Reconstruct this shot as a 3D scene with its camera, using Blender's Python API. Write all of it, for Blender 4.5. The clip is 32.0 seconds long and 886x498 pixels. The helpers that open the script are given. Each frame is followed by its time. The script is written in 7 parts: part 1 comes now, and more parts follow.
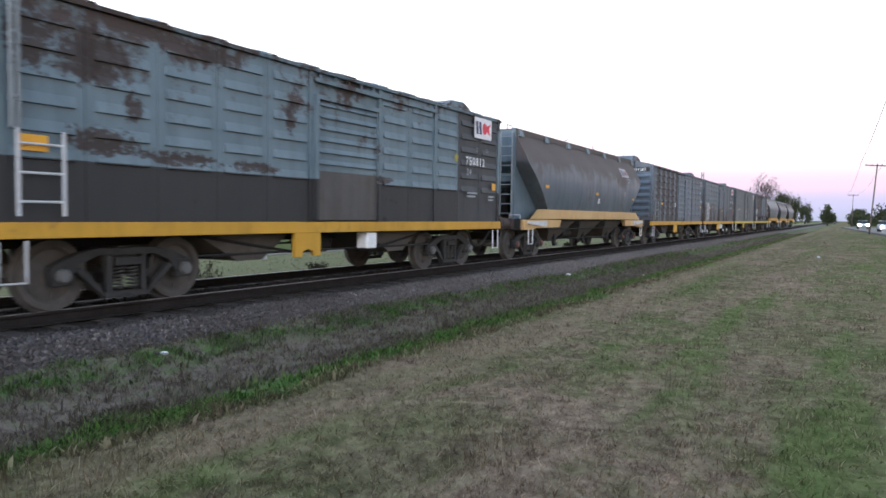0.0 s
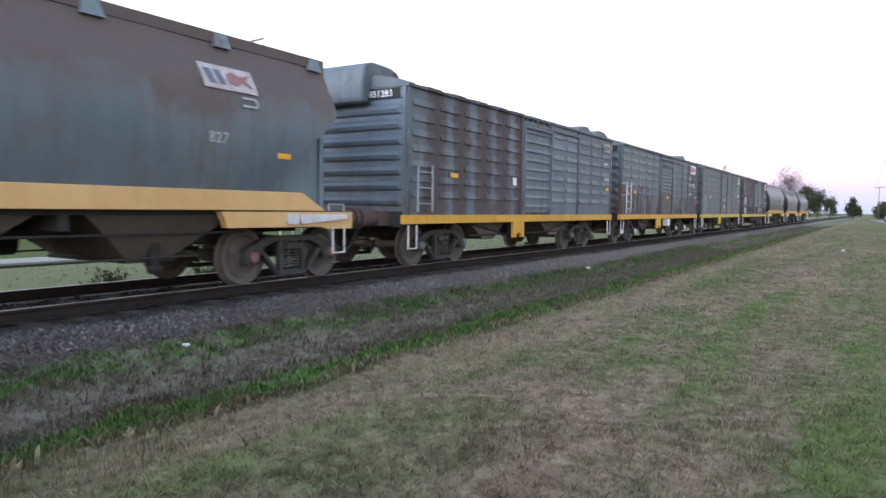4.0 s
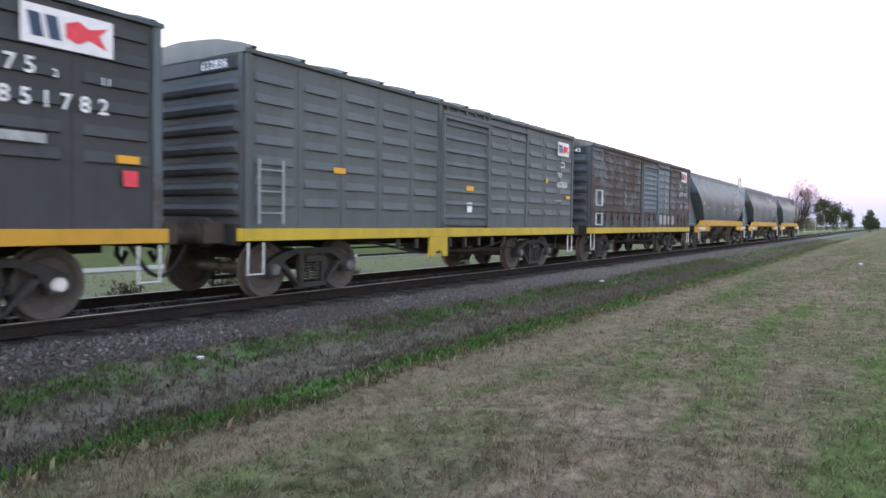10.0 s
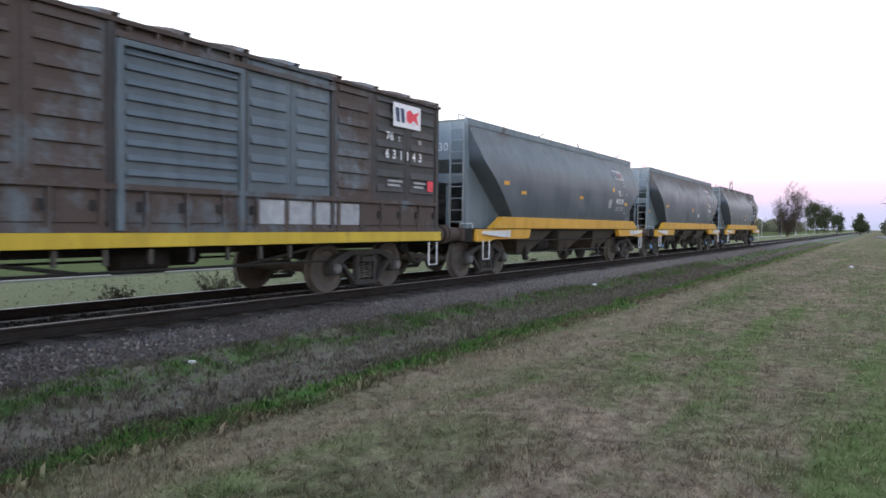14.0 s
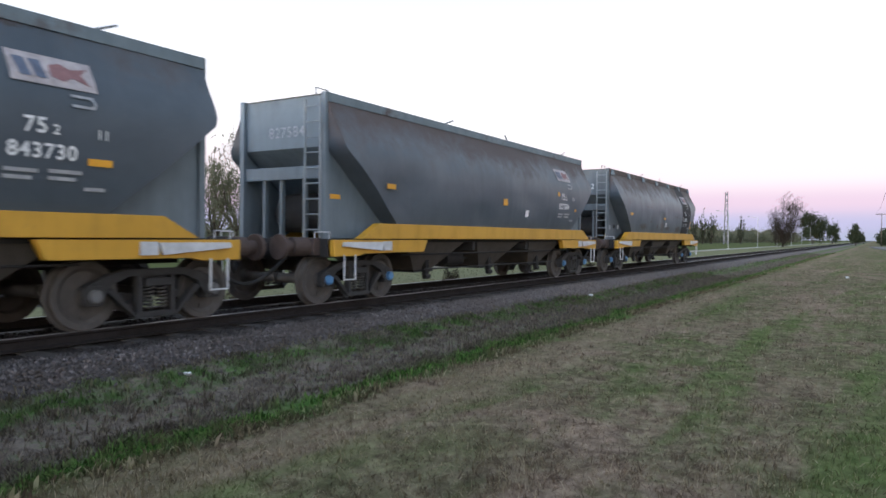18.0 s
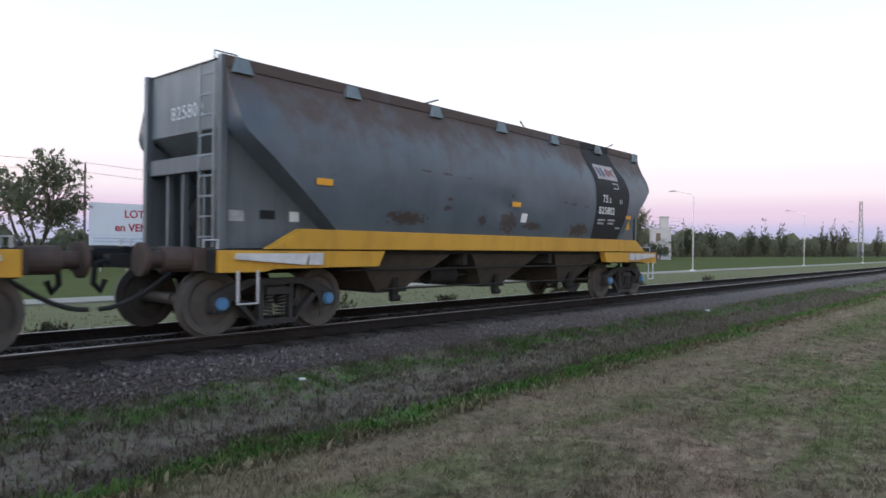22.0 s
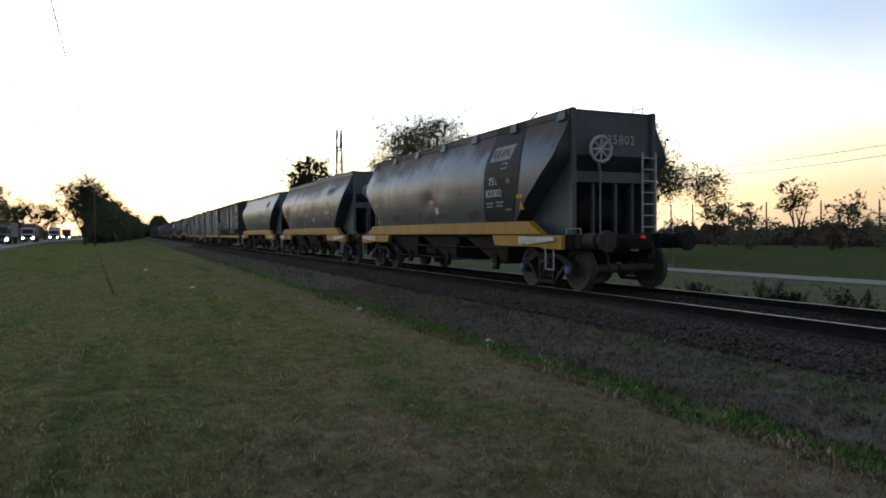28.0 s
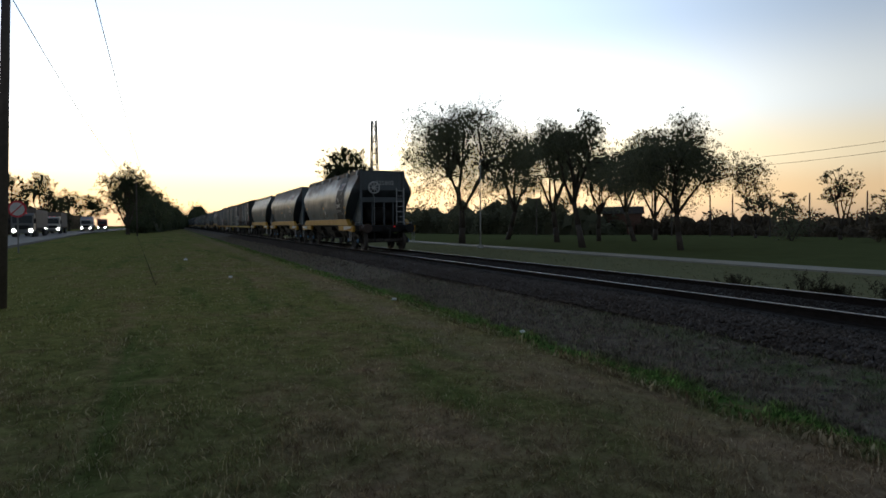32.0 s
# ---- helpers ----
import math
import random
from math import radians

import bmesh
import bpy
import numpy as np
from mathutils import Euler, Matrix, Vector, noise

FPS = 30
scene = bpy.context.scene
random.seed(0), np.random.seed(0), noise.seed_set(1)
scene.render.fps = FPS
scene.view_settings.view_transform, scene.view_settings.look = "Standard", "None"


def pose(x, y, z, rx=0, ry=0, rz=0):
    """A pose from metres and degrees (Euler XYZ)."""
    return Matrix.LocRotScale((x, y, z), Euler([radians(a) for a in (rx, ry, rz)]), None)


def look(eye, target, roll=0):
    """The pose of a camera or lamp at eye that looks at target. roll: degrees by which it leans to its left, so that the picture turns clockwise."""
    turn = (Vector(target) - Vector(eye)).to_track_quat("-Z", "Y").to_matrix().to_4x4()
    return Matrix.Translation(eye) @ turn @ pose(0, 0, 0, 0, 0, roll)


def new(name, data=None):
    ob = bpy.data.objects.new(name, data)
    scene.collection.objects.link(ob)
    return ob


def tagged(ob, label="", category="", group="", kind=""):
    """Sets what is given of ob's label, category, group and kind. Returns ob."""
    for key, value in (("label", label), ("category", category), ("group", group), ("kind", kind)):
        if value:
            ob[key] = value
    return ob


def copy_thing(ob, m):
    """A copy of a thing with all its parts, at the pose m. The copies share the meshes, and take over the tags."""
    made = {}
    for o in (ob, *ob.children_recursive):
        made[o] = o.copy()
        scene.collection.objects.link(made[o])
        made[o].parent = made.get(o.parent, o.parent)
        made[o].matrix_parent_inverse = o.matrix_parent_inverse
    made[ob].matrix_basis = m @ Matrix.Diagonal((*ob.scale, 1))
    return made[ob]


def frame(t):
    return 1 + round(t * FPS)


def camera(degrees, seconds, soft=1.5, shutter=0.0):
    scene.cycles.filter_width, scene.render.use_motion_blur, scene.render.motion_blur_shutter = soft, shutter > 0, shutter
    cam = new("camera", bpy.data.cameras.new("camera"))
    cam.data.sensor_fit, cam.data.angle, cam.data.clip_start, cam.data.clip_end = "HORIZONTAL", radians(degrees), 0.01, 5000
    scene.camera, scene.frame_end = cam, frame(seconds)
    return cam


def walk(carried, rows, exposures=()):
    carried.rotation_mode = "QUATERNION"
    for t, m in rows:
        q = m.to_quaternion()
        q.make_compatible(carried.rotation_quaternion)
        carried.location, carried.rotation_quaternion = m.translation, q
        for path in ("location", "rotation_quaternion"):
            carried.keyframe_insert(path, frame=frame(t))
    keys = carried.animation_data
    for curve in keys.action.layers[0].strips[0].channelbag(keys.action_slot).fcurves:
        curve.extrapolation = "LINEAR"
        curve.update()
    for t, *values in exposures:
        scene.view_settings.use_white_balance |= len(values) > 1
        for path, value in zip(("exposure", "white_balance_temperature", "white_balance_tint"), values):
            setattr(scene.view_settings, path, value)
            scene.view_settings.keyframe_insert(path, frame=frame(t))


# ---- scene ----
# Plan: x runs along the track, y away from the camera across it, z up from the rail head.
TRACK_Y = 8.838          # centre line of the track
GAUGE = 1.745            # between the rail-head centres
EYE = (0.0, 0.0, 1.159)

# seconds, yaw, pitch, roll
TURNS = [
    (0, -59.68, -2.75, -0.74), (0.5, -59.75, -2.73, -0.78), (1, -59.81, -2.83, -0.77), (1.5, -59.79, -2.93, -0.76),
    (2, -59.49, -3.10, -0.75), (2.5, -59.21, -3.25, -0.76), (4.5, -57.76, -3.26, -0.65), (5, -57.48, -3.17, -0.62),
    (5.5, -57.28, -3.09, -0.62), (6, -57.11, -2.95, -0.60), (6.5, -57.04, -2.82, -0.62), (7, -56.99, -2.76, -0.64),
    (7.5, -56.97, -2.67, -0.58), (8, -56.92, -2.56, -0.67), (8.5, -56.92, -2.48, -0.64), (9, -56.95, -2.39, -0.59),
    (9.5, -56.96, -2.31, -0.60), (10, -57.04, -2.26, -0.66), (10.5, -57.11, -2.21, -0.56), (11, -57.18, -2.16, -0.62),
    (11.5, -57.26, -2.11, -0.64), (12, -57.40, -2.09, -0.58), (12.5, -57.41, -2.09, -0.57), (13, -57.41, -2.02, -0.58),
    (13.5, -57.47, -1.96, -0.55), (14, -57.63, -1.95, -0.60), (14.5, -57.74, -1.89, -0.59), (15, -57.76, -1.88, -0.61),
    (15.5, -57.81, -1.78, -0.55), (17.5, -57.92, -1.26, -0.48), (18, -57.91, -1.05, -0.56), (18.5, -57.88, -0.84, -0.65),
    (19, -57.79, -0.76, -0.69), (19.5, -57.55, -0.75, -0.72), (20, -57.03, -0.74, -0.73), (20.5, -56.20, -0.69, -0.69),
    (21, -54.77, -0.58, -0.75), (21.5, -51.58, -0.46, -0.78), (22, -49.04, -0.17, -0.72), (22.5, -46.78, 0.09, -0.79),
    (23, -43.27, 0.47, -0.79), (23.5, -35.22, 0.79, -0.89), (24, -26.96, 1.33, -0.82), (24.5, -16.39, 1.81, -0.89),
    (25, -1.66, 2.03, -0.75), (25.5, 15.35, 1.80, -0.42), (26, 31.36, 1.29, -0.04), (26.5, 43.10, 0.67, 0.27),
    (27, 50.90, 0.06, 0.49), (27.5, 59.06, -0.73, 0.41), (28, 65.65, -1.38, 0.44), (28.5, 66.85, -1.99, 0.35),
    (29, 66.64, -2.28, 0.36), (29.5, 66.46, -2.46, 0.28), (30, 67.03, -2.49, 0.35), (30.5, 67.23, -2.45, 0.38),
    (31, 67.48, -2.34, 0.30), (31.5, 68.19, -2.22, 0.33), (32, 68.50, -2.12, 0.37),
]
# seconds, place of the last axle of the train along the track
TRAIN = [
    (0, 123.598), (2.5, 110.995), (5, 98.392), (7.5, 85.789), (10, 73.234), (12.5, 60.925), (15, 48.992), (17.5, 37.300), (20, 25.717), (22.5, 14.294), (24.5, 5.092), (26.5, -4.153), (28.5, -13.399), (30, -20.376), (32, -29.685),
]

cam = camera(65.3, 32.0, soft=1.6, shutter=0.35)
walk(cam, [(t, pose(*EYE, 90 + p, r, y)) for t, y, p, r in TURNS],
     exposures=[(0, -0.05, 6200, 12), (2.0, 0.05, 6200, 12), (5.0, 0.27, 6200, 12), (8.0, 0.28, 6200, 12), (11.0, 0.20, 6200, 12), (13.0, -0.05, 6200, 12), (15.0, 0.05, 6200, 12), (17.5, -0.25, 6200, 12), (19.0, -0.35, 6200, 12), (22.5, -0.4, 6200, 12),
                (24.5, -0.34, 6300, 11), (26.5, -0.45, 6150, 10), (27.0, -0.60, 6150, 9), (28.0, -1.90, 6100, 7), (29.0, -2.36, 6150, 6), (32.0, -2.52, 6150, 6)])


# ---- world: clear sky just after sunset, glow behind the head of the train ----
def make_world():
    w = bpy.data.worlds.new("dusk")
    scene.world = w
    w.use_nodes = True
    nt = w.node_tree
    nt.nodes.clear()
    N = nt.nodes.new
    L = nt.links.new
    out = N("ShaderNodeOutputWorld")
    tc = N("ShaderNodeTexCoord")
    sep = N("ShaderNodeSeparateXYZ")
    L(tc.outputs["Generated"], sep.inputs[0])

    def ramp(stops):
        r = N("ShaderNodeValToRGB")
        r.color_ramp.interpolation = "EASE"
        e = r.color_ramp.elements
        for i, (p, c) in enumerate(stops):
            el = e[i] if i < 2 else e.new(p)
            el.position = p
            el.color = (*c, 1)
        L(sep.outputs["Z"], r.inputs[0])
        return r

    away = ramp([(0.0, (0.58, 0.64, 0.84)), (1.0, (0.55, 0.72, 1.00)), (0.022, (0.68, 0.69, 0.98)), (0.048, (1.02, 0.80, 1.00)),
                 (0.085, (1.28, 1.12, 1.18)), (0.16, (1.45, 1.4, 1.42)), (0.40, (1.1, 1.25, 1.4))])
    glow = ramp([(0.0, (0.60, 0.40, 0.24)), (1.0, (0.11, 0.16, 0.23)), (0.04, (0.86, 0.58, 0.31)), (0.09, (0.92, 0.74, 0.48)),
                 (0.16, (0.80, 0.80, 0.78)), (0.28, (0.45, 0.53, 0.66)), (0.5, (0.23, 0.31, 0.45))])
    dot = N("ShaderNodeVectorMath")
    dot.operation = "DOT_PRODUCT"
    dot.inputs[1].default_value = (-0.996, 0.087, 0.0)
    L(tc.outputs["Generated"], dot.inputs[0])
    # wide and narrow part of the glow round the sunset
    wide = N("ShaderNodeMapRange")
    wide.interpolation_type = "SMOOTHSTEP"
    wide.inputs[1].default_value, wide.inputs[2].default_value = -0.35, 1.0
    L(dot.outputs["Value"], wide.inputs[0])
    narrow = N("ShaderNodeMapRange")
    narrow.interpolation_type = "SMOOTHSTEP"
    narrow.inputs[1].default_value, narrow.inputs[2].default_value = 0.62, 1.0
    narrow.inputs[3].default_value, narrow.inputs[4].default_value = 5.6, 13.0
    L(dot.outputs["Value"], narrow.inputs[0])
    bright = N("ShaderNodeMix")
    bright.data_type, bright.blend_type = "RGBA", "MULTIPLY"
    bright.inputs[0].default_value = 1
    L(glow.outputs[0], bright.inputs[6])
    L(narrow.outputs[0], bright.inputs[7])
    mix = N("ShaderNodeMix")
    mix.data_type = "RGBA"
    L(wide.outputs[0], mix.inputs[0])
    L(away.outputs[0], mix.inputs[6])
    L(bright.outputs[2], mix.inputs[7])
    sky = N("ShaderNodeTexSky")
    sky.sky_type, sky.sun_disc = "NISHITA", False
    sky.sun_elevation, sky.sun_rotation = radians(2.0), radians(-85.0)
    b1 = N("ShaderNodeBackground")
    b1.inputs[1].default_value = 1.0
    L(mix.outputs[2], b1.inputs[0])
    b2 = N("ShaderNodeBackground")
    b2.inputs[1].default_value = 0.05
    L(sky.outputs[0], b2.inputs[0])
    add = N("ShaderNodeAddShader")
    L(b1.outputs[0], add.inputs[0])
    L(b2.outputs[0], add.inputs[1])
    L(add.outputs[0], out.inputs[0])


make_world()
sun = new("sun", bpy.data.lights.new("sun", "SUN"))
sun.data.energy, sun.data.angle, sun.data.color = 0.5, radians(25), (1.0, 0.80, 0.58)
sun.matrix_world = look((0, 0, 0), (1.0, -0.087, -0.09))


# ---- materials ----
class Nodes:
    """Short hand for building one node material."""

    def __init__(self, name, rough=0.7, metal=0.0, spec=0.4):
        self.m = bpy.data.materials.new(name)
        self.m.use_nodes = True
        self.t = self.m.node_tree
        self.b = self.t.nodes["Principled BSDF"]
        self.b.inputs["Roughness"].default_value = rough
        self.b.inputs["Metallic"].default_value = metal
        self.b.inputs["Specular IOR Level"].default_value = spec

    def n(self, kind):
        return self.t.nodes.new(kind)

    def l(self, a, b):
        self.t.links.new(a, b)

    def coords(self, scale=(1, 1, 1), loc=(0, 0, 0)):
        tc = self.n("ShaderNodeTexCoord")
        mp = self.n("ShaderNodeMapping")
        mp.inputs["Scale"].default_value = scale
        mp.inputs["Location"].default_value = loc
        self.l(tc.outputs["Object"], mp.inputs[0])
        return mp.outputs[0]

    def noise(self, vec, scale, detail=4, rough=0.6, dist=0.0):
        x = self.n("ShaderNodeTexNoise")
        x.inputs["Scale"].default_value, x.inputs["Detail"].default_value = scale, detail
        x.inputs["Roughness"].default_value, x.inputs["Distortion"].default_value = rough, dist
        self.l(vec, x.inputs["Vector"])
        return x.outputs["Fac"]

    def ramp(self, fac, stops):
        r = self.n("ShaderNodeValToRGB")
        e = r.color_ramp.elements
        for i, (p, c) in enumerate(stops):
            el = e[i] if i < 2 else e.new(p)
            el.position = p
            el.color = (*c, 1) if isinstance(c, tuple) else (c, c, c, 1)
        self.l(fac, r.inputs[0])
        return r.outputs[0]

    def mix(self, fac, a, b, blend="MIX"):
        x = self.n("ShaderNodeMix")
        x.data_type, x.blend_type = "RGBA", blend
        for sock, v in ((x.inputs[0], fac), (x.inputs[6], a), (x.inputs[7], b)):
            if isinstance(v, tuple):
                sock.default_value = (*v, 1)
            elif isinstance(v, (int, float)):
                sock.default_value = v
            else:
                self.l(v, sock)
        return x.outputs[2]

    def math(self, op, a, b=0.0):
        x = self.n("ShaderNodeMath")
        x.operation = op
        for sock, v in zip(x.inputs, (a, b)):
            if isinstance(v, (int, float)):
                sock.default_value = v
            else:
                self.l(v, sock)
        return x.outputs[0]

    def color(self, c):
        if isinstance(c, tuple):
            self.b.inputs["Base Color"].default_value = (*c, 1)
        else:
            self.l(c, self.b.inputs["Base Color"])

    def bump(self, fac, strength=0.3, dist=0.01):
        x = self.n("ShaderNodeBump")
        x.inputs["Strength"].default_value, x.inputs["Distance"].default_value = strength, dist
        self.l(fac, x.inputs["Height"])
        self.l(x.outputs[0], self.b.inputs["Normal"])

    def rough(self, fac, lo, hi):
        x = self.n("ShaderNodeMapRange")
        x.inputs[3].default_value, x.inputs[4].default_value = lo, hi
        self.l(fac, x.inputs[0])
        self.l(x.outputs[0], self.b.inputs["Roughness"])


def wagon_paint(name, base, rust=(0.075, 0.048, 0.036), amount=0.45, seed=0.0, rough=0.5, dark_below=None, light=None, top_rust=0.0, streaks=0.35, soft=0.12, spots=(), low_rust=0.0, dull=0.85, stripes=None):
    """Old enamel on steel: faded patches, faint vertical streaks, rust breaking through, grime. spots: places (x, z, half width, half height) of flaking; stripes: (from, to, pitch) of bays that rust at their joints."""
    k = Nodes(name, rough)
    v = k.coords((1, 1, 1), (seed * 7.3, seed * 3.1, seed))
    vs = k.coords((1.0, 1.0, 0.13), (seed * 5.1, seed, 0))
    big = k.noise(v, 0.8, 5, 0.6, 0.6)
    mid = k.noise(v, 3.2, 5, 0.65, 0.3)
    streak = k.noise(vs, 4.5, 4, 0.6)
    fine = k.noise(v, 24, 5, 0.7)
    c = k.mix(k.ramp(big, [(0.3, 0.0), (0.75, 1.0)]), base, light or tuple(min(1, b * 1.4 + 0.01) for b in base))
    c = k.mix(k.ramp(streak, [(0.45, 0.0), (0.75, streaks)]), c, tuple(b * 0.45 for b in base))
    c = k.mix(k.ramp(mid, [(0.5, 0.0), (0.8, 0.35)]), c, tuple(b * 0.6 + 0.012 for b in base))
    wear = k.math("ADD", k.math("MULTIPLY", big, 0.52), k.math("MULTIPLY", streak, 0.20))
    wear = k.math("ADD", wear, k.math("MULTIPLY", mid, 0.28))
    wear = k.math("ADD", wear, k.math("MULTIPLY", k.math("SUBTRACT", fine, 0.5), 0.16))
    tc = k.n("ShaderNodeTexCoord")
    sep = k.n("ShaderNodeSeparateXYZ")
    k.l(tc.outputs["Object"], sep.inputs[0])
    if top_rust:
        up = k.n("ShaderNodeMapRange")
        up.inputs[1].default_value, up.inputs[2].default_value = 2.2, 3.4
        up.inputs[3].default_value, up.inputs[4].default_value = 0.0, top_rust
        k.l(sep.outputs["Z"], up.inputs[0])
        wear = k.math("ADD", wear, up.outputs[0])
    if low_rust:
        dn = k.n("ShaderNodeMapRange")
        dn.inputs[1].default_value, dn.inputs[2].default_value = 2.5, 1.25
        dn.inputs[3].default_value, dn.inputs[4].default_value = 0.0, low_rust
        k.l(sep.outputs["Z"], dn.inputs[0])
        wear = k.math("ADD", wear, k.math("MULTIPLY", dn.outputs[0], k.ramp(streak, [(0.30, 0.35), (0.62, 1.0)])))
    t = 0.72 - 0.42 * amount
    r = k.ramp(wear, [(t, 0.0), (t + soft, 1.0)])
    flakes = 0.0
    for sx, sz, rx, rz in spots:
        dx = k.math("DIVIDE", k.math("SUBTRACT", sep.outputs["X"], sx), rx)
        dz = k.math("DIVIDE", k.math("SUBTRACT", sep.outputs["Z"], sz), rz)
        d = k.math("ADD", k.math("MULTIPLY", dx, dx), k.math("MULTIPLY", dz, dz))
        d = k.math("ADD", d, k.math("MULTIPLY", k.math("SUBTRACT", k.noise(v, 12.0, 6, 0.75), 0.5), 5.5))
        near = k.math("LESS_THAN", sep.outputs["Y"], 0.0)
        flakes = k.math("MAXIMUM", flakes, k.math("MULTIPLY", k.ramp(d, [(0.55, 1.0), (0.85, 0.0)]), near))
    if stripes:
        a0, a1, pitch = stripes
        u = k.math("FRACT", k.math("DIVIDE", k.math("SUBTRACT", sep.outputs["X"], a0), pitch))
        u = k.math("ABSOLUTE", k.math("SUBTRACT", u, 0.5))
        u = k.math("ADD", u, k.math("MULTIPLY", k.math("SUBTRACT", k.math("ADD", k.math("MULTIPLY", mid, 0.6), k.math("MULTIPLY", streak, 0.4)), 0.5), 0.95))
        inside = k.math("MULTIPLY", k.math("GREATER_THAN", sep.outputs["X"], a0 + 0.62 * pitch), k.math("LESS_THAN", sep.outputs["X"], a1))
        r = k.math("MAXIMUM", r, k.math("MULTIPLY", k.ramp(u, [(0.08, 0.0), (0.22, 0.95)]), inside))
    rustc = k.mix(fine, tuple(b * 0.7 for b in rust), tuple(b * 1.4 for b in rust))
    c = k.mix(r, c, rustc)
    if spots:
        c = k.mix(flakes, c, k.mix(fine, tuple(b * 0.35 for b in rust), tuple(b * 0.95 for b in rust)))
    if dark_below is not None:
        edge = k.math("ADD", sep.outputs["Z"], k.math("MULTIPLY", k.math("SUBTRACT", fine, 0.5), 0.05))
        low = k.math("LESS_THAN", edge, dark_below)
        c = k.mix(low, c, k.mix(big, (0.016, 0.017, 0.019), (0.032, 0.030, 0.030)))
    k.color(c)
    k.rough(k.math("MAXIMUM", r, k.math("MULTIPLY", streak, 0.6)), rough - 0.1, dull)
    k.bump(k.math("ADD", fine, k.math("MULTIPLY", r, 0.5)), 0.18, 0.004)
    return k.m


def plain(name, base, rough=0.6, metal=0.0, var=0.3, scale=9.0, bump=0.15, dist=0.004, spec=0.4):
    k = Nodes(name, rough, metal, spec)
    v = k.coords()
    a, b = k.noise(v, scale, 5, 0.65), k.noise(v, scale * 0.17, 3)
    f = k.math("ADD", k.math("MULTIPLY", a, 0.6), k.math("MULTIPLY", b, 0.4))
    k.color(k.mix(k.ramp(f, [(0.3, 0.0), (0.7, 1.0)]), tuple(c * (1 - var) for c in base), tuple(min(1, c * (1 + var)) for c in base)))
    k.bump(a, bump, dist)
    return k.m


def glowing(name, c, strength):
    k = Nodes(name)
    k.color((0.02, 0.02, 0.02))
    k.b.inputs["Emission Color"].default_value = (*c, 1)
    k.b.inputs["Emission Strength"].default_value = strength
    return k.m


M = {}
M["yellow"] = wagon_paint("yellow_sill", (0.42, 0.225, 0.020), (0.12, 0.07, 0.03), 0.34, 2.0, 0.55, light=(0.50, 0.275, 0.026), streaks=0.3)
M["ochre"] = wagon_paint("ochre_sill", (0.42, 0.26, 0.10), (0.14, 0.09, 0.05), 0.24, 4.0, 0.6, light=(0.50, 0.33, 0.15), streaks=0.12)
M["lime"] = wagon_paint("lime_yellow_sill", (0.40, 0.28, 0.022), (0.13, 0.09, 0.03), 0.34, 6.0, 0.5, light=(0.48, 0.35, 0.032), streaks=0.3)
M["under"] = plain("grimy_underframe", (0.017, 0.016, 0.016), 0.85, 0, 0.45, 6)
M["chute"] = plain("dusty_chute", (0.066, 0.058, 0.050), 0.9, 0, 0.3, 5)
M["bogie"] = plain("bogie_iron", (0.032, 0.031, 0.031), 0.8, 0.1, 0.4, 8)
M["spring"] = plain("spring_steel", (0.060, 0.056, 0.052), 0.6, 0.3, 0.3, 9)
M["wheel"] = plain("wheel_steel", (0.082, 0.074, 0.068), 0.7, 0.25, 0.3, 7)
M["tread"] = plain("worn_tread", (0.42, 0.41, 0.40), 0.35, 0.9, 0.15, 20, 0.05)
M["blue_cap"] = plain("blue_axle_cap", (0.06, 0.16, 0.30), 0.5)
M["grey_cap"] = plain("grey_axle_cap", (0.10, 0.10, 0.10), 0.6)
M["white_cap"] = plain("white_axle_cap", (0.52, 0.52, 0.52), 0.5)
M["rust_cap"] = plain("rusty_axle_cap", (0.12, 0.06, 0.05), 0.7)
M["ladder_white"] = plain("pale_ladder_paint", (0.42, 0.43, 0.44), 0.5, 0, 0.25)
M["ladder_grey"] = plain("grey_ladder_paint", (0.18, 0.20, 0.21), 0.55, 0, 0.25)
M["alu"] = plain("bare_plate", (0.46, 0.48, 0.50), 0.42, 0.35, 0.3, 7)
M["stencil"] = plain("white_stencil", (0.62, 0.63, 0.63), 0.7, 0, 0.2, 25)
M["stencil_dull"] = plain("dull_stencil", (0.42, 0.43, 0.43), 0.7, 0, 0.25, 25)
M["stencil_worn"] = plain("worn_stencil", (0.28, 0.29, 0.30), 0.7, 0, 0.4, 25)
M["logo_white"] = plain("sign_white", (0.66, 0.64, 0.66), 0.6, 0, 0.15, 15)
M["logo_blue"] = plain("sign_navy", (0.03, 0.05, 0.10), 0.6)
M["logo_red"] = plain("sign_red", (0.60, 0.05, 0.07), 0.6)
M["logo_old"] = plain("faded_sign", (0.34, 0.31, 0.31), 0.7, 0, 0.4, 12)
M["reflector"] = plain("orange_reflector", (0.62, 0.30, 0.02), 0.4, 0, 0.1)
M["dull_yellow"] = plain("faded_yellow", (0.30, 0.26, 0.06), 0.7)
M["black"] = plain("black_paint", (0.013, 0.014, 0.016), 0.65, 0, 0.3, 6, spec=0.25)
M["logo_navy_faded"] = plain("faded_sign_navy", (0.085, 0.105, 0.150), 0.7, 0, 0.4, 12)
M["logo_red_faded"] = plain("faded_sign_red", (0.200, 0.105, 0.105), 0.7, 0, 0.4, 12)
M["hose"] = plain("rubber_hose", (0.02, 0.02, 0.02), 0.7)
M["lamp_red"] = glowing("tail_lamp_red", (1.0, 0.03, 0.03), 1.2)


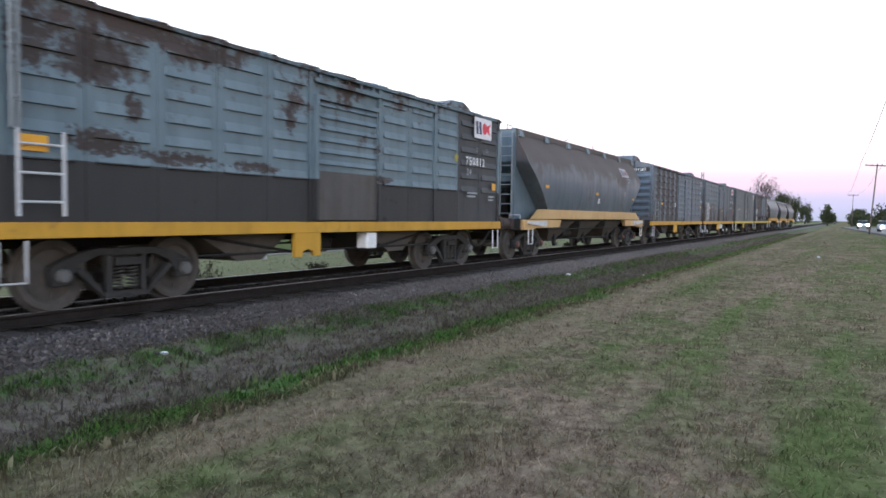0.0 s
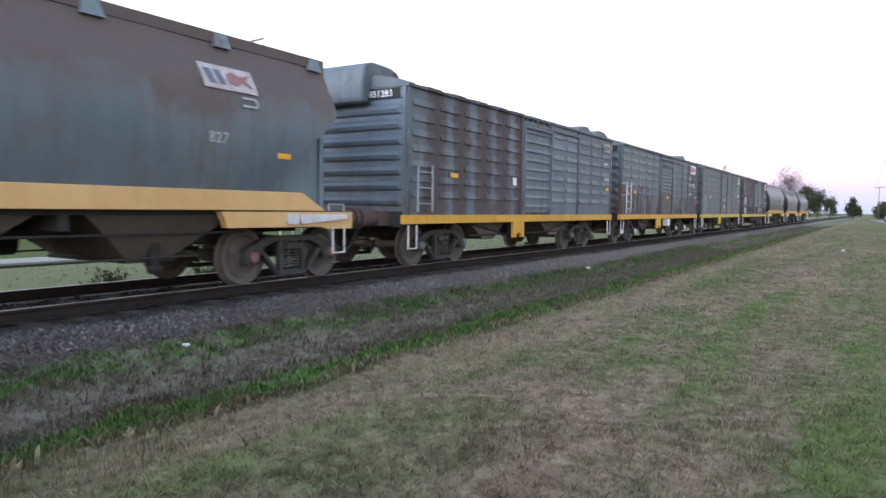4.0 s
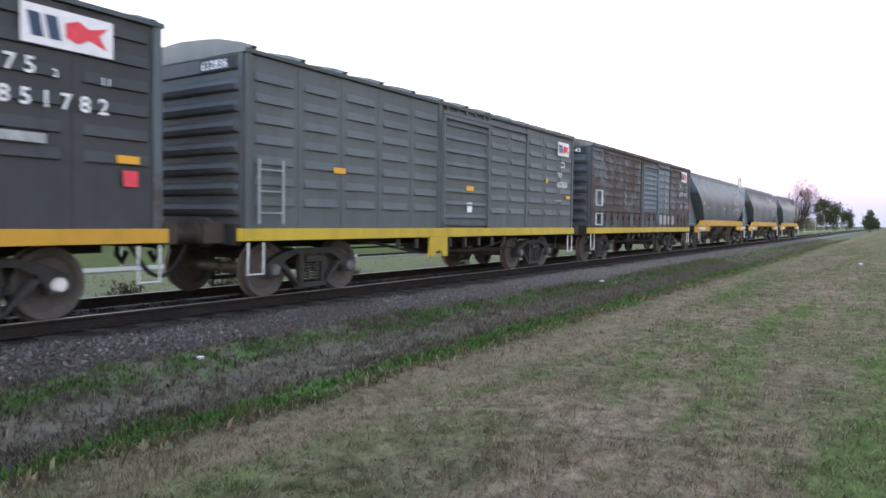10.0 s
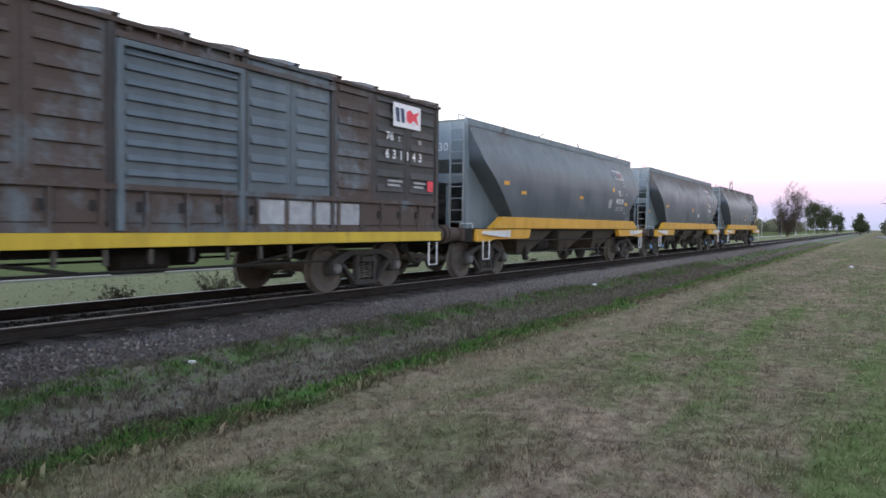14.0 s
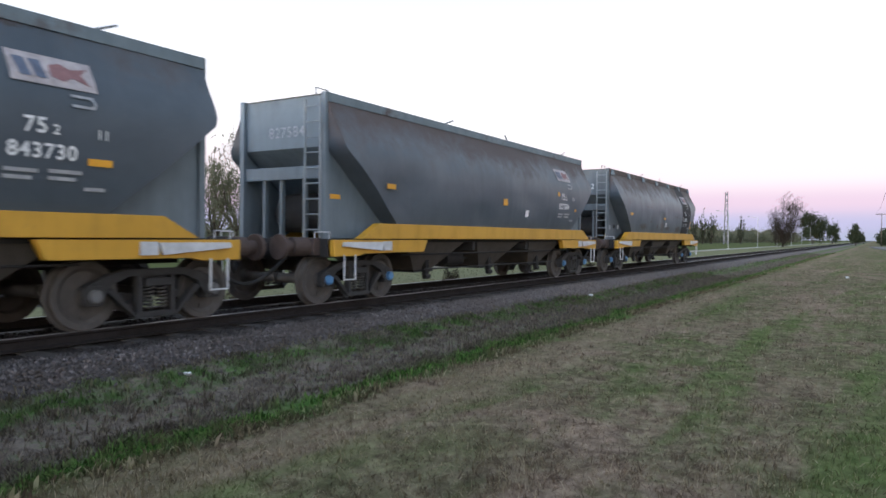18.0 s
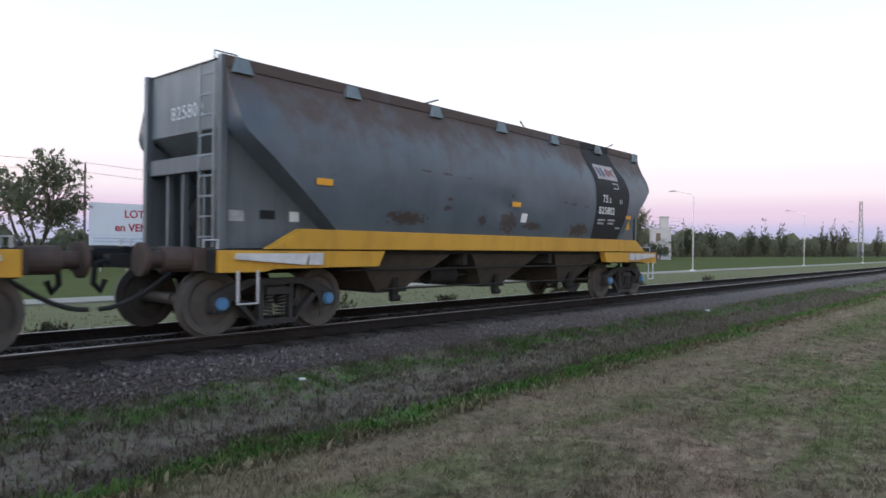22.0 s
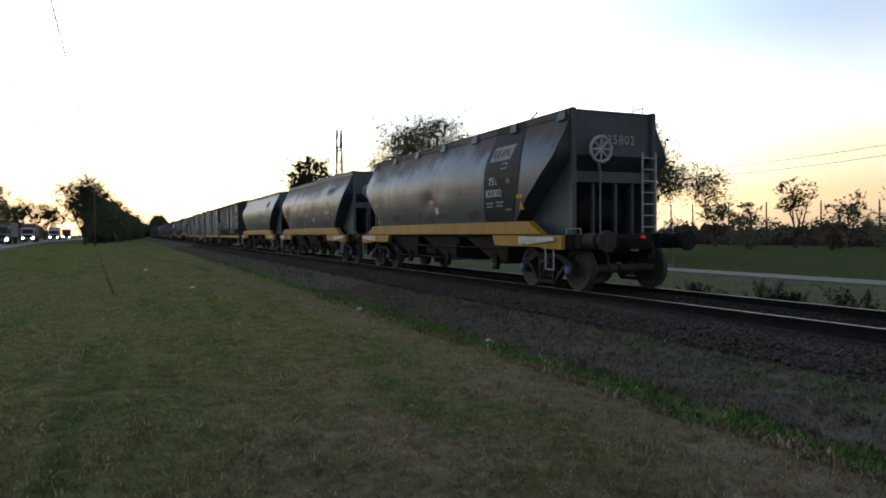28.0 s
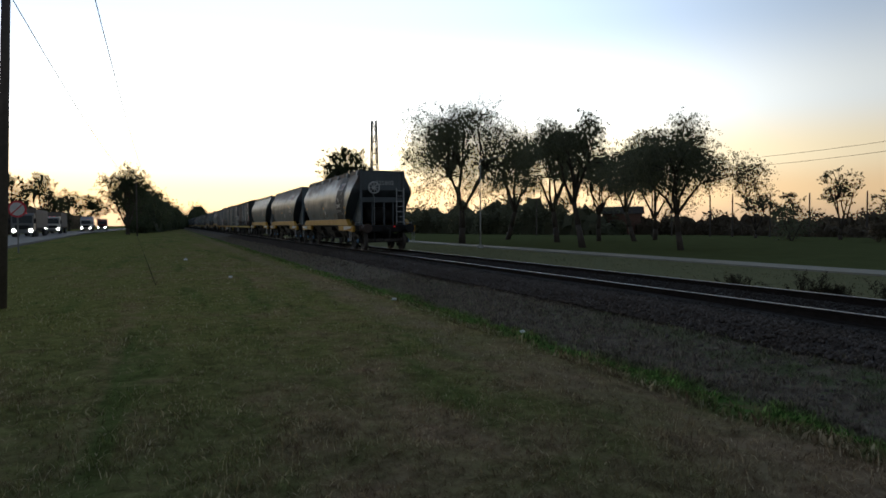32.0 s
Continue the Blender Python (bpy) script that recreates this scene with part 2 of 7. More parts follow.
# ---- mesh helpers ----
def box(bm, x0, x1, y0, y1, z0, z1, taper=0.0):
    """An upright box; taper draws its top in."""
    t = taper
    co = [(x0, y0, z0), (x1, y0, z0), (x1, y1, z0), (x0, y1, z0), (x0 + t, y0 + t, z1), (x1 - t, y0 + t, z1), (x1 - t, y1 - t, z1), (x0 + t, y1 - t, z1)]
    v = [bm.verts.new(c) for c in co]
    for f in ((3, 2, 1, 0), (4, 5, 6, 7), (0, 1, 5, 4), (1, 2, 6, 5), (2, 3, 7, 6), (3, 0, 4, 7)):
        bm.faces.new([v[i] for i in f])


def prism(bm, pts, a0, a1, axis):
    """A polygon drawn out along an axis. axis x: pts are (y, z); y: (x, z); z: (x, y)."""
    def at(p, a):
        return {"x": (a, p[0], p[1]), "y": (p[0], a, p[1]), "z": (p[0], p[1], a)}[axis]
    lo = [bm.verts.new(at(p, a0)) for p in pts]
    hi = [bm.verts.new(at(p, a1)) for p in pts]
    n = len(pts)
    bm.faces.new(lo[::-1])
    bm.faces.new(hi)
    for i in range(n):
        j = (i + 1) % n
        bm.faces.new((lo[i], lo[j], hi[j], hi[i]))


def rod(bm, p0, p1, r, seg=8, r1=None):
    """A straight round bar from p0 to p1."""
    p0, p1 = Vector(p0), Vector(p1)
    q = (p1 - p0).to_track_quat("Z", "Y")
    r1 = r if r1 is None else r1
    ring = [(math.cos(2 * math.pi * i / seg), math.sin(2 * math.pi * i / seg)) for i in range(seg)]
    a = [bm.verts.new(p0 + q @ Vector((c * r, s * r, 0))) for c, s in ring]
    b = [bm.verts.new(p1 + q @ Vector((c * r1, s * r1, 0))) for c, s in ring]
    for i in range(seg):
        j = (i + 1) % seg
        bm.faces.new((a[i], a[j], b[j], b[i]))
    bm.faces.new(a[::-1])
    bm.faces.new(b)


def pipe(bm, pts, r, seg=6):
    """A bent round bar through the points, in one piece."""
    pts = [Vector(p) for p in pts]
    way = [(q - p).normalized() for p, q in zip(pts, pts[1:])]
    tan = [way[0]] + [(a + b).normalized() if (a + b).length > 1e-4 else b for a, b in zip(way, way[1:])] + [way[-1]]
    u = tan[0].orthogonal().normalized()
    rings = []
    for k, (p, t) in enumerate(zip(pts, tan)):
        u = u - t * t.dot(u)
        u = u.normalized() if u.length > 1e-5 else t.orthogonal().normalized()
        v = t.cross(u)
        rings.append([bm.verts.new(p + (u * math.cos(2 * math.pi * i / seg) + v * math.sin(2 * math.pi * i / seg)) * r) for i in range(seg)])
    for a, b in zip(rings, rings[1:]):
        for i in range(seg):
            j = (i + 1) % seg
            bm.faces.new((a[i], a[j], b[j], b[i]))
    bm.faces.new(rings[0][::-1])
    bm.faces.new(rings[-1])


def turned(bm, prof, seg=28, y=0.0):
    """A turned solid round the y axis from (radius, y) pairs."""
    rings = []
    for rr, yy in prof:
        rings.append([bm.verts.new((rr * math.sin(2 * math.pi * i / seg), y + yy, rr * math.cos(2 * math.pi * i / seg))) for i in range(seg)])
    for a, b in zip(rings, rings[1:]):
        for i in range(seg):
            j = (i + 1) % seg
            bm.faces.new((a[i], a[j], b[j], b[i]))
    bm.faces.new(rings[0][::-1])
    bm.faces.new(rings[-1])


def finish(bm, name, mat, smooth=False, bevel=0.0):
    if bevel:
        bmesh.ops.bevel(bm, geom=list(bm.edges), offset=bevel, segments=1, affect="EDGES", clamp_overlap=True)
    bmesh.ops.recalc_face_normals(bm, faces=list(bm.faces))
    me = bpy.data.meshes.new(name)
    bm.to_mesh(me)
    bm.free()
    me.materials.append(mat)
    if smooth:
        me.polygons.foreach_set("use_smooth", [True] * len(me.polygons))
    return me


def part(name, bm, mat, parent, label="", smooth=False, bevel=0.0):
    """One mesh object under a thing or a part."""
    me = bm if isinstance(bm, bpy.types.Mesh) else finish(bm, name, mat, smooth, bevel)
    ob = new(name, me)
    ob.parent = parent
    if label:
        tagged(ob, label)
    return ob


def solid(name, bm, mat, label, category, kind="", smooth=False, bevel=0.0, group=""):
    """A top-level thing of a single mesh."""
    return tagged(new(name, finish(bm, name, mat, smooth, bevel)), label, category, group, kind)


def arrays(name, verts, faces, mat):
    """A mesh from numpy arrays of triangles or quads."""
    me = bpy.data.meshes.new(name)
    nv, nf, k = len(verts), len(faces), faces.shape[1]
    me.vertices.add(nv)
    me.vertices.foreach_set("co", verts.astype(np.float32).ravel())
    me.loops.add(nf * k)
    me.loops.foreach_set("vertex_index", faces.astype(np.int32).ravel())
    me.polygons.add(nf)
    me.polygons.foreach_set("loop_start", np.arange(0, nf * k, k, dtype=np.int32))
    me.polygons.foreach_set("loop_total", np.full(nf, k, dtype=np.int32))
    me.update(calc_edges=True)
    me.materials.append(mat)
    return me


# ---- ground ----
def ground_z(y):
    """Height of the ground over the track's cross-section."""
    return np.interp(y, [-60, -8, 0, 3.6, 4.4, 5.0, 5.9, 6.6, 7.0, 10.7, 11.2, 13.0, 17.0, 24.0, 60],
                     [-0.35, -0.38, -0.42, -0.42, -0.46, -0.54, -0.47, -0.36, -0.30, -0.30, -0.36, -0.42, -0.42, -0.45, -0.5])


def rough_z(x, y):
    """Small humps and hollows of the verge."""
    k = np.clip((7.2 - y) / 1.0, 0, 1)
    return ground_z(y) + k * (0.022 * np.sin(x * 1.7 + y * 0.9) * np.sin(y * 2.3 - x * 0.4) + 0.014 * np.sin(x * 4.1 + 1.0) * np.sin(y * 5.3) + 0.03 * np.sin(x * 0.31 + 2.0) * np.sin(y * 0.7))


def verge_material(blade=False):
    """Dry lawn with green patches, a lush strip in the ditch, dead weeds by the ballast; blades and soil share it."""
    k = Nodes("grass_blade" if blade else "verge_grass", 1.0, 0, 0.0)
    tc = k.n("ShaderNodeTexCoord")
    sep = k.n("ShaderNodeSeparateXYZ")
    k.l(tc.outputs["Object"], sep.inputs[0])
    v = tc.outputs["Object"]
    patch = k.noise(v, 0.55, 5, 0.62, 0.8)
    mid = k.noise(v, 2.6, 4, 0.65)
    fine = k.noise(v, 45, 4, 0.7)
    small = k.noise(v, 7.0, 4, 0.7, 0.6)
    stripes = k.noise(k.coords((0.07, 0.75, 1)), 1.0, 4, 0.6, 0.4)
    isl = k.n("ShaderNodeNewGeometry")
    rnd = isl.outputs["Random Per Island"]
    dry = k.mix(k.ramp(small, [(0.30, 0.0), (0.70, 1.0)]), (0.128, 0.089, 0.060), (0.335, 0.252, 0.180))
    green = k.mix(k.ramp(small, [(0.30, 0.0), (0.70, 1.0)]), (0.058, 0.070, 0.029), (0.156, 0.166, 0.075))
    g = k.math("ADD", k.math("MULTIPLY", patch, 0.40), k.math("MULTIPLY", stripes, 0.30))
    g = k.math("ADD", g, k.math("ADD", k.math("MULTIPLY", mid, 0.18), k.math("MULTIPLY", small, 0.12)))
    g = k.math("ADD", g, k.math("MULTIPLY", k.math("SUBTRACT", rnd, 0.5), 0.16))
    # greener away from the mown strip in front, and towards the road
    far = k.n("ShaderNodeMapRange")
    far.inputs[1].default_value, far.inputs[2].default_value, far.inputs[3].default_value, far.inputs[4].default_value = 1.0, -7.0, 0.0, 0.11
    k.l(sep.outputs["Y"], far.inputs[0])
    g = k.math("ADD", g, far.outputs[0])
    west = k.n("ShaderNodeMapRange")
    west.inputs[1].default_value, west.inputs[2].default_value = 1.0, -12.0
    k.l(sep.outputs["X"], west.inputs[0])
    west = west.outputs[0]
    g = k.math("ADD", g, k.math("MULTIPLY", west, 0.055))
    # lawn tints raised and warmed towards the sunset, standing in for its glow
    dry = k.mix(k.math("MULTIPLY", west, 0.8), dry, k.mix(small, (0.200, 0.134, 0.070), (0.400, 0.285, 0.160)))
    green = k.mix(k.math("MULTIPLY", west, 0.8), green, k.mix(small, (0.128, 0.140, 0.036), (0.270, 0.270, 0.086)))
    c = k.mix(k.ramp(g, [(0.44, 0.0), (0.60, 0.9)]), dry, green)
    # fresher growth in long streaks along the verge
    run = k.noise(k.coords((0.11, 0.8, 1), (3.0, 1.7, 0)), 1.0, 4, 0.6, 0.5)
    run = k.math("ADD", run, k.math("MULTIPLY", k.math("SUBTRACT", mid, 0.5), 0.22))
    c = k.mix(k.ramp(run, [(0.54, 0.0), (0.68, 0.75)]), c, k.mix(small, (0.060, 0.098, 0.026), (0.130, 0.172, 0.054)))
    # thin and matted places
    mat_ = k.noise(v, 4.2, 5, 0.68, 0.8)
    c = k.mix(1.0, c, k.ramp(mat_, [(0.34, 0.64), (0.50, 0.98), (0.66, 1.22)]), "MULTIPLY")
    wob = k.math("ADD", sep.outputs["Y"], k.math("MULTIPLY", k.math("SUBTRACT", k.noise(v, 0.8, 4, 0.6), 0.5), 1.0))

    def band(lo, hi, soft):
        a, b = k.n("ShaderNodeMapRange"), k.n("ShaderNodeMapRange")
        a.inputs[1].default_value, a.inputs[2].default_value = lo, lo + soft
        b.inputs[1].default_value, b.inputs[2].default_value, b.inputs[3].default_value, b.inputs[4].default_value = hi - soft, hi, 1, 0
        k.l(wob, a.inputs[0])
        k.l(wob, b.inputs[0])
        return k.math("MULTIPLY", a.outputs[0], b.outputs[0])

    c = k.mix(k.math("MULTIPLY", band(3.1, 4.3, 0.5), k.ramp(mid, [(0.38, 0.0), (0.64, 0.75)])), c, k.mix(small, (0.20, 0.142, 0.092), (0.36, 0.275, 0.195)))
    weeds = k.mix(k.ramp(small, [(0.32, 0.0), (0.68, 1.0)]), (0.096, 0.080, 0.064), (0.262, 0.216, 0.174))
    c = k.mix(band(4.75, 8.5, 0.35), c, weeds)
    lush = k.mix(rnd, (0.050, 0.120, 0.028), (0.124, 0.226, 0.058))
    east = k.math("SUBTRACT", 1.0, k.math("MULTIPLY", west, 0.12))
    c = k.mix(k.math("MULTIPLY", band(4.25, 5.15, 0.35), k.math("MULTIPLY", k.ramp(k.math("ADD", k.math("MULTIPLY", mid, 0.5), k.math("MULTIPLY", small, 0.5)), [(0.39, 0.15), (0.52, 1.0)]), east)), c, lush)
    c = k.mix(k.math("MULTIPLY", band(5.0, 6.75, 0.3), k.math("MULTIPLY", k.ramp(small, [(0.52, 0.0), (0.66, 0.7)]), east)), c, k.mix(rnd, (0.036, 0.080, 0.020), (0.085, 0.140, 0.040)))
    toe = k.mix(rnd, (0.050, 0.110, 0.026), (0.105, 0.185, 0.050))
    c = k.mix(k.math("MULTIPLY", band(5.85, 6.8, 0.3), k.math("MULTIPLY", k.ramp(mid, [(0.42, 0.05), (0.58, 0.85)]), k.math("SUBTRACT", 1.0, west))), c, toe)
    # far side of the track: pale grass up to the path, deep green behind it
    back = k.mix(mid, (0.135, 0.138, 0.072), (0.215, 0.208, 0.122))
    c = k.mix(k.math("GREATER_THAN", sep.outputs["Y"], 10.0), c, back)
    c = k.mix(k.math("GREATER_THAN", sep.outputs["Y"], 20.4), c, k.mix(patch, (0.070, 0.084, 0.034), (0.128, 0.138, 0.060)))
    if blade:
        straw = k.math("MULTIPLY", k.ramp(rnd, [(0.66, 0.0), (0.98, 0.5)]), k.math("LESS_THAN", sep.outputs["Y"], 4.5))
        c = k.mix(straw, c, k.mix(rnd, (0.24, 0.19, 0.13), (0.40, 0.325, 0.24)))
        c = k.mix(0.75, c, k.mix(rnd, (0.14, 0.14, 0.14), (0.82, 0.82, 0.82)), "OVERLAY")
        k.color(c)
        # thin blades let light through
        tr = k.n("ShaderNodeBsdfTranslucent")
        k.l(c, tr.inputs[0])
        ms = k.n("ShaderNodeMixShader")
        ms.inputs[0].default_value = 0.75
        k.l(k.b.outputs[0], ms.inputs[1])
        k.l(tr.outputs[0], ms.inputs[2])
        k.l(ms.outputs[0], k.t.nodes["Material Output"].inputs["Surface"])
    else:
        c = k.mix(k.ramp(fine, [(0.30, 0.0), (0.55, 1.0)]), k.mix(0.20, c, (0.02, 0.017, 0.012)), c)
        k.color(c)
        k.bump(k.math("ADD", fine, k.math("MULTIPLY", mid, 0.8)), 0.6, 0.04)
    return k.m


M["verge"] = verge_material()
M["blade"] = verge_material(True)
M["asphalt"] = plain("worn_asphalt", (0.115, 0.110, 0.105), 0.85, 0, 0.2, 3, 0.2)
M["concrete_path"] = plain("pale_concrete", (0.23, 0.215, 0.175), 0.85, 0, 0.12, 2.0, 0.2)
M["rail_side"] = plain("rusty_rail", (0.020, 0.017, 0.016), 0.95, 0.0, 0.35, 14, spec=0.08)
M["rail_top"] = plain("polished_rail_head", (0.36, 0.345, 0.34), 0.46, 1.0, 0.12, 30, 0.03)
M["sleeper"] = plain("weathered_sleeper", (0.046, 0.040, 0.036), 0.9, 0, 0.4, 7, 0.5, 0.01)


def ballast_material(name, dark):
    k = Nodes(name, 0.9, 0, 0.25)
    v = k.coords()
    isl = k.n("ShaderNodeNewGeometry")
    vor = k.n("ShaderNodeTexVoronoi")
    vor.inputs["Scale"].default_value = 19
    k.l(v, vor.inputs["Vector"])
    big, fine = k.noise(v, 0.9, 4), k.noise(v, 60, 4, 0.7)
    f = k.math("ADD", k.math("MULTIPLY", isl.outputs["Random Per Island"], 0.55), k.math("MULTIPLY", fine, 0.45))
    c = k.mix(f, tuple(d * 0.35 for d in dark), tuple(d * 1.6 for d in dark))
    c = k.mix(k.ramp(isl.outputs["Random Per Island"], [(0.90, 0.0), (0.98, 0.8)]), c, tuple(d * 2.6 for d in dark))
    c = k.mix(k.ramp(big, [(0.40, 0.0), (0.62, 0.75)]), c, (0.060, 0.049, 0.042))
    # grazing-light brightening tinted into one stretch, brown soil washed in on the other
    sep = k.n("ShaderNodeSeparateXYZ")
    k.l(v, sep.inputs[0])
    for x0, x1, top, tint in ((5.0, 20.0, 0.70, (0.172, 0.150, 0.138)), (-1.0, -9.0, 0.72, (0.088, 0.070, 0.060))):
        along = k.n("ShaderNodeMapRange")
        along.inputs[1].default_value, along.inputs[2].default_value, along.inputs[4].default_value = x0, x1, top
        k.l(sep.outputs["X"], along.inputs[0])
        c = k.mix(k.math("MULTIPLY", along.outputs[0], k.ramp(big, [(0.25, 0.6), (0.6, 1.0)])), c, k.mix(fine, tuple(b * 0.6 for b in tint), tuple(b * 1.4 for b in tint)))
    # oil and brake dust beside the rails
    off = k.math("ABSOLUTE", k.math("SUBTRACT", sep.outputs["Y"], TRACK_Y))
    off = k.math("ADD", off, k.math("MULTIPLY", k.math("SUBTRACT", k.noise(v, 1.6, 4, 0.65), 0.5), 0.9))
    c = k.mix(k.ramp(k.math("SUBTRACT", off, 0.6), [(0.70, 0.9), (1.02, 0.0)]), c, (0.026, 0.022, 0.020))
    k.color(c)
    k.bump(k.math("ADD", vor.outputs["Distance"], k.math("MULTIPLY", fine, 0.3)), 0.8, 0.03)
    return k.m


M["ballast"] = ballast_material("ballast_stone", (0.096, 0.084, 0.080))
M["ballast_oily"] = ballast_material("oily_ballast", (0.042, 0.038, 0.036))


def build_ground():
    """One sheet to the horizon, finer near the track."""
    xs = np.concatenate([[-3000, -1200, -600, -350, -220, -140, -90, -60], np.arange(-40, 50.1, 0.5), [60, 80, 110, 160, 240, 380, 700, 1400, 3000]])
    ys = np.concatenate([[-3000, -1200, -500, -200, -90, -50, -30, -20, -14, -10, -7, -4.5, -2.5, -1], np.arange(0, 7.3, 0.18), [8, 9, 10, 10.7, 11.2, 12, 13, 15, 17, 20, 24, 30, 40, 55, 80, 140, 300, 700, 1500, 3000]])
    X, Y = np.meshgrid(xs, ys)
    Z = rough_z(X, Y)
    nx, ny = len(xs), len(ys)
    i = np.arange(nx * ny).reshape(ny, nx)
    faces = np.stack([i[:-1, :-1], i[:-1, 1:], i[1:, 1:], i[1:, :-1]], -1).reshape(-1, 4)
    me = arrays("ground", np.stack([X, Y, Z], -1).reshape(-1, 3), faces, M["verge"])
    me.polygons.foreach_set("use_smooth", [True] * len(me.polygons))
    tagged(new("ground", me), "dry grass verge with green patches and a weedy ditch", "ground", kind="structure")


def blades(name, seed, n, x0, x1, y0, y1, h0, h1, w, label, clump=0.5, density=None, lean=0.6, fan=None):
    """Loose grass: one bent blade of two triangles per stalk, gathered in tufts."""
    rng = np.random.default_rng(seed)
    nc = max(1, n // 9)
    cx, cy = rng.uniform(x0, x1, nc), rng.uniform(y0, y1, nc)
    pick = rng.integers(0, nc, n)
    near = rng.random(n) < clump
    x = np.where(near, cx[pick] + rng.normal(0, 0.035, n), rng.uniform(x0, x1, n))
    y = np.where(near, cy[pick] + rng.normal(0, 0.035, n), rng.uniform(y0, y1, n))
    if fan:
        # thinning out with the distance from the place where one stands
        a0, a1, r0, r1 = fan
        rr, aa = np.exp(rng.uniform(np.log(r0), np.log(r1), n)), np.radians(rng.uniform(a0, a1, n))
        g = rng.integers(0, n, n)
        tuft = rng.random(n) < clump
        rr, aa = np.where(tuft, rr[g] * (1 + rng.normal(0, 0.012, n)), rr), np.where(tuft, aa[g] + rng.normal(0, 0.012, n), aa)
        x, y = -rr * np.sin(aa), rr * np.cos(aa)
        ok = (y > y0) & (y < y1 + 0.35 * np.sin(x * 0.9) * np.sin(x * 0.37 + 1))
        x, y = x[ok], y[ok]
        n = len(x)
    if density is not None:
        keep = rng.random(n) < density(x, y)
        x, y = x[keep], y[keep]
        n = len(x)
    z = rough_z(x, y) - 0.01
    a, h = rng.uniform(0, 2 * np.pi, n), rng.uniform(h0, h1, n) * rng.uniform(0.6, 1.2, n)
    d = np.stack([np.cos(a), np.sin(a)], 1) * (h * rng.uniform(0.1, lean, n))[:, None]
    b = rng.uniform(0, 2 * np.pi, n)
    wide = w * (0.7 + 0.14 * np.hypot(x, y)) if fan else w
    s = np.stack([np.cos(b), np.sin(b)], 1) * (wide * rng.uniform(0.6, 1.4, n))[:, None] * 0.5
    P = np.zeros((n, 5, 3))
    P[:, 0, 0], P[:, 0, 1], P[:, 0, 2] = x - s[:, 0], y - s[:, 1], z
    P[:, 1, 0], P[:, 1, 1], P[:, 1, 2] = x + s[:, 0], y + s[:, 1], z
    P[:, 2, 0], P[:, 2, 1], P[:, 2, 2] = x + 0.8 * s[:, 0] + 0.35 * d[:, 0], y + 0.8 * s[:, 1] + 0.35 * d[:, 1], z + h * 0.6
    P[:, 3, 0], P[:, 3, 1], P[:, 3, 2] = x - 0.8 * s[:, 0] + 0.35 * d[:, 0], y - 0.8 * s[:, 1] + 0.35 * d[:, 1], z + h * 0.6
    P[:, 4, 0], P[:, 4, 1], P[:, 4, 2] = x + d[:, 0], y + d[:, 1], z + h * 0.92
    k = np.arange(n)[:, None] * 5
    F = np.concatenate([k + [0, 1, 2], k + [0, 2, 3], k + [3, 2, 4]], 0)
    me = arrays(name, P.reshape(-1, 3), F, M["blade"])
    return tagged(new(name, me), label, "grass", kind="stuff")


def stones(name, seed, n, x0, x1, y0, y1, r0, r1, zfun, mat, label):
    """Crushed rock: squashed eight-sided lumps."""
    rng = np.random.default_rng(seed)
    base = np.array([(1, 0, 0), (-1, 0, 0), (0, 1, 0), (0, -1, 0), (0, 0, 1), (0, 0, -1)], float)
    tri = np.array([(0, 2, 4), (2, 1, 4), (1, 3, 4), (3, 0, 4), (2, 0, 5), (1, 2, 5), (3, 1, 5), (0, 3, 5)])
    x, y = rng.uniform(x0, x1, n), rng.uniform(y0, y1, n)
    r = rng.uniform(r0, r1, n)
    P = base[None] * (1 + rng.uniform(-0.35, 0.35, (n, 6, 1))) * r[:, None, None] * np.stack([np.ones(n), np.ones(n), rng.uniform(0.5, 0.9, n)], 1)[:, None, :]
    q = rng.normal(size=(n, 4))
    q /= np.linalg.norm(q, axis=1)[:, None]
    w, i, j, k = q.T
    R = np.stack([1 - 2 * (j * j + k * k), 2 * (i * j - k * w), 2 * (i * k + j * w), 2 * (i * j + k * w), 1 - 2 * (i * i + k * k), 2 * (j * k - i * w),
                  2 * (i * k - j * w), 2 * (j * k + i * w), 1 - 2 * (i * i + j * j)], 1).reshape(n, 3, 3)
    P = np.einsum("nij,nkj->nki", R, P)
    P += np.stack([x, y, zfun(x, y) + r * 0.15], 1)[:, None, :]
    F = (np.arange(n)[:, None, None] * 6 + tri[None]).reshape(-1, 3)
    return tagged(new(name, arrays(name, P.reshape(-1, 3), F, mat)), label, "ballast", kind="stuff")


def ballast_z(x, y):
    return np.interp(y, [6.62, 7.05, 7.35, 10.3, 10.65, 11.05], [-0.37, -0.215, -0.19, -0.19, -0.22, -0.38]) + 0.08 * np.clip((-2 - x) / 8, 0, 1)


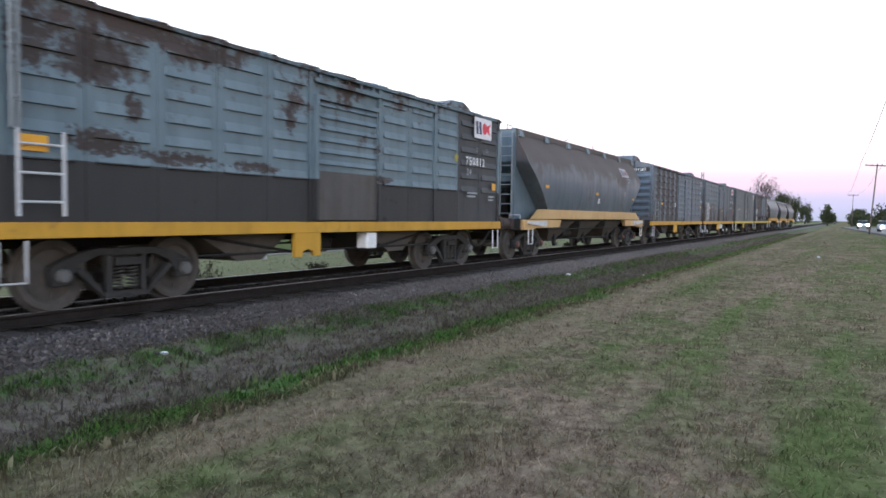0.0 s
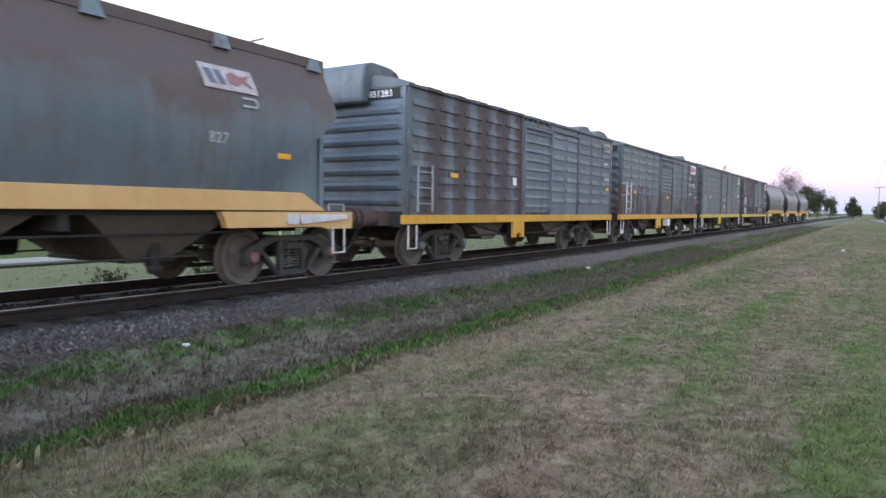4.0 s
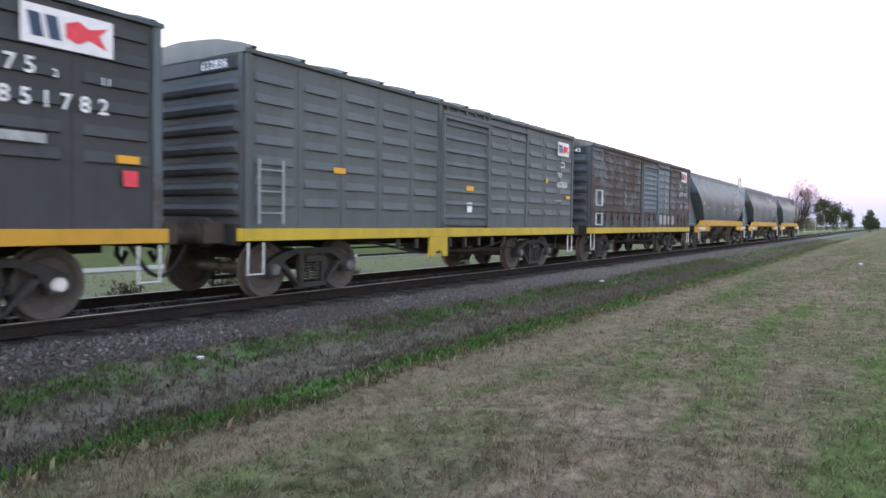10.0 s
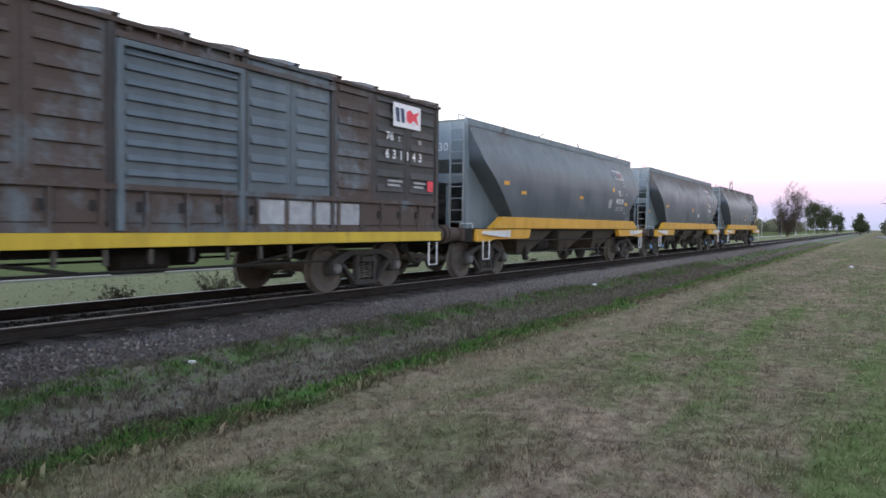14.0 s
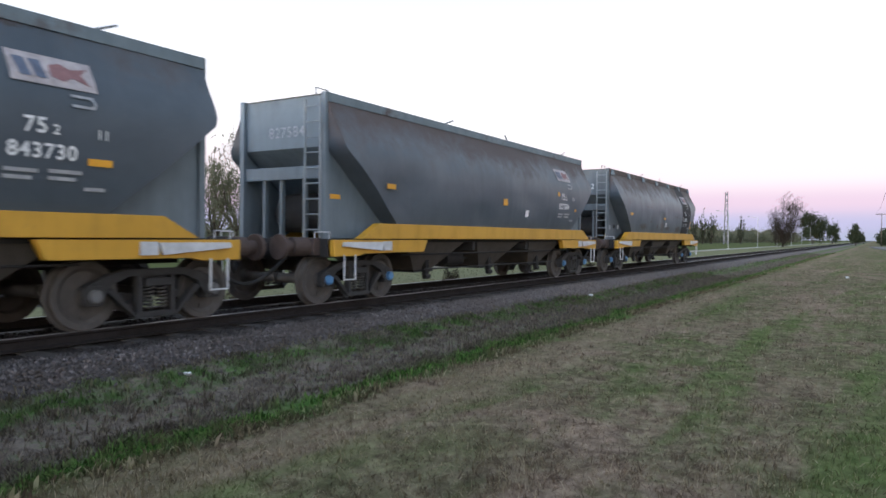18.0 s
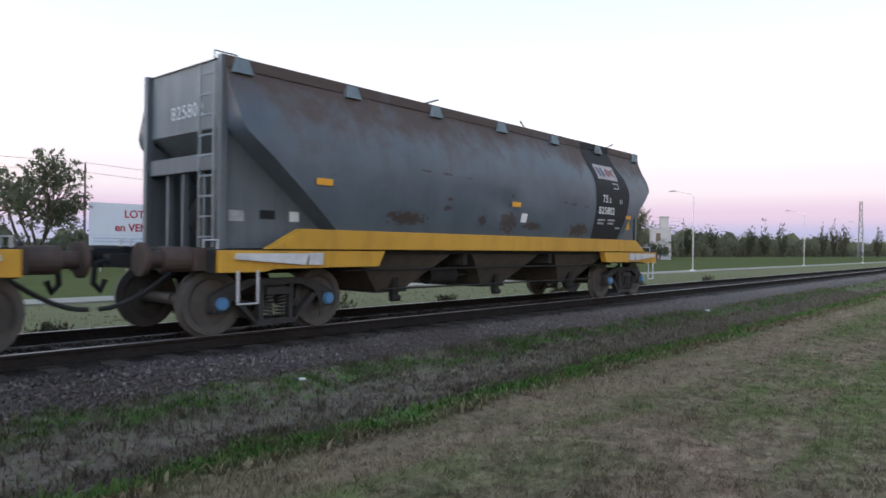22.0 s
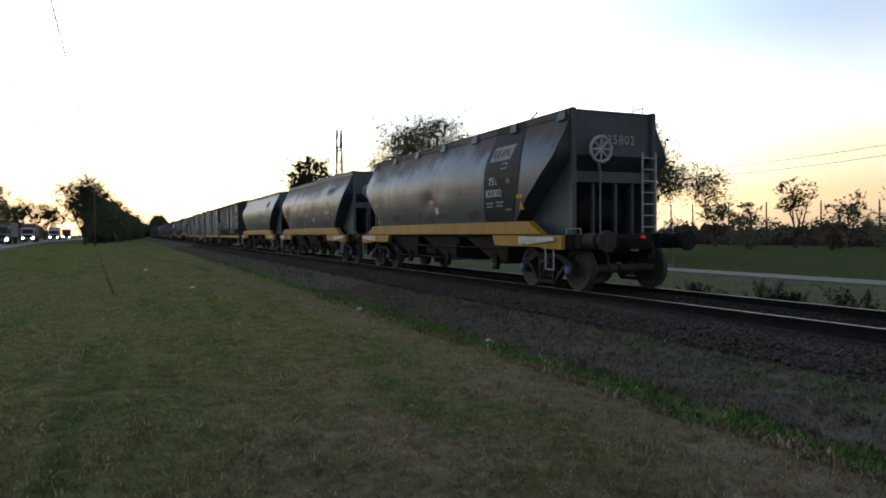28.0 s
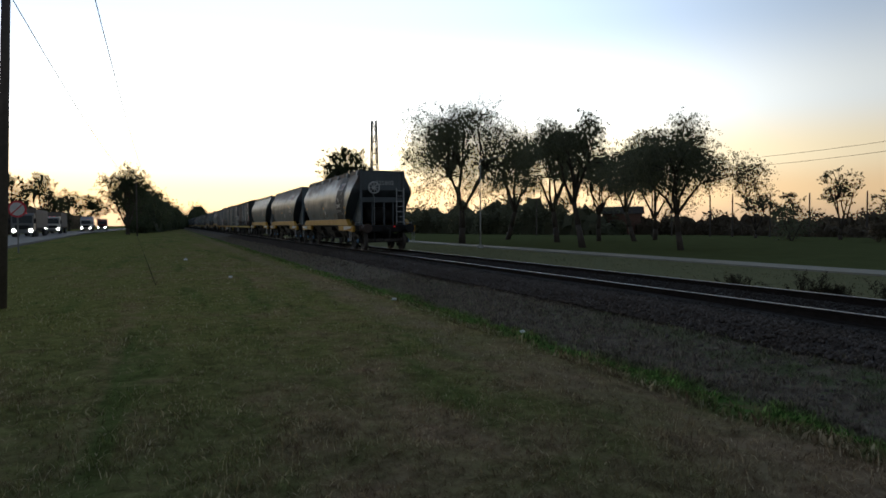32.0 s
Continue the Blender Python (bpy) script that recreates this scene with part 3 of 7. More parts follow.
def build_track():
    # ballast bed
    bm = bmesh.new()
    prof = [(6.55, -0.45), (6.66, -0.36), (7.05, -0.22), (7.38, -0.195), (10.3, -0.195), (10.65, -0.22), (11.05, -0.37), (11.2, -0.45)]
    cuts = [-760, -300, -100, -40, -20, -10, -2, 20, 45, 100, 300, 1500]
    rows = [[bm.verts.new((x, y, z + (0.085 if x < -9 and 6.7 < y < 11 else 0.0))) for y, z in prof] for x in cuts]
    for a, b in zip(rows, rows[1:]):
        for i in range(len(prof) - 1):
            bm.faces.new((a[i], b[i], b[i + 1], a[i + 1]))
    solid("ballast_bed", bm, M["ballast"], "grey crushed-stone ballast bed under the railway track", "ballast", "structure", True)
    bm = bmesh.new()
    for a, b in zip(cuts, cuts[1:]):
        za, zb = (-0.188 + (0.085 if x < -9 else 0.0) for x in (a, b))
        v = [bm.verts.new(c) for c in ((a, TRACK_Y - 0.98, za), (b, TRACK_Y - 0.98, zb), (b, TRACK_Y + 0.98, zb), (a, TRACK_Y + 0.98, za))]
        bm.faces.new(v)
    solid("track_bed_middle", bm, M["ballast_oily"], "oil-blackened ballast between the rails", "ballast", "structure")
    # rails
    pr = [(-0.07, -0.150), (0.07, -0.150), (0.07, -0.138), (0.012, -0.118), (0.010, -0.045), (0.035, -0.034), (0.035, -0.006), (0.0, -0.004),
          (-0.035, -0.006), (-0.035, -0.034), (-0.010, -0.045), (-0.012, -0.118), (-0.07, -0.138)]
    for side in (-1, 1):
        y = TRACK_Y + side * GAUGE / 2
        rail = tagged(new("rail"), "steel rail with a rusty web and a polished running surface", "rail", "rails of the track", "structure")
        bm = bmesh.new()
        prism(bm, [(y + a, b) for a, b in pr], -760, 1500, "x")
        part("rail_section", bm, M["rail_side"], rail)
        bm = bmesh.new()
        box(bm, -760, 1500, y - 0.026, y + 0.026, -0.006, 0.0)
        part("running_surface", bm, M["rail_top"], rail, "polished running surface")


build_ground()
build_track()


# ---- road on the camera's side, slightly askew to the track ----
def road_y(x):
    return -9.5 + 0.05 * max(x, -140.0) + 0.004 * min(0.0, x + 140.0)


def build_road():
    bm = bmesh.new()
    xs = [-1500, -400, -250, -180, -140, -100, -60, 0, 60, 130, 180]
    for a, b in zip(xs, xs[1:]):
        for lo, hi, z in ((-4.3, 4.3, -0.20),):
            v = [(a, road_y(a) + lo - 2.5, z), (b, road_y(b) + lo - 2.5, z), (b, road_y(b) + hi - 2.5, z), (a, road_y(a) + hi - 2.5, z)]
            w = [(p[0], p[1], -0.6) for p in v]
            t = [bm.verts.new(c) for c in v]
            u = [bm.verts.new(c) for c in w]
            bm.faces.new(t)
            bm.faces.new((u[0], u[1], t[1], t[0]))
            bm.faces.new((t[3], t[2], u[2], u[3]))
    solid("road", bm, M["asphalt"], "two-lane grey asphalt road beside the verge", "road", "structure")
    bm = bmesh.new()
    xs = [-1500, -300, -120, -60, -20, 20, 60, 120, 300, 1500]
    for a, b in zip(xs, xs[1:]):
        box(bm, a, b, 18.75, 20.35, -0.6, -0.372)
    solid("footpath", bm, M["concrete_path"], "narrow pale concrete footpath behind the railway", "path", "structure")


build_road()


# ---- train: shared running gear ----
R_WHEEL = 0.415
WB = 1.68


def wheelset_mesh():
    bm = bmesh.new()
    prof = [(0.075, -0.16), (0.075, -0.085), (0.115, -0.08), (0.125, -0.05), (0.29, -0.03), (0.335, -0.068), (0.408, -0.068), (0.415, 0.03), (0.445, 0.042),
            (0.445, 0.068), (0.335, 0.068), (0.29, 0.0), (0.125, 0.025), (0.085, 0.09), (0.085, 0.85)]
    turned(bm, prof, 30, -GAUGE / 2)
    turned(bm, [(r, -y) for r, y in prof], 30, GAUGE / 2)
    # casting mark on each web, so that the turning shows
    for s in (-1, 1):
        y = s * (GAUGE / 2 + 0.052)
        box(bm, -0.03, 0.03, min(y, y - s * 0.02), max(y, y - s * 0.02), 0.17, 0.25)
        box(bm, -0.02, 0.02, min(y, y - s * 0.02), max(y, y - s * 0.02), -0.27, -0.20)
    return finish(bm, "wheelset", M["wheel"], False)


def side_frame_mesh():
    """Cast side frame: arched top chord, two sloping legs, window with the springs, axle boxes."""
    bm = bmesh.new()
    ya, yb = -0.06, 0.06
    # built of flat-sided strips round the openings
    def strip(pts):
        prism(bm, pts, ya, yb, "y")
    strip([(-1.03, 0.50), (-0.95, 0.56), (-0.70, 0.66), (-0.42, 0.72), (0.42, 0.72), (0.70, 0.66), (0.95, 0.56), (1.03, 0.50), (1.02, 0.36), (0.78, 0.36), (0.72, 0.46), (0.66, 0.545), (0.42, 0.64), (-0.42, 0.64), (-0.66, 0.545), (-0.72, 0.46), (-0.78, 0.36), (-1.02, 0.36)])
    for s in (-1, 1):
        a = [(s * 0.72, 0.46), (s * 0.64, 0.50), (s * 0.38, 0.24), (s * 0.30, 0.12), (s * 0.36, 0.15)]
        strip(a if s > 0 else a[::-1])
        x = sorted((s * 0.215, s * 0.285))
        strip([(x[0], 0.16), (x[1], 0.16), (x[1], 0.65), (x[0], 0.65)])
        box(bm, s * 0.8975 - 0.115, s * 0.8975 + 0.115, -0.09, 0.09, 0.30, 0.54, 0.012)
    strip([(-0.34, 0.11), (0.34, 0.11), (0.30, 0.18), (-0.30, 0.18)])
    box(bm, -0.19, 0.19, -0.10, 0.10, 0.50, 0.60)
    for v in bm.verts:
        v.co.x *= WB / 1.795
    return finish(bm, "side_frame", M["bogie"], False, 0.008)


def spring_mesh():
    bm = bmesh.new()
    pipe(bm, [(0.062 * math.cos(k * 0.785), 0.062 * math.sin(k * 0.785), 0.20 + k * 0.0058) for k in range(49)], 0.015, 5)
    return finish(bm, "coil_spring", M["spring"], True)


def bolster_mesh():
    bm = bmesh.new()
    box(bm, -0.19, 0.19, -1.06, 1.06, 0.50, 0.70, 0.02)
    rod(bm, (0, 0, 0.68), (0, 0, 0.84), 0.2, 14)
    for s in (-1, 1):
        box(bm, s * 0.40 - 0.04, s * 0.40 + 0.04, -0.95, 0.95, 0.32, 0.42)
        for y in (-0.87, 0.87):
            box(bm, s * 0.46 - 0.03, s * 0.46 + 0.03, y - 0.05, y + 0.05, 0.26, 0.56)
        rod(bm, (s * 0.4, 0.0, 0.38), (s * 0.1, 0.0, 0.62), 0.02)
    return finish(bm, "bogie", M["bogie"])


def cap_mesh(name, mat):
    bm = bmesh.new()
    turned(bm, [(0.03, -0.055), (0.07, -0.05), (0.085, -0.02), (0.085, 0.03)], 14)
    return finish(bm, name, M[mat], False)


WHEELSET, SIDE_FRAME, SPRING, BOLSTER = wheelset_mesh(), side_frame_mesh(), spring_mesh(), bolster_mesh()
CAPS = {k: cap_mesh("axle_cap", k) for k in ("blue_cap", "grey_cap", "white_cap", "rust_cap")}
ROLLING = []


def add_bogie(wagon, x, caps):
    b = part("bogie", BOLSTER, None, wagon)
    b.location = (x, 0, 0)
    for s in (-1, 1):
        f = part("side_frame", SIDE_FRAME, None, b)
        f.location = (0, s * 1.06, 0)
        for k in (-0.095, 0.095):
            part("coil_spring", SPRING, None, b).location = (k, s * 1.06, 0)
        for e in (-1, 1):
            c = part("axle_cap", CAPS[caps], None, b)
            c.matrix_basis = pose(e * WB / 2, s * 1.15, 0.415, 0, 0, 0 if s < 0 else 180)
    for e in (-1, 1):
        w = part("wheelset", WHEELSET, None, b)
        w.location = (e * WB / 2, 0, R_WHEEL)
        ROLLING.append(w)


def flat(y):
    return lambda z: y


def lettering(wagon, text, x, z, size, mat, sec, name="stencil_digit", off=0.022, gap=1.12):
    """Stencilled characters that follow the side's section; x, z: the left end of the base line."""
    cu = bpy.data.curves.new(name, "FONT")
    cu.body, cu.size, cu.space_character = text, size, gap
    cu.offset = 0.004 * size / 0.2
    ob = new(name, cu)
    me = bpy.data.meshes.new_from_object(ob.evaluated_get(bpy.context.evaluated_depsgraph_get()))
    bpy.data.objects.remove(ob)
    for v in me.vertices:
        zz = z + v.co.y
        v.co = (x + v.co.x, -(sec(zz) + off), zz)
    for one in glyphs(me, name, M[mat]):
        part(name, one, None, wagon)


def glyphs(me, name, mat):
    """Parts a mesh of writing into its single characters."""
    up = list(range(len(me.vertices)))

    def find(i):
        while up[i] != i:
            up[i] = up[up[i]]
            i = up[i]
        return i

    for p in me.polygons:
        f = find(p.vertices[0])
        for v in p.vertices:
            up[find(v)] = f
    sets = {}
    for p in me.polygons:
        sets.setdefault(find(p.vertices[0]), []).append(list(p.vertices))
    out = []
    for faces in sets.values():
        ids = sorted({i for f in faces for i in f})
        at_ = {i: k for k, i in enumerate(ids)}
        one = bpy.data.meshes.new(name)
        one.from_pydata([tuple(me.vertices[i].co) for i in ids], [], [[at_[i] for i in f] for f in faces])
        one.materials.append(mat)
        out.append(one)
    return out


def decal(wagon, name, pts, mat, sec, label="", off=0.006):
    """A flat painted or riveted shape (x, z corners) that follows the side's section."""
    bm = bmesh.new()
    zs = [p[1] for p in pts]
    lo, hi = min(zs), max(zs)
    f = bm.faces.new([bm.verts.new((p[0], 0, p[1])) for p in pts])
    n = max(1, int((hi - lo) / 0.07))
    for i in range(1, n):
        bmesh.ops.bisect_plane(bm, geom=list(bm.verts) + list(bm.edges) + list(bm.faces), plane_co=(0, 0, lo + (hi - lo) * i / n), plane_no=(0, 0, 1))
    for v in bm.verts:
        v.co.y = -(sec(v.co.z) + off)
    return part(name, bm, M[mat], wagon, label)


def rect(x0, x1, z0, z1):
    return [(x0, z0), (x1, z0), (x1, z1), (x0, z1)]


def company_sign(wagon, x, z, w, h, sec, worn=False):
    decal(wagon, "sign_panel", rect(x, x + w, z, z + h), "logo_old" if worn else "logo_white", sec, "white company sign with a blue and a red shape", 0.017)
    a, b = ("logo_navy_faded", "logo_red_faded") if worn else ("logo_blue", "logo_red")
    for q in (0.06, 0.24):
        decal(wagon, "sign_shape", [(x + (q + 0.05) * w, z + 0.2 * h), (x + (q + 0.17) * w, z + 0.2 * h), (x + (q + 0.13) * w, z + 0.8 * h), (x + q * w, z + 0.8 * h)], a, sec, "", 0.024)
    decal(wagon, "sign_shape", [(x + 0.46 * w, z + 0.32 * h), (x + 0.60 * w, z + 0.2 * h), (x + 0.72 * w, z + 0.38 * h), (x + 0.92 * w, z + 0.18 * h), (x + 0.84 * w, z + 0.55 * h), (x + 0.94 * w, z + 0.80 * h),
                                (x + 0.72 * w, z + 0.66 * h), (x + 0.60 * w, z + 0.82 * h), (x + 0.46 * w, z + 0.68 * h)], b, sec, "", 0.024)


def bars(wagon, x, z, w, n, sec, mat="stencil_worn", gap=0.075, h=0.04):
    for i in range(n):
        decal(wagon, "small_print", rect(x, x + w * (1 - 0.18 * (i % 2)), z - i * gap, z - i * gap + h), mat, sec, "", 0.020)


def reflector(wagon, x, z, sec, w=0.28, h=0.09, mat="reflector"):
    decal(wagon, "reflector" if mat == "reflector" else "label_plate", rect(x, x + w, z, z + h), mat, sec, "", 0.016)


def add_ends(wagon, half, sill, dark="under", reach=(0.52, 0.52), stub=0.95):
    """Headstock, buffers, draw hook and hoses at both ends."""
    for s in (-1, 1):
        bm = bmesh.new()
        x = sorted((s * (half - 0.10), s * half))
        box(bm, x[0], x[1], -1.38, 1.38, 0.80, 1.10)
        part("headstock", bm, M[dark], wagon, "", False, 0.012)
        for y in (-0.96, 0.96):
            bm = bmesh.new()
            box(bm, *sorted((s * half, s * (half + stub - 0.61))), y - 0.19, y + 0.19, 0.83, 1.11)
            rod(bm, (s * (half + stub - 0.61), y, 0.97), (s * (half + stub - 0.26), y, 0.97), 0.155, 16)
            rod(bm, (s * (half + stub - 0.28), y, 0.97), (s * (half + stub - 0.06), y, 0.97), 0.10, 16)
            rod(bm, (s * (half + stub - 0.07), y, 0.97), (s * (half + stub), y, 0.97), 0.20, 20)
            part("buffer", bm, M["black"] if y > 0 else M["buffer_brown"], wagon, "grimy round buffer", False, 0.008)
        bm = bmesh.new()
        box(bm, *sorted((s * half, s * (half + 0.70))), -0.09, 0.09, 0.86, 1.02)
        pipe(bm, [(s * (half + 0.70), 0, 0.94), (s * (half + 0.84), 0, 0.90), (s * (half + 0.86), 0, 0.66), (s * (half + 0.78), 0, 0.56), (s * (half + 0.72), 0, 0.70)], 0.04)
        part("draw_hook", bm, M["under"], wagon)
        bm = bmesh.new()
        pipe(bm, [(s * half, -0.52, 0.84), (s * (half + 0.07), -0.52, 0.82)] + [(s * (half + 0.10 + (reach[s > 0] - 0.10) * k / 7), -0.50, 0.80 - 0.42 * math.sin(k / 7 * math.pi / 2)) for k in range(8)], 0.030, 7)
        part("brake_hose", bm, M["hose"], wagon)


def stirrup(wagon, x0, x1, y, z0, z1, mat="ladder_white"):
    bm = bmesh.new()
    pipe(bm, [(x0, y, z1), (x0, y, z0), (x1, y, z0), (x1, y, z1)], 0.017, 6)
    part("step_iron", bm, M[mat], wagon)


def ladder(wagon, a0, a1, c, z0, z1, n, mat, end=False, r=0.022):
    """Two stiles and n rungs. On a side: a is x and c is y; on an end: a is y and c is x."""
    P = (lambda a, z: (c, a, z)) if end else (lambda a, z: (a, c, z))
    for a in (a0, a1):
        bm = bmesh.new()
        rod(bm, P(a, z0), P(a, z1), r, 6)
        part("ladder_stile", bm, M[mat], wagon)
    for i in range(n):
        bm = bmesh.new()
        z = z0 + (z1 - z0) * (i + 0.5) / n
        rod(bm, P(a0, z), P(a1, z), r * 0.7, 6)
        part("ladder_rung", bm, M[mat], wagon)


# ---- hopper wagons ----
SEC_Z = [1.37, 1.55, 1.90, 2.30, 2.58, 2.80, 3.10, 3.40, 3.54]
SEC_Y = [1.34, 1.38, 1.43, 1.45, 1.42, 1.34, 1.17, 1.03, 1.00]


def hopper_sec(z):
    return float(np.interp(z, SEC_Z, SEC_Y))


def hopper_end(z):
    return float(np.interp(z, [1.37, 2.62, 3.54], [4.25, 5.80, 5.845]))


def hopper_body(seed, dents):
    rng = random.Random(seed)
    bm = bmesh.new()
    zs = list(np.linspace(1.37, 3.54, 19))
    nx = 60
    spots = [(rng.uniform(-4.5, 4.5), rng.uniform(1.5, 2.7), rng.uniform(0.25, 0.8), rng.uniform(0.01, 0.045)) for _ in range(dents)]
    sides = []
    for s in (-1, 1):
        grid = []
        for z in zs:
            e = hopper_end(z)
            row = []
            for i in range(nx + 1):
                x = -e + 2 * e * i / nx
                y = hopper_sec(z)
                for dx, dz, rr, dep in spots:
                    q = ((x - dx) / rr) ** 2 + ((z - dz) / (rr * 0.7)) ** 2
                    y -= dep * math.exp(-q)
                # plates belly a little between the frames inside
                y += 0.011 * (abs(math.sin(x * math.pi / 1.9)) ** 0.5 - 0.7) * min(1, (3.4 - z)) + 0.004 * math.sin(3.1 * x + 5.0 * z + seed)
                row.append(bm.verts.new((x, s * y, z)))
            grid.append(row)
        for a, b in zip(grid, grid[1:]):
            for i in range(nx):
                bm.faces.new((a[i], a[i + 1], b[i + 1], b[i]))
        # slanted ledges where the bulge stops
        for i in (0, nx):
            inner = [bm.verts.new((r[i].co.x, s * 0.97, r[i].co.z)) for r in grid]
            for k in range(len(grid) - 1):
                bm.faces.new((grid[k][i], grid[k + 1][i], inner[k + 1], inner[k]))
                bm.edges.get((grid[k][i], grid[k + 1][i])).smooth = False
        for a, b in zip(grid[-1], grid[-1][1:]):
            bm.edges.get((a, b)).smooth = False
        sides.append(grid[-1])
    for i in range(nx):
        bm.faces.new((sides[0][i], sides[0][i + 1], sides[1][i + 1], sides[1][i]))
    return bm


def hopper(label, paint, sill, caps, seed, dents=0, number="", tare="", old_sign=True, panel=False, end_paint=None, top_strip=None,
           marks=((-0.16, 1.92, 0.28, 0.09), (-4.70, 1.98, 0.28, 0.09), (4.44, 1.86, 0.26, 0.08)), end_marks=(), plate=(0.17, 1.64)):
    end_paint = end_paint or paint
    w = tagged(new("hopper_wagon"), label, "hopper wagon", "wagons of the train")
    sec = hopper_sec
    body = part("hopper_body", hopper_body(seed, dents), paint, w, "", True)
    for p in body.data.polygons:
        p.use_smooth = abs(p.normal.z) < 0.9
    for s in (-1, 1):
        bm = bmesh.new()
        box(bm, -5.84, 5.84, *sorted((s * 0.985, s * 1.05)), 3.40, 3.55)
        part("top_rail", bm, top_strip or paint, w, "", False)
        for i in range(7 if panel or not number else 0):
            x = -5.62 + i * 1.87
            bm = bmesh.new()
            pts = [(s * 1.055, 3.53), (s * 1.07, 3.53), (s * 1.115, 3.34), (s * 1.05, 3.34)]
            prism(bm, pts, x - 0.10, x + 0.10, "x")
            for v in bm.verts:
                if v.co.z < 3.4:
                    v.co.x = x + (v.co.x - x) * 1.5
            part("gusset", bm, M["gusset"], w, "pale painted gusset")
        bm = bmesh.new()
        prism(bm, [(-5.45, 1.105), (5.45, 1.105), (4.93, 1.375), (-4.93, 1.375)], *sorted((s * 1.30, s * 1.465)), "y")
        part("side_sill", bm, M[sill], w, "yellow side sill", False, 0.006)
        for e in (-1, 1):
            bm = bmesh.new()
            pts = [(e * 5.83, 3.46), (e * 5.83, 1.11), (e * 4.93, 1.11), (e * 4.22, 1.36), (e * 5.79, 2.62), (e * 5.82, 3.2)]
            prism(bm, pts if e > 0 else pts[::-1], *sorted((s * 0.955, s * 0.985)), "y")
            part("end_sheet", bm, end_paint, w)
            bm = bmesh.new()
            box(bm, *sorted((e * 5.79, e * 5.89)), *sorted((s * 0.93, s * 1.03)), 1.10, 3.56)
            part("corner_post", bm, end_paint, w, "", False, 0.006)
            bm = bmesh.new()
            pts = [(e * 3.40, 1.085), (e * 6.13, 1.085), (e * 6.13, 0.815), (e * 5.5, 0.815), (e * 5.35, 0.86), (e * 3.52, 0.86)]
            prism(bm, pts if e > 0 else pts[::-1], *sorted((s * 1.32, s * 1.45)), "y")
            part("end_sill", bm, M[sill], w, "yellow end sill", False, 0.006)
            bm = bmesh.new()
            pts = [(e * 4.85, 1.05), (e * 5.92, 1.05), (e * 5.95, 0.98), (e * 4.90, 0.90)]
            prism(bm, pts if e > 0 else pts[::-1], *sorted((s * 1.455, s * 1.50)), "y")
            box(bm, *sorted((e * 4.60, e * 4.84)), *sorted((s * 1.455, s * 1.485)), 0.90, 1.06)
            part("step_plate", bm, M["alu"], w, "bare metal step plate")
            stirrup(w, e * 5.62, e * 5.90, s * 1.47, 0.43, 0.84)
            bm = bmesh.new()
            pipe(bm, [(e * 6.08, s * 1.30, 1.09), (e * 6.08, s * 1.30, 1.21), (e * 6.08, s * 0.98, 1.21), (e * 6.08, s * 0.98, 1.09)], 0.014)
            part("grab_iron", bm, M["ladder_white"], w)
    for e in (-1, 1):
        bm = bmesh.new()
        box(bm, *sorted((e * 5.77, e * 5.81)), -0.95, 0.95, 2.66, 3.54)
        prism(bm, [(e * 5.81, 2.66), (e * 5.77, 2.66), (e * 4.15, 1.36), (e * 4.19, 1.36)][::e], -0.95, 0.95, "y")
        part("end_panel", bm, end_paint, w, "dark sloping end panel")
        bm = bmesh.new()
        box(bm, *sorted((e * 5.74, e * 5.84)), -0.93, 0.93, 2.12, 2.34)
        part("cross_beam", bm, end_paint, w, "", False, 0.006)
        for y in (-0.45, 0.10, 0.52):
            bm = bmesh.new()
            box(bm, *sorted((e * 5.70, e * 5.78)), y - 0.03, y + 0.03, 1.10, 2.12)
            part("end_post", bm, end_paint, w)
        bm = bmesh.new()
        turned(bm, [(0.20, -0.62), (0.33, -0.58), (0.36, -0.50), (0.36, 0.50), (0.33, 0.58), (0.20, 0.62)], 18)
        for v in bm.verts:
            v.co += Vector((e * 5.10, 0, 1.56))
        part("air_tank", bm, M["under"], w, "", True)
        bm = bmesh.new()
        box(bm, *sorted((e * 4.2, e * 6.08)), -1.34, 1.34, 1.06, 1.10)
        part("end_platform", bm, M["under"], w)
        low = panel and e > 0
        ladder(w, e * 0.97, e * 0.63, e * 5.95, 1.12, 2.75 if low else 3.45, 7 if low else 9, "ladder_white" if low else "ladder_grey", True)
        bm = bmesh.new()
        pipe(bm, [(e * 5.82, e * 0.75, 3.55), (e * 5.82, e * 0.75, 3.66), (e * 5.50, e * 0.75, 3.66), (e * 5.50, e * 0.75, 3.54)], 0.014)
        part("roof_grab", bm, M["ladder_grey"], w)
    # under the body
    bm = bmesh.new()
    box(bm, -6.05, 6.05, -0.24, 0.24, 0.74, 1.06)
    box(bm, -4.2, 4.2, -1.30, 1.30, 1.04, 1.10)
    for x in (-4.6, -1.35, 1.35, 4.6):
        box(bm, x - 0.06, x + 0.06, -1.32, 1.32, 0.86, 1.06)
    part("underframe", bm, M["under"], w)
    for x in (-2.72, 0.0, 2.72):
        bm = bmesh.new()
        top = [(x - 1.14, -1.28), (x + 1.14, -1.28), (x + 1.14, 1.28), (x - 1.14, 1.28)]
        bot = [(x - 0.31, -0.86), (x + 0.31, -0.86), (x + 0.31, 0.86), (x - 0.31, 0.86)]
        a = [bm.verts.new((*p, 1.09)) for p in top]
        b = [bm.verts.new((*p, 0.46)) for p in bot]
        for i in range(4):
            j = (i + 1) % 4
            bm.faces.new((a[i], a[j], b[j], b[i]))
        bm.faces.new(b)
        ch = part("discharge_chute", bm, M["chute"], w, "dusty discharge chute")
        bm = bmesh.new()
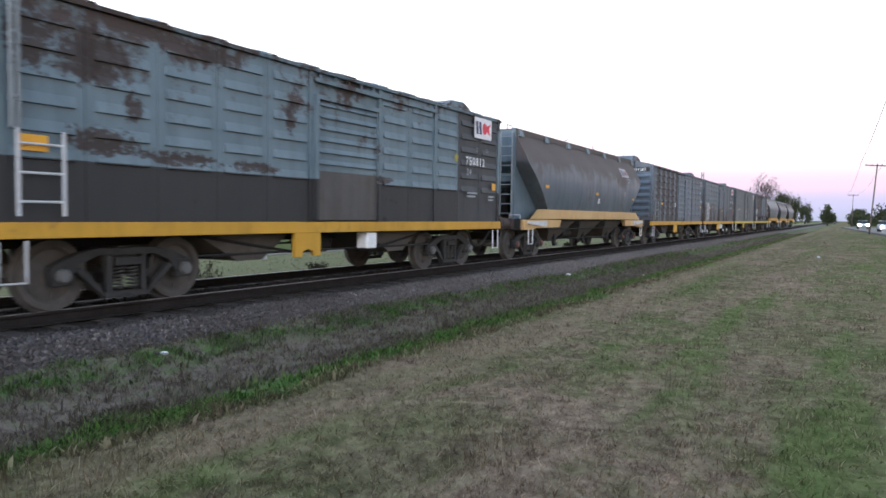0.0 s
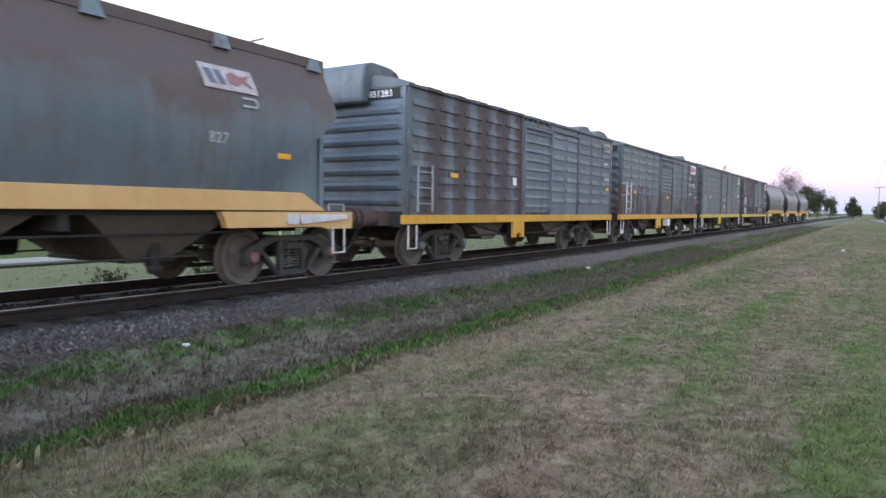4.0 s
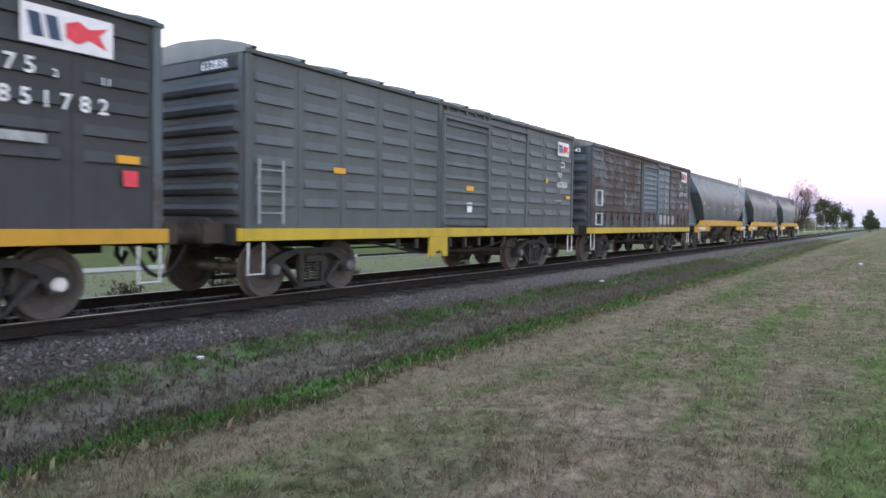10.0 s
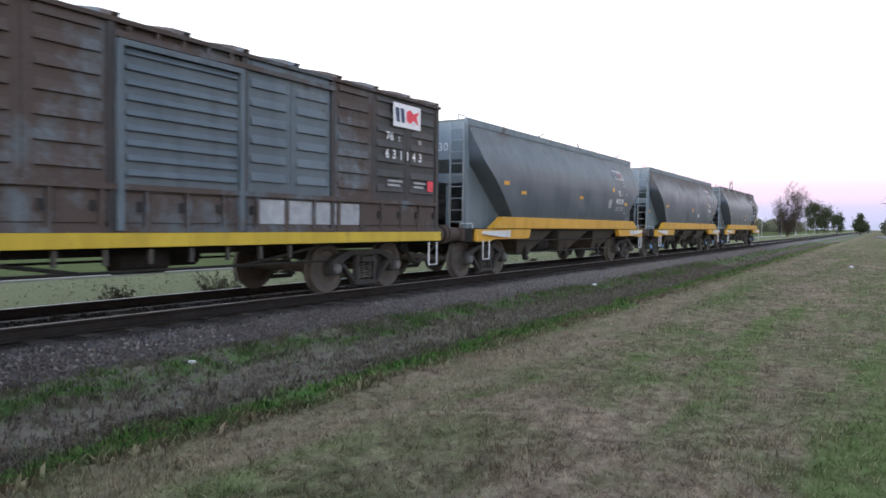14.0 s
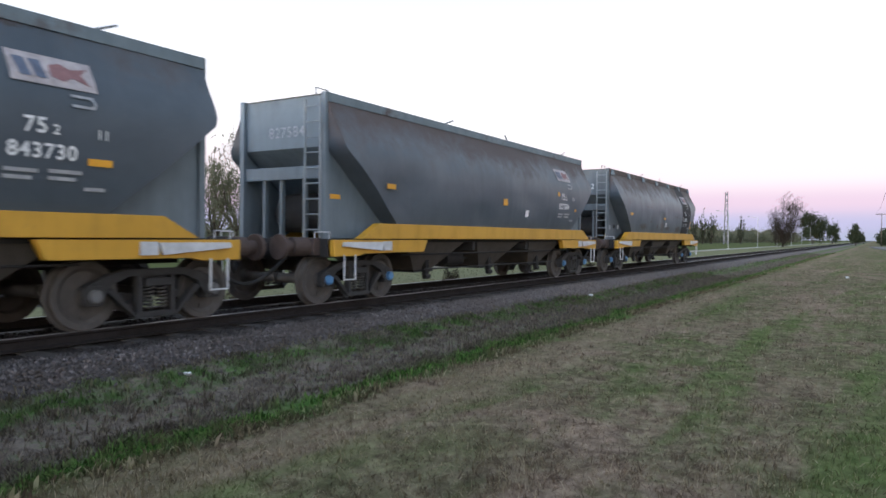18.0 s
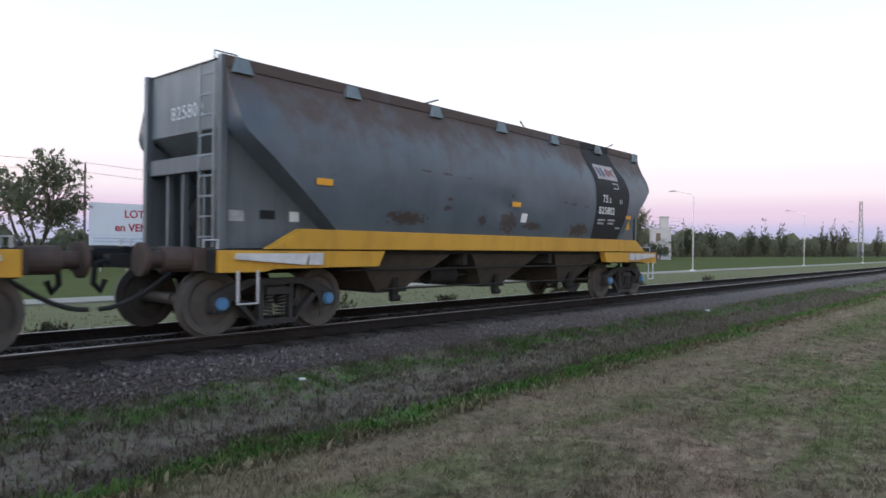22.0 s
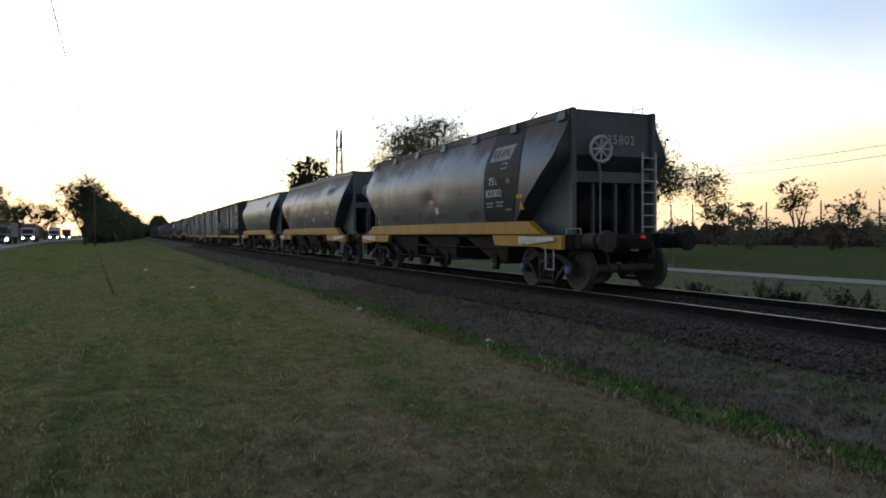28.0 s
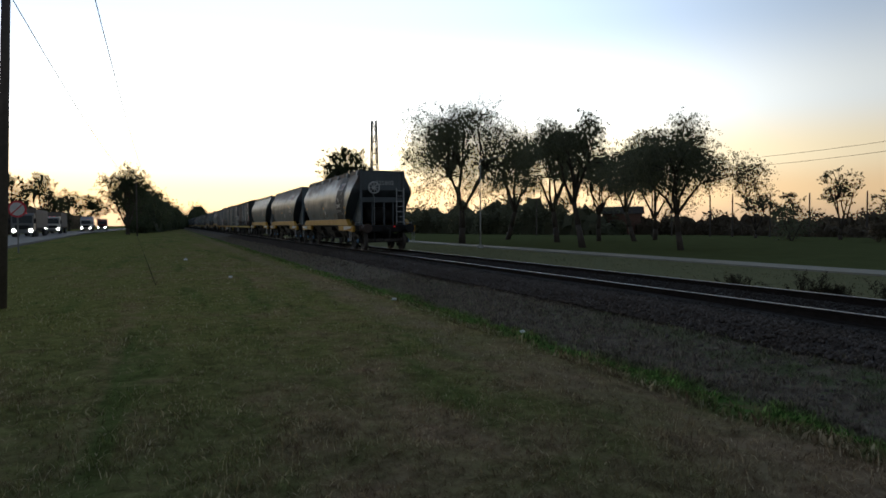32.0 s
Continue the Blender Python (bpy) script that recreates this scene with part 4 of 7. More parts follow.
        box(bm, x - 0.35, x + 0.35, -0.90, 0.90, 0.42, 0.47)
        box(bm, x - 0.06, x + 0.06, -1.00, -0.90, 0.36, 0.74)
        rod(bm, (x - 0.09, -0.98, 0.33), (x + 0.09, -0.98, 0.33), 0.055, 8)
        part("gate", bm, M["under"], ch)
    for y in (-1.22, 1.22):
        for x, z, r in ((3.2, 0.50, 0.014), (4.0, 0.80, 0.016)):
            bm = bmesh.new()
            rod(bm, (-x, y, z), (x, y, z), r)
            part("brake_pipe", bm, M["under"], w)
    bm = bmesh.new()
    rod(bm, (-1.75, -0.75, 0.66), (-1.05, -0.75, 0.66), 0.15, 14)
    rod(bm, (-1.05, -0.75, 0.66), (-0.5, -0.72, 0.66), 0.03)
    part("brake_cylinder", bm, M["under"], w, "", False)
    bm = bmesh.new()
    rod(bm, (1.1, 0.7, 0.68), (1.8, 0.7, 0.68), 0.19, 14)
    part("air_reservoir", bm, M["under"], w, "", False)
    add_ends(w, 6.13, sill, reach=(1.0, 0.28 if panel else 1.0), stub=0.76)
    # roof hatch levers
    for x, a in ((-2.1, 0.35), (4.3, 0.3), (0.9, -0.2)):
        bm = bmesh.new()
        rod(bm, (x, -0.98, 3.55), (x + a, -1.0, 3.67), 0.016)
        part("hatch_lever", bm, M["ladder_grey"], w)
    # hand brake on the rear end
    bm = bmesh.new()
    c = Vector((5.98, -0.42, 2.76))
    ring = [c + Vector((0, 0.245 * math.cos(k * math.pi / 10), 0.245 * math.sin(k * math.pi / 10))) for k in range(21)]
    pipe(bm, ring, 0.035, 6)
    hw = part("hand_brake_wheel", bm, M["ladder_white"], w, "pale spoked hand-brake wheel")
    for k in range(8):
        bm = bmesh.new()
        rod(bm, c, c + Vector((0, 0.245 * math.cos(k * math.pi / 4), 0.245 * math.sin(k * math.pi / 4))), 0.022)
        part("spoke", bm, M["ladder_white"], hw)
    bm = bmesh.new()
    rod(bm, c - Vector((0.18, 0, 0)), c + Vector((0.02, 0, 0)), 0.06, 10)
    part("hub", bm, M["ladder_white"], hw)
    bm = bmesh.new()
    rod(bm, (5.95, -0.46, 2.50), (5.93, -0.40, 2.30), 0.03)
    rod(bm, (5.93, -0.40, 2.30), (5.92, -0.40, 1.12), 0.02)
    part("brake_rod", bm, M["ladder_grey"], w)
    # markings
    if panel:
        decal(w, "marking_panel", [(2.92, 1.385), (4.15, 1.385), (4.50, 2.0), (4.60, 2.45), (4.50, 2.8), (4.30, 3.14), (4.24, 3.39), (2.96, 3.39), (2.98, 3.14), (3.03, 2.6), (3.02, 2.1)], "black", sec, "black marking panel", 0.013)
    if panel:
        decal(w, "marking_panel", rect(2.96, 4.24, 3.405, 3.545), "black", flat(1.05), "black marking panel", 0.004)
    if number:
        lettering(w, tare[:2], 3.28, 2.20, 0.23, "stencil", sec)
        lettering(w, tare[2:], 3.58, 2.20, 0.15, "stencil", sec)
        lettering(w, "13" if seed == 8 else "11", 4.06, 2.20, 0.15, "stencil", sec)
        lettering(w, number, 3.12, 1.94, 0.22, "stencil", sec)
        bars(w, 3.10, 1.78, 0.34, 2, sec)
        bars(w, 3.55, 1.79, 0.36, 2, sec)
        bars(w, 3.95, 1.62, 0.24, 1, sec)
    company_sign(w, 3.20, 2.72, 0.92, 0.34, sec, old_sign)
    decal(w, "small_print", [(3.80, 2.52), (4.05, 2.52), (4.08, 2.58), (4.05, 2.66), (3.80, 2.66), (3.80, 2.63), (4.02, 2.63), (4.05, 2.58), (4.02, 2.55), (3.80, 2.55)], "stencil_worn", sec, "", 0.022)
    for mx, mz, mw, mh in marks:
        reflector(w, mx, mz, sec, mw, mh)
    for s in (-1,):
        for e in end_marks:
            decal(w, "reflector", rect(e, e + 0.26, 1.78, 1.86), "reflector", flat(0.985), "", 0.006)
    if plate:
        px, pz = plate
        decal(w, "label_plate", [(px, pz), (px + 0.19, pz), (px + 0.21, pz + 0.17), (px + 0.02, pz + 0.17)], "logo_white", sec, "", 0.010)
    for x in (-5.08, 5.08):
        add_bogie(w, x, caps)
    return w


# ---- box wagons ----
def side_plate(x0, x1, y, z0, z1, ribs, s, margin=0.115, rise=0.034, slope=0.12):
    """A pressed side sheet in one piece: horizontal ribs (a number, or their heights), sloped above and undercut below."""
    bm = bmesh.new()
    m = margin * (x1 - x0)
    xs = [(x0, 0), (x0 + m, 0), (x0 + m + 0.015, 1), (x1 - m - 0.015, 1), (x1 - m, 0), (x1, 0)]
    prof = [(z0, 0)]
    for z in ([z0 + (z1 - z0) * (i + 0.6) / ribs for i in range(ribs)] if isinstance(ribs, int) else ribs):
        prof += [(z - 0.012, 0), (z - 0.006, rise), (z + 0.006, rise), (z + slope, 0)]
    prof.append((z1, 0))
    cols = [[bm.verts.new((x, s * (y + r * k), z)) for z, r in prof] for x, k in xs]
    for c, d in zip(cols, cols[1:]):
        for i in range(len(prof) - 1):
            bm.faces.new((c[i], d[i], d[i + 1], c[i + 1]))
    # turned-in rim, so that the sheet has thickness
    rim = [c[0] for c in cols] + cols[-1][1:] + [c[-1] for c in cols[::-1]][1:] + cols[0][::-1][1:-1]
    back = [bm.verts.new((v.co.x, v.co.y - s * 0.035, v.co.z)) for v in rim]
    for i in range(len(rim)):
        j = (i + 1) % len(rim)
        bm.faces.new((rim[i], rim[j], back[j], back[i]))
    return bm


def boxcar(label, paint, sill, caps, half, door, right_split, ribs=8, door_paint=None, panel_paint=None, low_door=None, hatch=False, carlines=False, lower_boxes=False,
           bracket=None, relay=None, bays=5, chutes=True, roof_paint=None, end_paint=None, tail_paint=None, door_ribs=9, door_top=3.16, post_paint=None):
    """A closed wagon. door: its two edges; right_split: where the filled second doorway ends."""
    w = tagged(new("box_wagon"), label, "box wagon", "wagons of the train")
    door_paint, panel_paint, end_paint, roof_paint = door_paint or paint, panel_paint or paint, end_paint or paint, roof_paint or paint
    d0, d1 = door
    zt = 3.43
    zb = 1.60 if lower_boxes else 1.035
    bm = bmesh.new()
    box(bm, -half + 0.02, half - 0.02, -1.41, 1.41, 1.03, zt)
    part("inner_shell", bm, paint, w)
    left = np.linspace(-half + 0.04, d0 - 0.05, bays + 1)
    nr = max(1, round((right_split - d1) / 0.95))
    nl = max(1, round((half - right_split) / 1.0))
    right = [(a, b, panel_paint) for a, b in zip(np.linspace(d1 + 0.05, right_split - 0.03, nr + 1)[:-1], np.linspace(d1 + 0.05, right_split - 0.03, nr + 1)[1:])]
    right += [(a, b, tail_paint if tail_paint and a > (2.5 if tail_paint is p3t else 3.4) else paint) for a, b in zip(np.linspace(right_split, half - 0.04, nl + 1)[:-1], np.linspace(right_split, half - 0.04, nl + 1)[1:])]
    for s in (-1, 1):
        for a, b, mt in [(a, b, paint) for a, b in zip(left[:-1], left[1:])] + right:
            part("side_panel", side_plate(a + 0.004, b - 0.004, 1.442, zb, zt - 0.02, ribs, s), mt, w)
        for x in (d0 - 0.05, d1 + 0.05, -half + 0.04, half - 0.04, right_split - 0.015):
            bm = bmesh.new()
            box(bm, x - 0.045, x + 0.045, *sorted((s * 1.40, s * 1.472)), 1.035, zt)
            part("side_post", bm, post_paint or paint, w)
        # door: ribbed upper leaf, plain lower part, header
        dz = low_door if low_door else (1.60 if lower_boxes else 1.09)
        dr = part("door", side_plate(d0 + 0.01, d1 - 0.01, 1.475, dz, door_top, door_ribs, s, 0.05, 0.04, 0.07), door_paint, w, "ribbed sliding door")
        bm = bmesh.new()
        for a, b, c, d in ((d0, d0 + 0.07, 1.06, door_top + 0.08), (d1 - 0.07, d1, 1.06, door_top + 0.08), (d0 + 0.07, d1 - 0.07, door_top + 0.01, door_top + 0.08)):
            box(bm, a, b, *sorted((s * 1.47, s * 1.535)), c, d)
        part("door_frame", bm, door_paint, dr)
        bm = bmesh.new()
        box(bm, d0, right_split, *sorted((s * 1.44, s * 1.50)), 3.26, 3.33)
        for i in range(5):
            x = d0 + (d1 - d0) * (i + 0.5) / 5
            box(bm, x - 0.02, x + 0.02, *sorted((s * 1.44, s * 1.48)), 3.33, 3.43)
        part("door_track", bm, paint, w)
        if low_door:
            bm = bmesh.new()
            box(bm, d0 + 0.06, d1 - 0.06, *sorted((s * 1.45, s * 1.478)), 1.06, low_door)
            part("door_kick_plate", bm, M["kick"], w, "rust-brown plain lower door plate", False, 0.006)
        if lower_boxes:
            n = 20
            for i in range(n):
                x0 = -half + 0.10 + (2 * half - 0.2) * i / n
                x1 = x0 + (2 * half - 0.2) / n
                bm = bmesh.new()
                box(bm, x0, x1, *sorted((s * 1.42, s * 1.44)), 1.04, 1.58)
                box(bm, x0, x0 + 0.05, *sorted((s * 1.44, s * 1.49)), 1.04, 1.58)
                box(bm, x0, x1, *sorted((s * 1.44, s * 1.50)), 1.53, 1.60)
                box(bm, x0, x1, *sorted((s * 1.44, s * 1.47)), 1.04, 1.10)
                flap = part("lower_flap", bm, paint, w)
                white = d1 < (x0 + x1) / 2 < right_split + 0.4
                bm = bmesh.new()
                box(bm, x0 + (0.055 if white else 0.075), x1 - (0.004 if white else 0.02), *sorted((s * 1.44, s * 1.458)), 1.15, 1.50)
                part("flap_face", bm, M["flap_white"] if white else paint, flap, "whitish flap face" if white else "", False, 0.006)
                if not white:
                    bm = bmesh.new()
                    box(bm, x1 - 0.10, x1 - 0.05, *sorted((s * 1.458, s * 1.50)), 1.28, 1.40)
                    part("flap_catch", bm, M["under"], flap)
        bm = bmesh.new()
        box(bm, -half - 0.10, half + 0.10, *sorted((s * 1.36, s * 1.485)), 0.862, 1.035)
        part("side_sill", bm, M[sill], w, "yellow side sill", False, 0.006)
        for e in (-1, 1):
            stirrup(w, e * (half - 0.30), e * (half - 0.02), s * 1.47, 0.40, 0.84)
        if bracket:
            bm = bmesh.new()
            pts = [(bracket - 0.30, 0.87), (bracket - 0.30, 0.49), (bracket - 0.14, 0.49), (bracket - 0.12, 0.57), (bracket, 0.61), (bracket + 0.12, 0.57), (bracket + 0.14, 0.49), (bracket + 0.30, 0.49), (bracket + 0.30, 0.87)]
            prism(bm, pts, *sorted((s * 1.42, s * 1.480)), "y")
            part("jacking_bracket", bm, M[sill], w, "yellow hanging bracket")
    if relay is not None:
        bm = bmesh.new()
        box(bm, relay, relay + 0.30, -1.46, -1.22, 0.56, 0.84)
        part("relay_box", bm, M["stencil"], w, "white equipment box under the sill", False, 0.015)
    # ends with deep corrugations
    for e in (-1, 1):
        bm = bmesh.new()
        prof = [(1.035, 0.0)]
        for i in range(7):
            z = 1.20 + i * 0.285
            prof += [(z, 0.0), (z + 0.03, 0.055), (z + 0.10, 0.085), (z + 0.16, 0.055), (z + 0.20, 0.0)]
        prof += [(3.20, 0.0), (3.22, 0.03), (3.44, 0.03), (3.45, -0.05)]
        cols = [[bm.verts.new((e * (half + r * k), y, z)) for z, r in prof] for y, k in ((-1.42, 0), (-1.36, 0), (-1.28, 1), (1.28, 1), (1.36, 0), (1.42, 0))]
        for c, d in zip(cols, cols[1:]):
            for i in range(len(prof) - 1):
                bm.faces.new((c[i], d[i], d[i + 1], c[i + 1]))
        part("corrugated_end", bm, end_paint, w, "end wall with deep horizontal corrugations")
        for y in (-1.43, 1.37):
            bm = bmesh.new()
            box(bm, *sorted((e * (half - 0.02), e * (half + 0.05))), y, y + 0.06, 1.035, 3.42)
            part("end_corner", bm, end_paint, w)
    # roof
    bm = bmesh.new()
    arch = [(-1.49, 3.42), (-1.50, 3.47), (-1.25, 3.55), (-0.75, 3.66), (0.0, 3.71), (0.75, 3.66), (1.25, 3.55), (1.50, 3.47), (1.49, 3.42)]
    prism(bm, arch, -half - 0.05, half + 0.05, "x")
    part("roof", bm, roof_paint, w, "low arched sheet-metal roof")
    n = 13
    for i in range(n):
        x = -half + 0.10 + (2 * half - 0.2) * i / (n - 1)
        bm = bmesh.new()
        u = 0.045 if carlines else 0.018
        prism(bm, [(y * (1 + u * 0.35), z + u) for y, z in arch[1:-1]] + [(1.45, 3.45), (-1.45, 3.45)], x - 0.05, x + 0.05, "x")
        part("roof_rib", bm, roof_paint, w)
    if hatch:
        bm = bmesh.new()
        prism(bm, [(3.88, 3.50), (3.95, 3.66), (4.15, 3.77), (4.72, 3.80), (5.00, 3.70), (5.15, 3.50)], -1.05, -0.25, "y")
        part("roof_hatch", bm, roof_paint, w, "rounded raised roof hatch", False, 0.02)
        bm = bmesh.new()
        f = -half
        prism(bm, [(f - 0.27, 3.14), (f - 0.30, 3.20), (f - 0.31, 3.52), (f - 0.25, 3.79), (f - 0.12, 3.90), (f + 0.05, 3.94), (f + 0.62, 3.92), (f + 0.86, 3.85), (f + 1.0, 3.62), (f + 1.04, 3.50), (f - 0.08, 3.50), (f - 0.10, 3.14)], -0.62, 1.02, "y")
        part("end_hood", bm, roof_paint, w, "rounded sheet-metal hood over the wagon's end", False, 0.03)
    # under the floor
    bm = bmesh.new()
    box(bm, -half, half, -0.22, 0.22, 0.70, 1.06)
    box(bm, -half, half, -1.36, 1.36, 0.97, 1.028)
    for x in (-3.0, -1.3, 1.3, 3.0):
        box(bm, x - 0.06, x + 0.06, -1.34, 1.34, 0.84, 1.04)
    rod(bm, (-0.5, -0.7, 0.66), (0.2, -0.7, 0.66), 0.17, 14)
    rod(bm, (0.9, 0.6, 0.68), (1.7, 0.6, 0.68), 0.20, 14)
    for y in (-1.15, 1.15):
        rod(bm, (-3.0, y, 0.56), (3.0, y, 0.56), 0.02)
        rod(bm, (-3.0, y, 0.84), (-1.2, y, 0.56), 0.025)
        rod(bm, (3.0, y, 0.84), (1.2, y, 0.56), 0.025)
    part("underframe", bm, M["under"], w)
    if chutes:
        for x in (-2.15, 1.7):
            bm = bmesh.new()
            prism(bm, [(x - 0.95, 0.90), (x - 0.15, 0.46), (x + 0.35, 0.46), (x + 1.0, 0.90)], -1.15, 1.15, "y")
            part("queen_post_plate", bm, M["chute"], w, "dusty trapezoid underframe plate")
    else:
        for i in range(8):
            x = -2.2 + i * 0.58
            bm = bmesh.new()
            box(bm, x - 0.02, x + 0.02, -1.44, -1.38, 0.66, 0.84)
            part("lashing_hook", bm, M["spring"], w)
    add_ends(w, half + 0.12, sill)
    for x in (-4.06, 4.06):
        add_bogie(w, x, caps)
    return w


M["buffer_brown"] = plain("brown_buffer", (0.060, 0.042, 0.036), 0.75, 0.1, 0.3)
M["flap_white"] = plain("whitish_flap_paint", (0.27, 0.28, 0.30), 0.7, 0, 0.35, 6)
M["gusset"] = wagon_paint("pale_blue_gusset", (0.104, 0.136, 0.154), (0.075, 0.055, 0.05), 0.40, 11.0, 0.5)
M["kick"] = wagon_paint("rusty_kick_plate", (0.058, 0.054, 0.052), (0.060, 0.042, 0.032), 0.50, 9.0, 0.6)
SIDE = flat(1.476)
BROWN = (0.070, 0.048, 0.040)
p1 = wagon_paint("blue_grey_flaking", (0.100, 0.140, 0.165), (0.052, 0.038, 0.034), 0.36, 1.0, 0.55, dark_below=1.72, light=(0.145, 0.195, 0.222), top_rust=0.10, soft=0.05,
                 spots=((-4.7, 2.9, 0.5, 0.35), (-4.6, 1.95, 0.5, 0.18), (-3.5, 1.84, 0.7, 0.10), (-2.2, 1.82, 0.5, 0.09), (-1.5, 2.6, 0.12, 0.25), (-4.2, 2.4, 0.15, 0.2), (0.9, 1.8, 0.4, 0.08), (-3.0, 3.25, 0.5, 0.12), (-5.4, 3.0, 0.3, 0.4)))
p2 = wagon_paint("blue_grey_hopper", (0.058, 0.080, 0.100), (0.074, 0.058, 0.053), 0.50, 2.3, 0.42, dull=0.7, light=(0.088, 0.112, 0.132), top_rust=0.50, soft=0.22)
p2e = wagon_paint("pale_blue_end", (0.080, 0.112, 0.134), (0.09, 0.06, 0.045), 0.22, 2.9, 0.5)
p3 = wagon_paint("rust_over_blue", (0.066, 0.084, 0.104), (0.056, 0.045, 0.043), 0.52, 3.7, 0.55, light=(0.098, 0.120, 0.142), soft=0.16, low_rust=0.12, stripes=(-5.81, -0.95, 0.968))
p3d = wagon_paint("slate_blue_door", (0.070, 0.090, 0.112), BROWN, 0.34, 3.1, 0.5, low_rust=0.10)
p3t = wagon_paint("slate_blue_tail", (0.068, 0.084, 0.102), BROWN, 0.52, 3.3, 0.55, soft=0.2)
p4 = wagon_paint("dark_slate", (0.070, 0.085, 0.099), (0.055, 0.042, 0.038), 0.36, 4.4, 0.55, light=(0.105, 0.125, 0.142), soft=0.14, low_rust=0.26, streaks=0.5)
p5 = wagon_paint("green_grey", (0.066, 0.075, 0.079), (0.05, 0.042, 0.038), 0.12, 5.2, 0.55, light=(0.086, 0.097, 0.101), streaks=0.2)
p6 = wagon_paint("brown_patched", (0.070, 0.085, 0.099), (0.060, 0.044, 0.039), 0.74, 6.6, 0.6, light=(0.12, 0.148, 0.168), soft=0.10)
p6b = wagon_paint("blue_door_sheet", (0.066, 0.086, 0.106), BROWN, 0.36, 6.1, 0.5, light=(0.104, 0.132, 0.154))
p7 = wagon_paint("slate_hopper", (0.042, 0.056, 0.070), (0.062, 0.050, 0.047), 0.20, 7.1, 0.42, dull=0.70, light=(0.072, 0.088, 0.104), top_rust=0.20, soft=0.22, streaks=0.10,
                 spots=((-4.2, 3.35, 0.5, 0.06), (-2.8, 3.35, 0.4, 0.05), (3.0, 3.38, 0.6, 0.06)))
p7e = wagon_paint("slate_hopper_end", (0.10, 0.127, 0.145), (0.07, 0.05, 0.045), 0.15, 7.8, 0.5)
p8 = wagon_paint("blue_slate_hopper", (0.045, 0.059, 0.076), (0.066, 0.052, 0.049), 0.24, 8.3, 0.40, dull=0.68, light=(0.077, 0.093, 0.110), top_rust=0.40, soft=0.24, streaks=0.10)
p9 = wagon_paint("rust_spotted_hopper", (0.053, 0.070, 0.089), (0.064, 0.046, 0.040), 0.24, 9.4, 0.38, dull=0.66, light=(0.092, 0.114, 0.136), top_rust=0.36, soft=0.22, streaks=0.10,
                 spots=((-2.9, 1.60, 0.48, 0.11), (-0.2, 1.62, 0.30, 0.22), (-1.95, 1.80, 0.12, 0.05), (2.35, 1.55, 0.42, 0.15), (-1.0, 1.64, 0.13, 0.11), (-2.5, 2.36, 0.12, 0.022), (-2.0, 2.35, 0.16, 0.024), (-1.4, 2.33, 0.08, 0.02), (1.75, 2.10, 0.10, 0.035), (2.1, 2.08, 0.16, 0.024), (2.6, 2.06, 0.14, 0.022), (-0.1, 2.12, 0.05, 0.04), (0.6, 1.58, 0.3, 0.08), (-1.9, 1.95, 0.1, 0.03)))
p9e = wagon_paint("dark_slate_end", (0.074, 0.088, 0.099), (0.05, 0.04, 0.036), 0.2, 9.9, 0.5)

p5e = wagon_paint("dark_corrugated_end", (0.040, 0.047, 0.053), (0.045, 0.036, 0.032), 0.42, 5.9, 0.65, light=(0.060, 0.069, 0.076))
p_tail = wagon_paint("black_faded", (0.024, 0.026, 0.029), (0.050, 0.038, 0.034), 0.42, 12.0, 0.55, light=(0.045, 0.048, 0.052))
p_tail6 = wagon_paint("black_brown_faded", (0.026, 0.025, 0.026), (0.058, 0.042, 0.037), 0.52, 13.0, 0.55, light=(0.045, 0.043, 0.043))

# heights of the pressed ribs on the sides of the box wagons
PITCH = {1: [1.71 + 0.29 * i for i in range(6)], 3: [1.38 + 0.288 * i for i in range(7)], 4: [1.775 + 0.285 * i for i in range(6)], 5: [1.365 + 0.285 * i for i in range(7)]}

# distances of the wagons' middles behind the train's last axle
WAGONS = []


def add(wagon, u):
    WAGONS.append((wagon, u))
    wagon.location = (TRAIN[0][1] + u, TRACK_Y, 0)
    return wagon


w = add(boxcar("flaking blue-grey box wagon with a black lower half and yellow sill", p1, "yellow", "grey_cap", 5.78, (-1.0, 0.77), 2.78, PITCH[1], door_ribs=6, door_top=2.98, tail_paint=p_tail, low_door=1.86, hatch=True, bracket=-1.13, relay=0.45), -114.1)
company_sign(w, 4.42, 2.94, 0.86, 0.47, SIDE)
lettering(w, "750812", 4.06, 2.31, 0.25, "stencil", SIDE, off=0.006, gap=1.26)
lettering(w, "11", 5.02, 2.64, 0.12, "stencil_worn", SIDE, off=0.006, gap=1.4)
lettering(w, "2", 4.55, 2.63, 0.13, "stencil_worn", SIDE, off=0.006)
lettering(w, "34", 4.1, 2.08, 0.2, "stencil_worn", SIDE, off=0.006, gap=1.3)
bars(w, 4.1, 1.66, 0.5, 2, SIDE)
bars(w, 5.15, 1.60, 0.32, 2, SIDE)
reflector(w, 5.35, 1.78, SIDE, 0.2, 0.16)
reflector(w, -5.55, 1.78, SIDE, 0.30, 0.17)
decal(w, "painted_dot", [(3.62 + 0.075 * math.cos(k * 0.524), 2.42 + 0.085 * math.sin(k * 0.524)) for k in range(12)], "dull_yellow", SIDE, "faded yellow dot", 0.008)
ladder(w, -5.58, -5.10, -1.53, 1.10, 2.00, 3, "ladder_white")
ladder(w, -5.62, -5.55, -1.50, 2.0, 3.3, 2, "ladder_grey")
w = add(hopper("blue-grey hopper wagon with rusty top and ochre sill", p2, "ochre", "rust_cap", 2, 2, end_paint=p2e), -100.55)
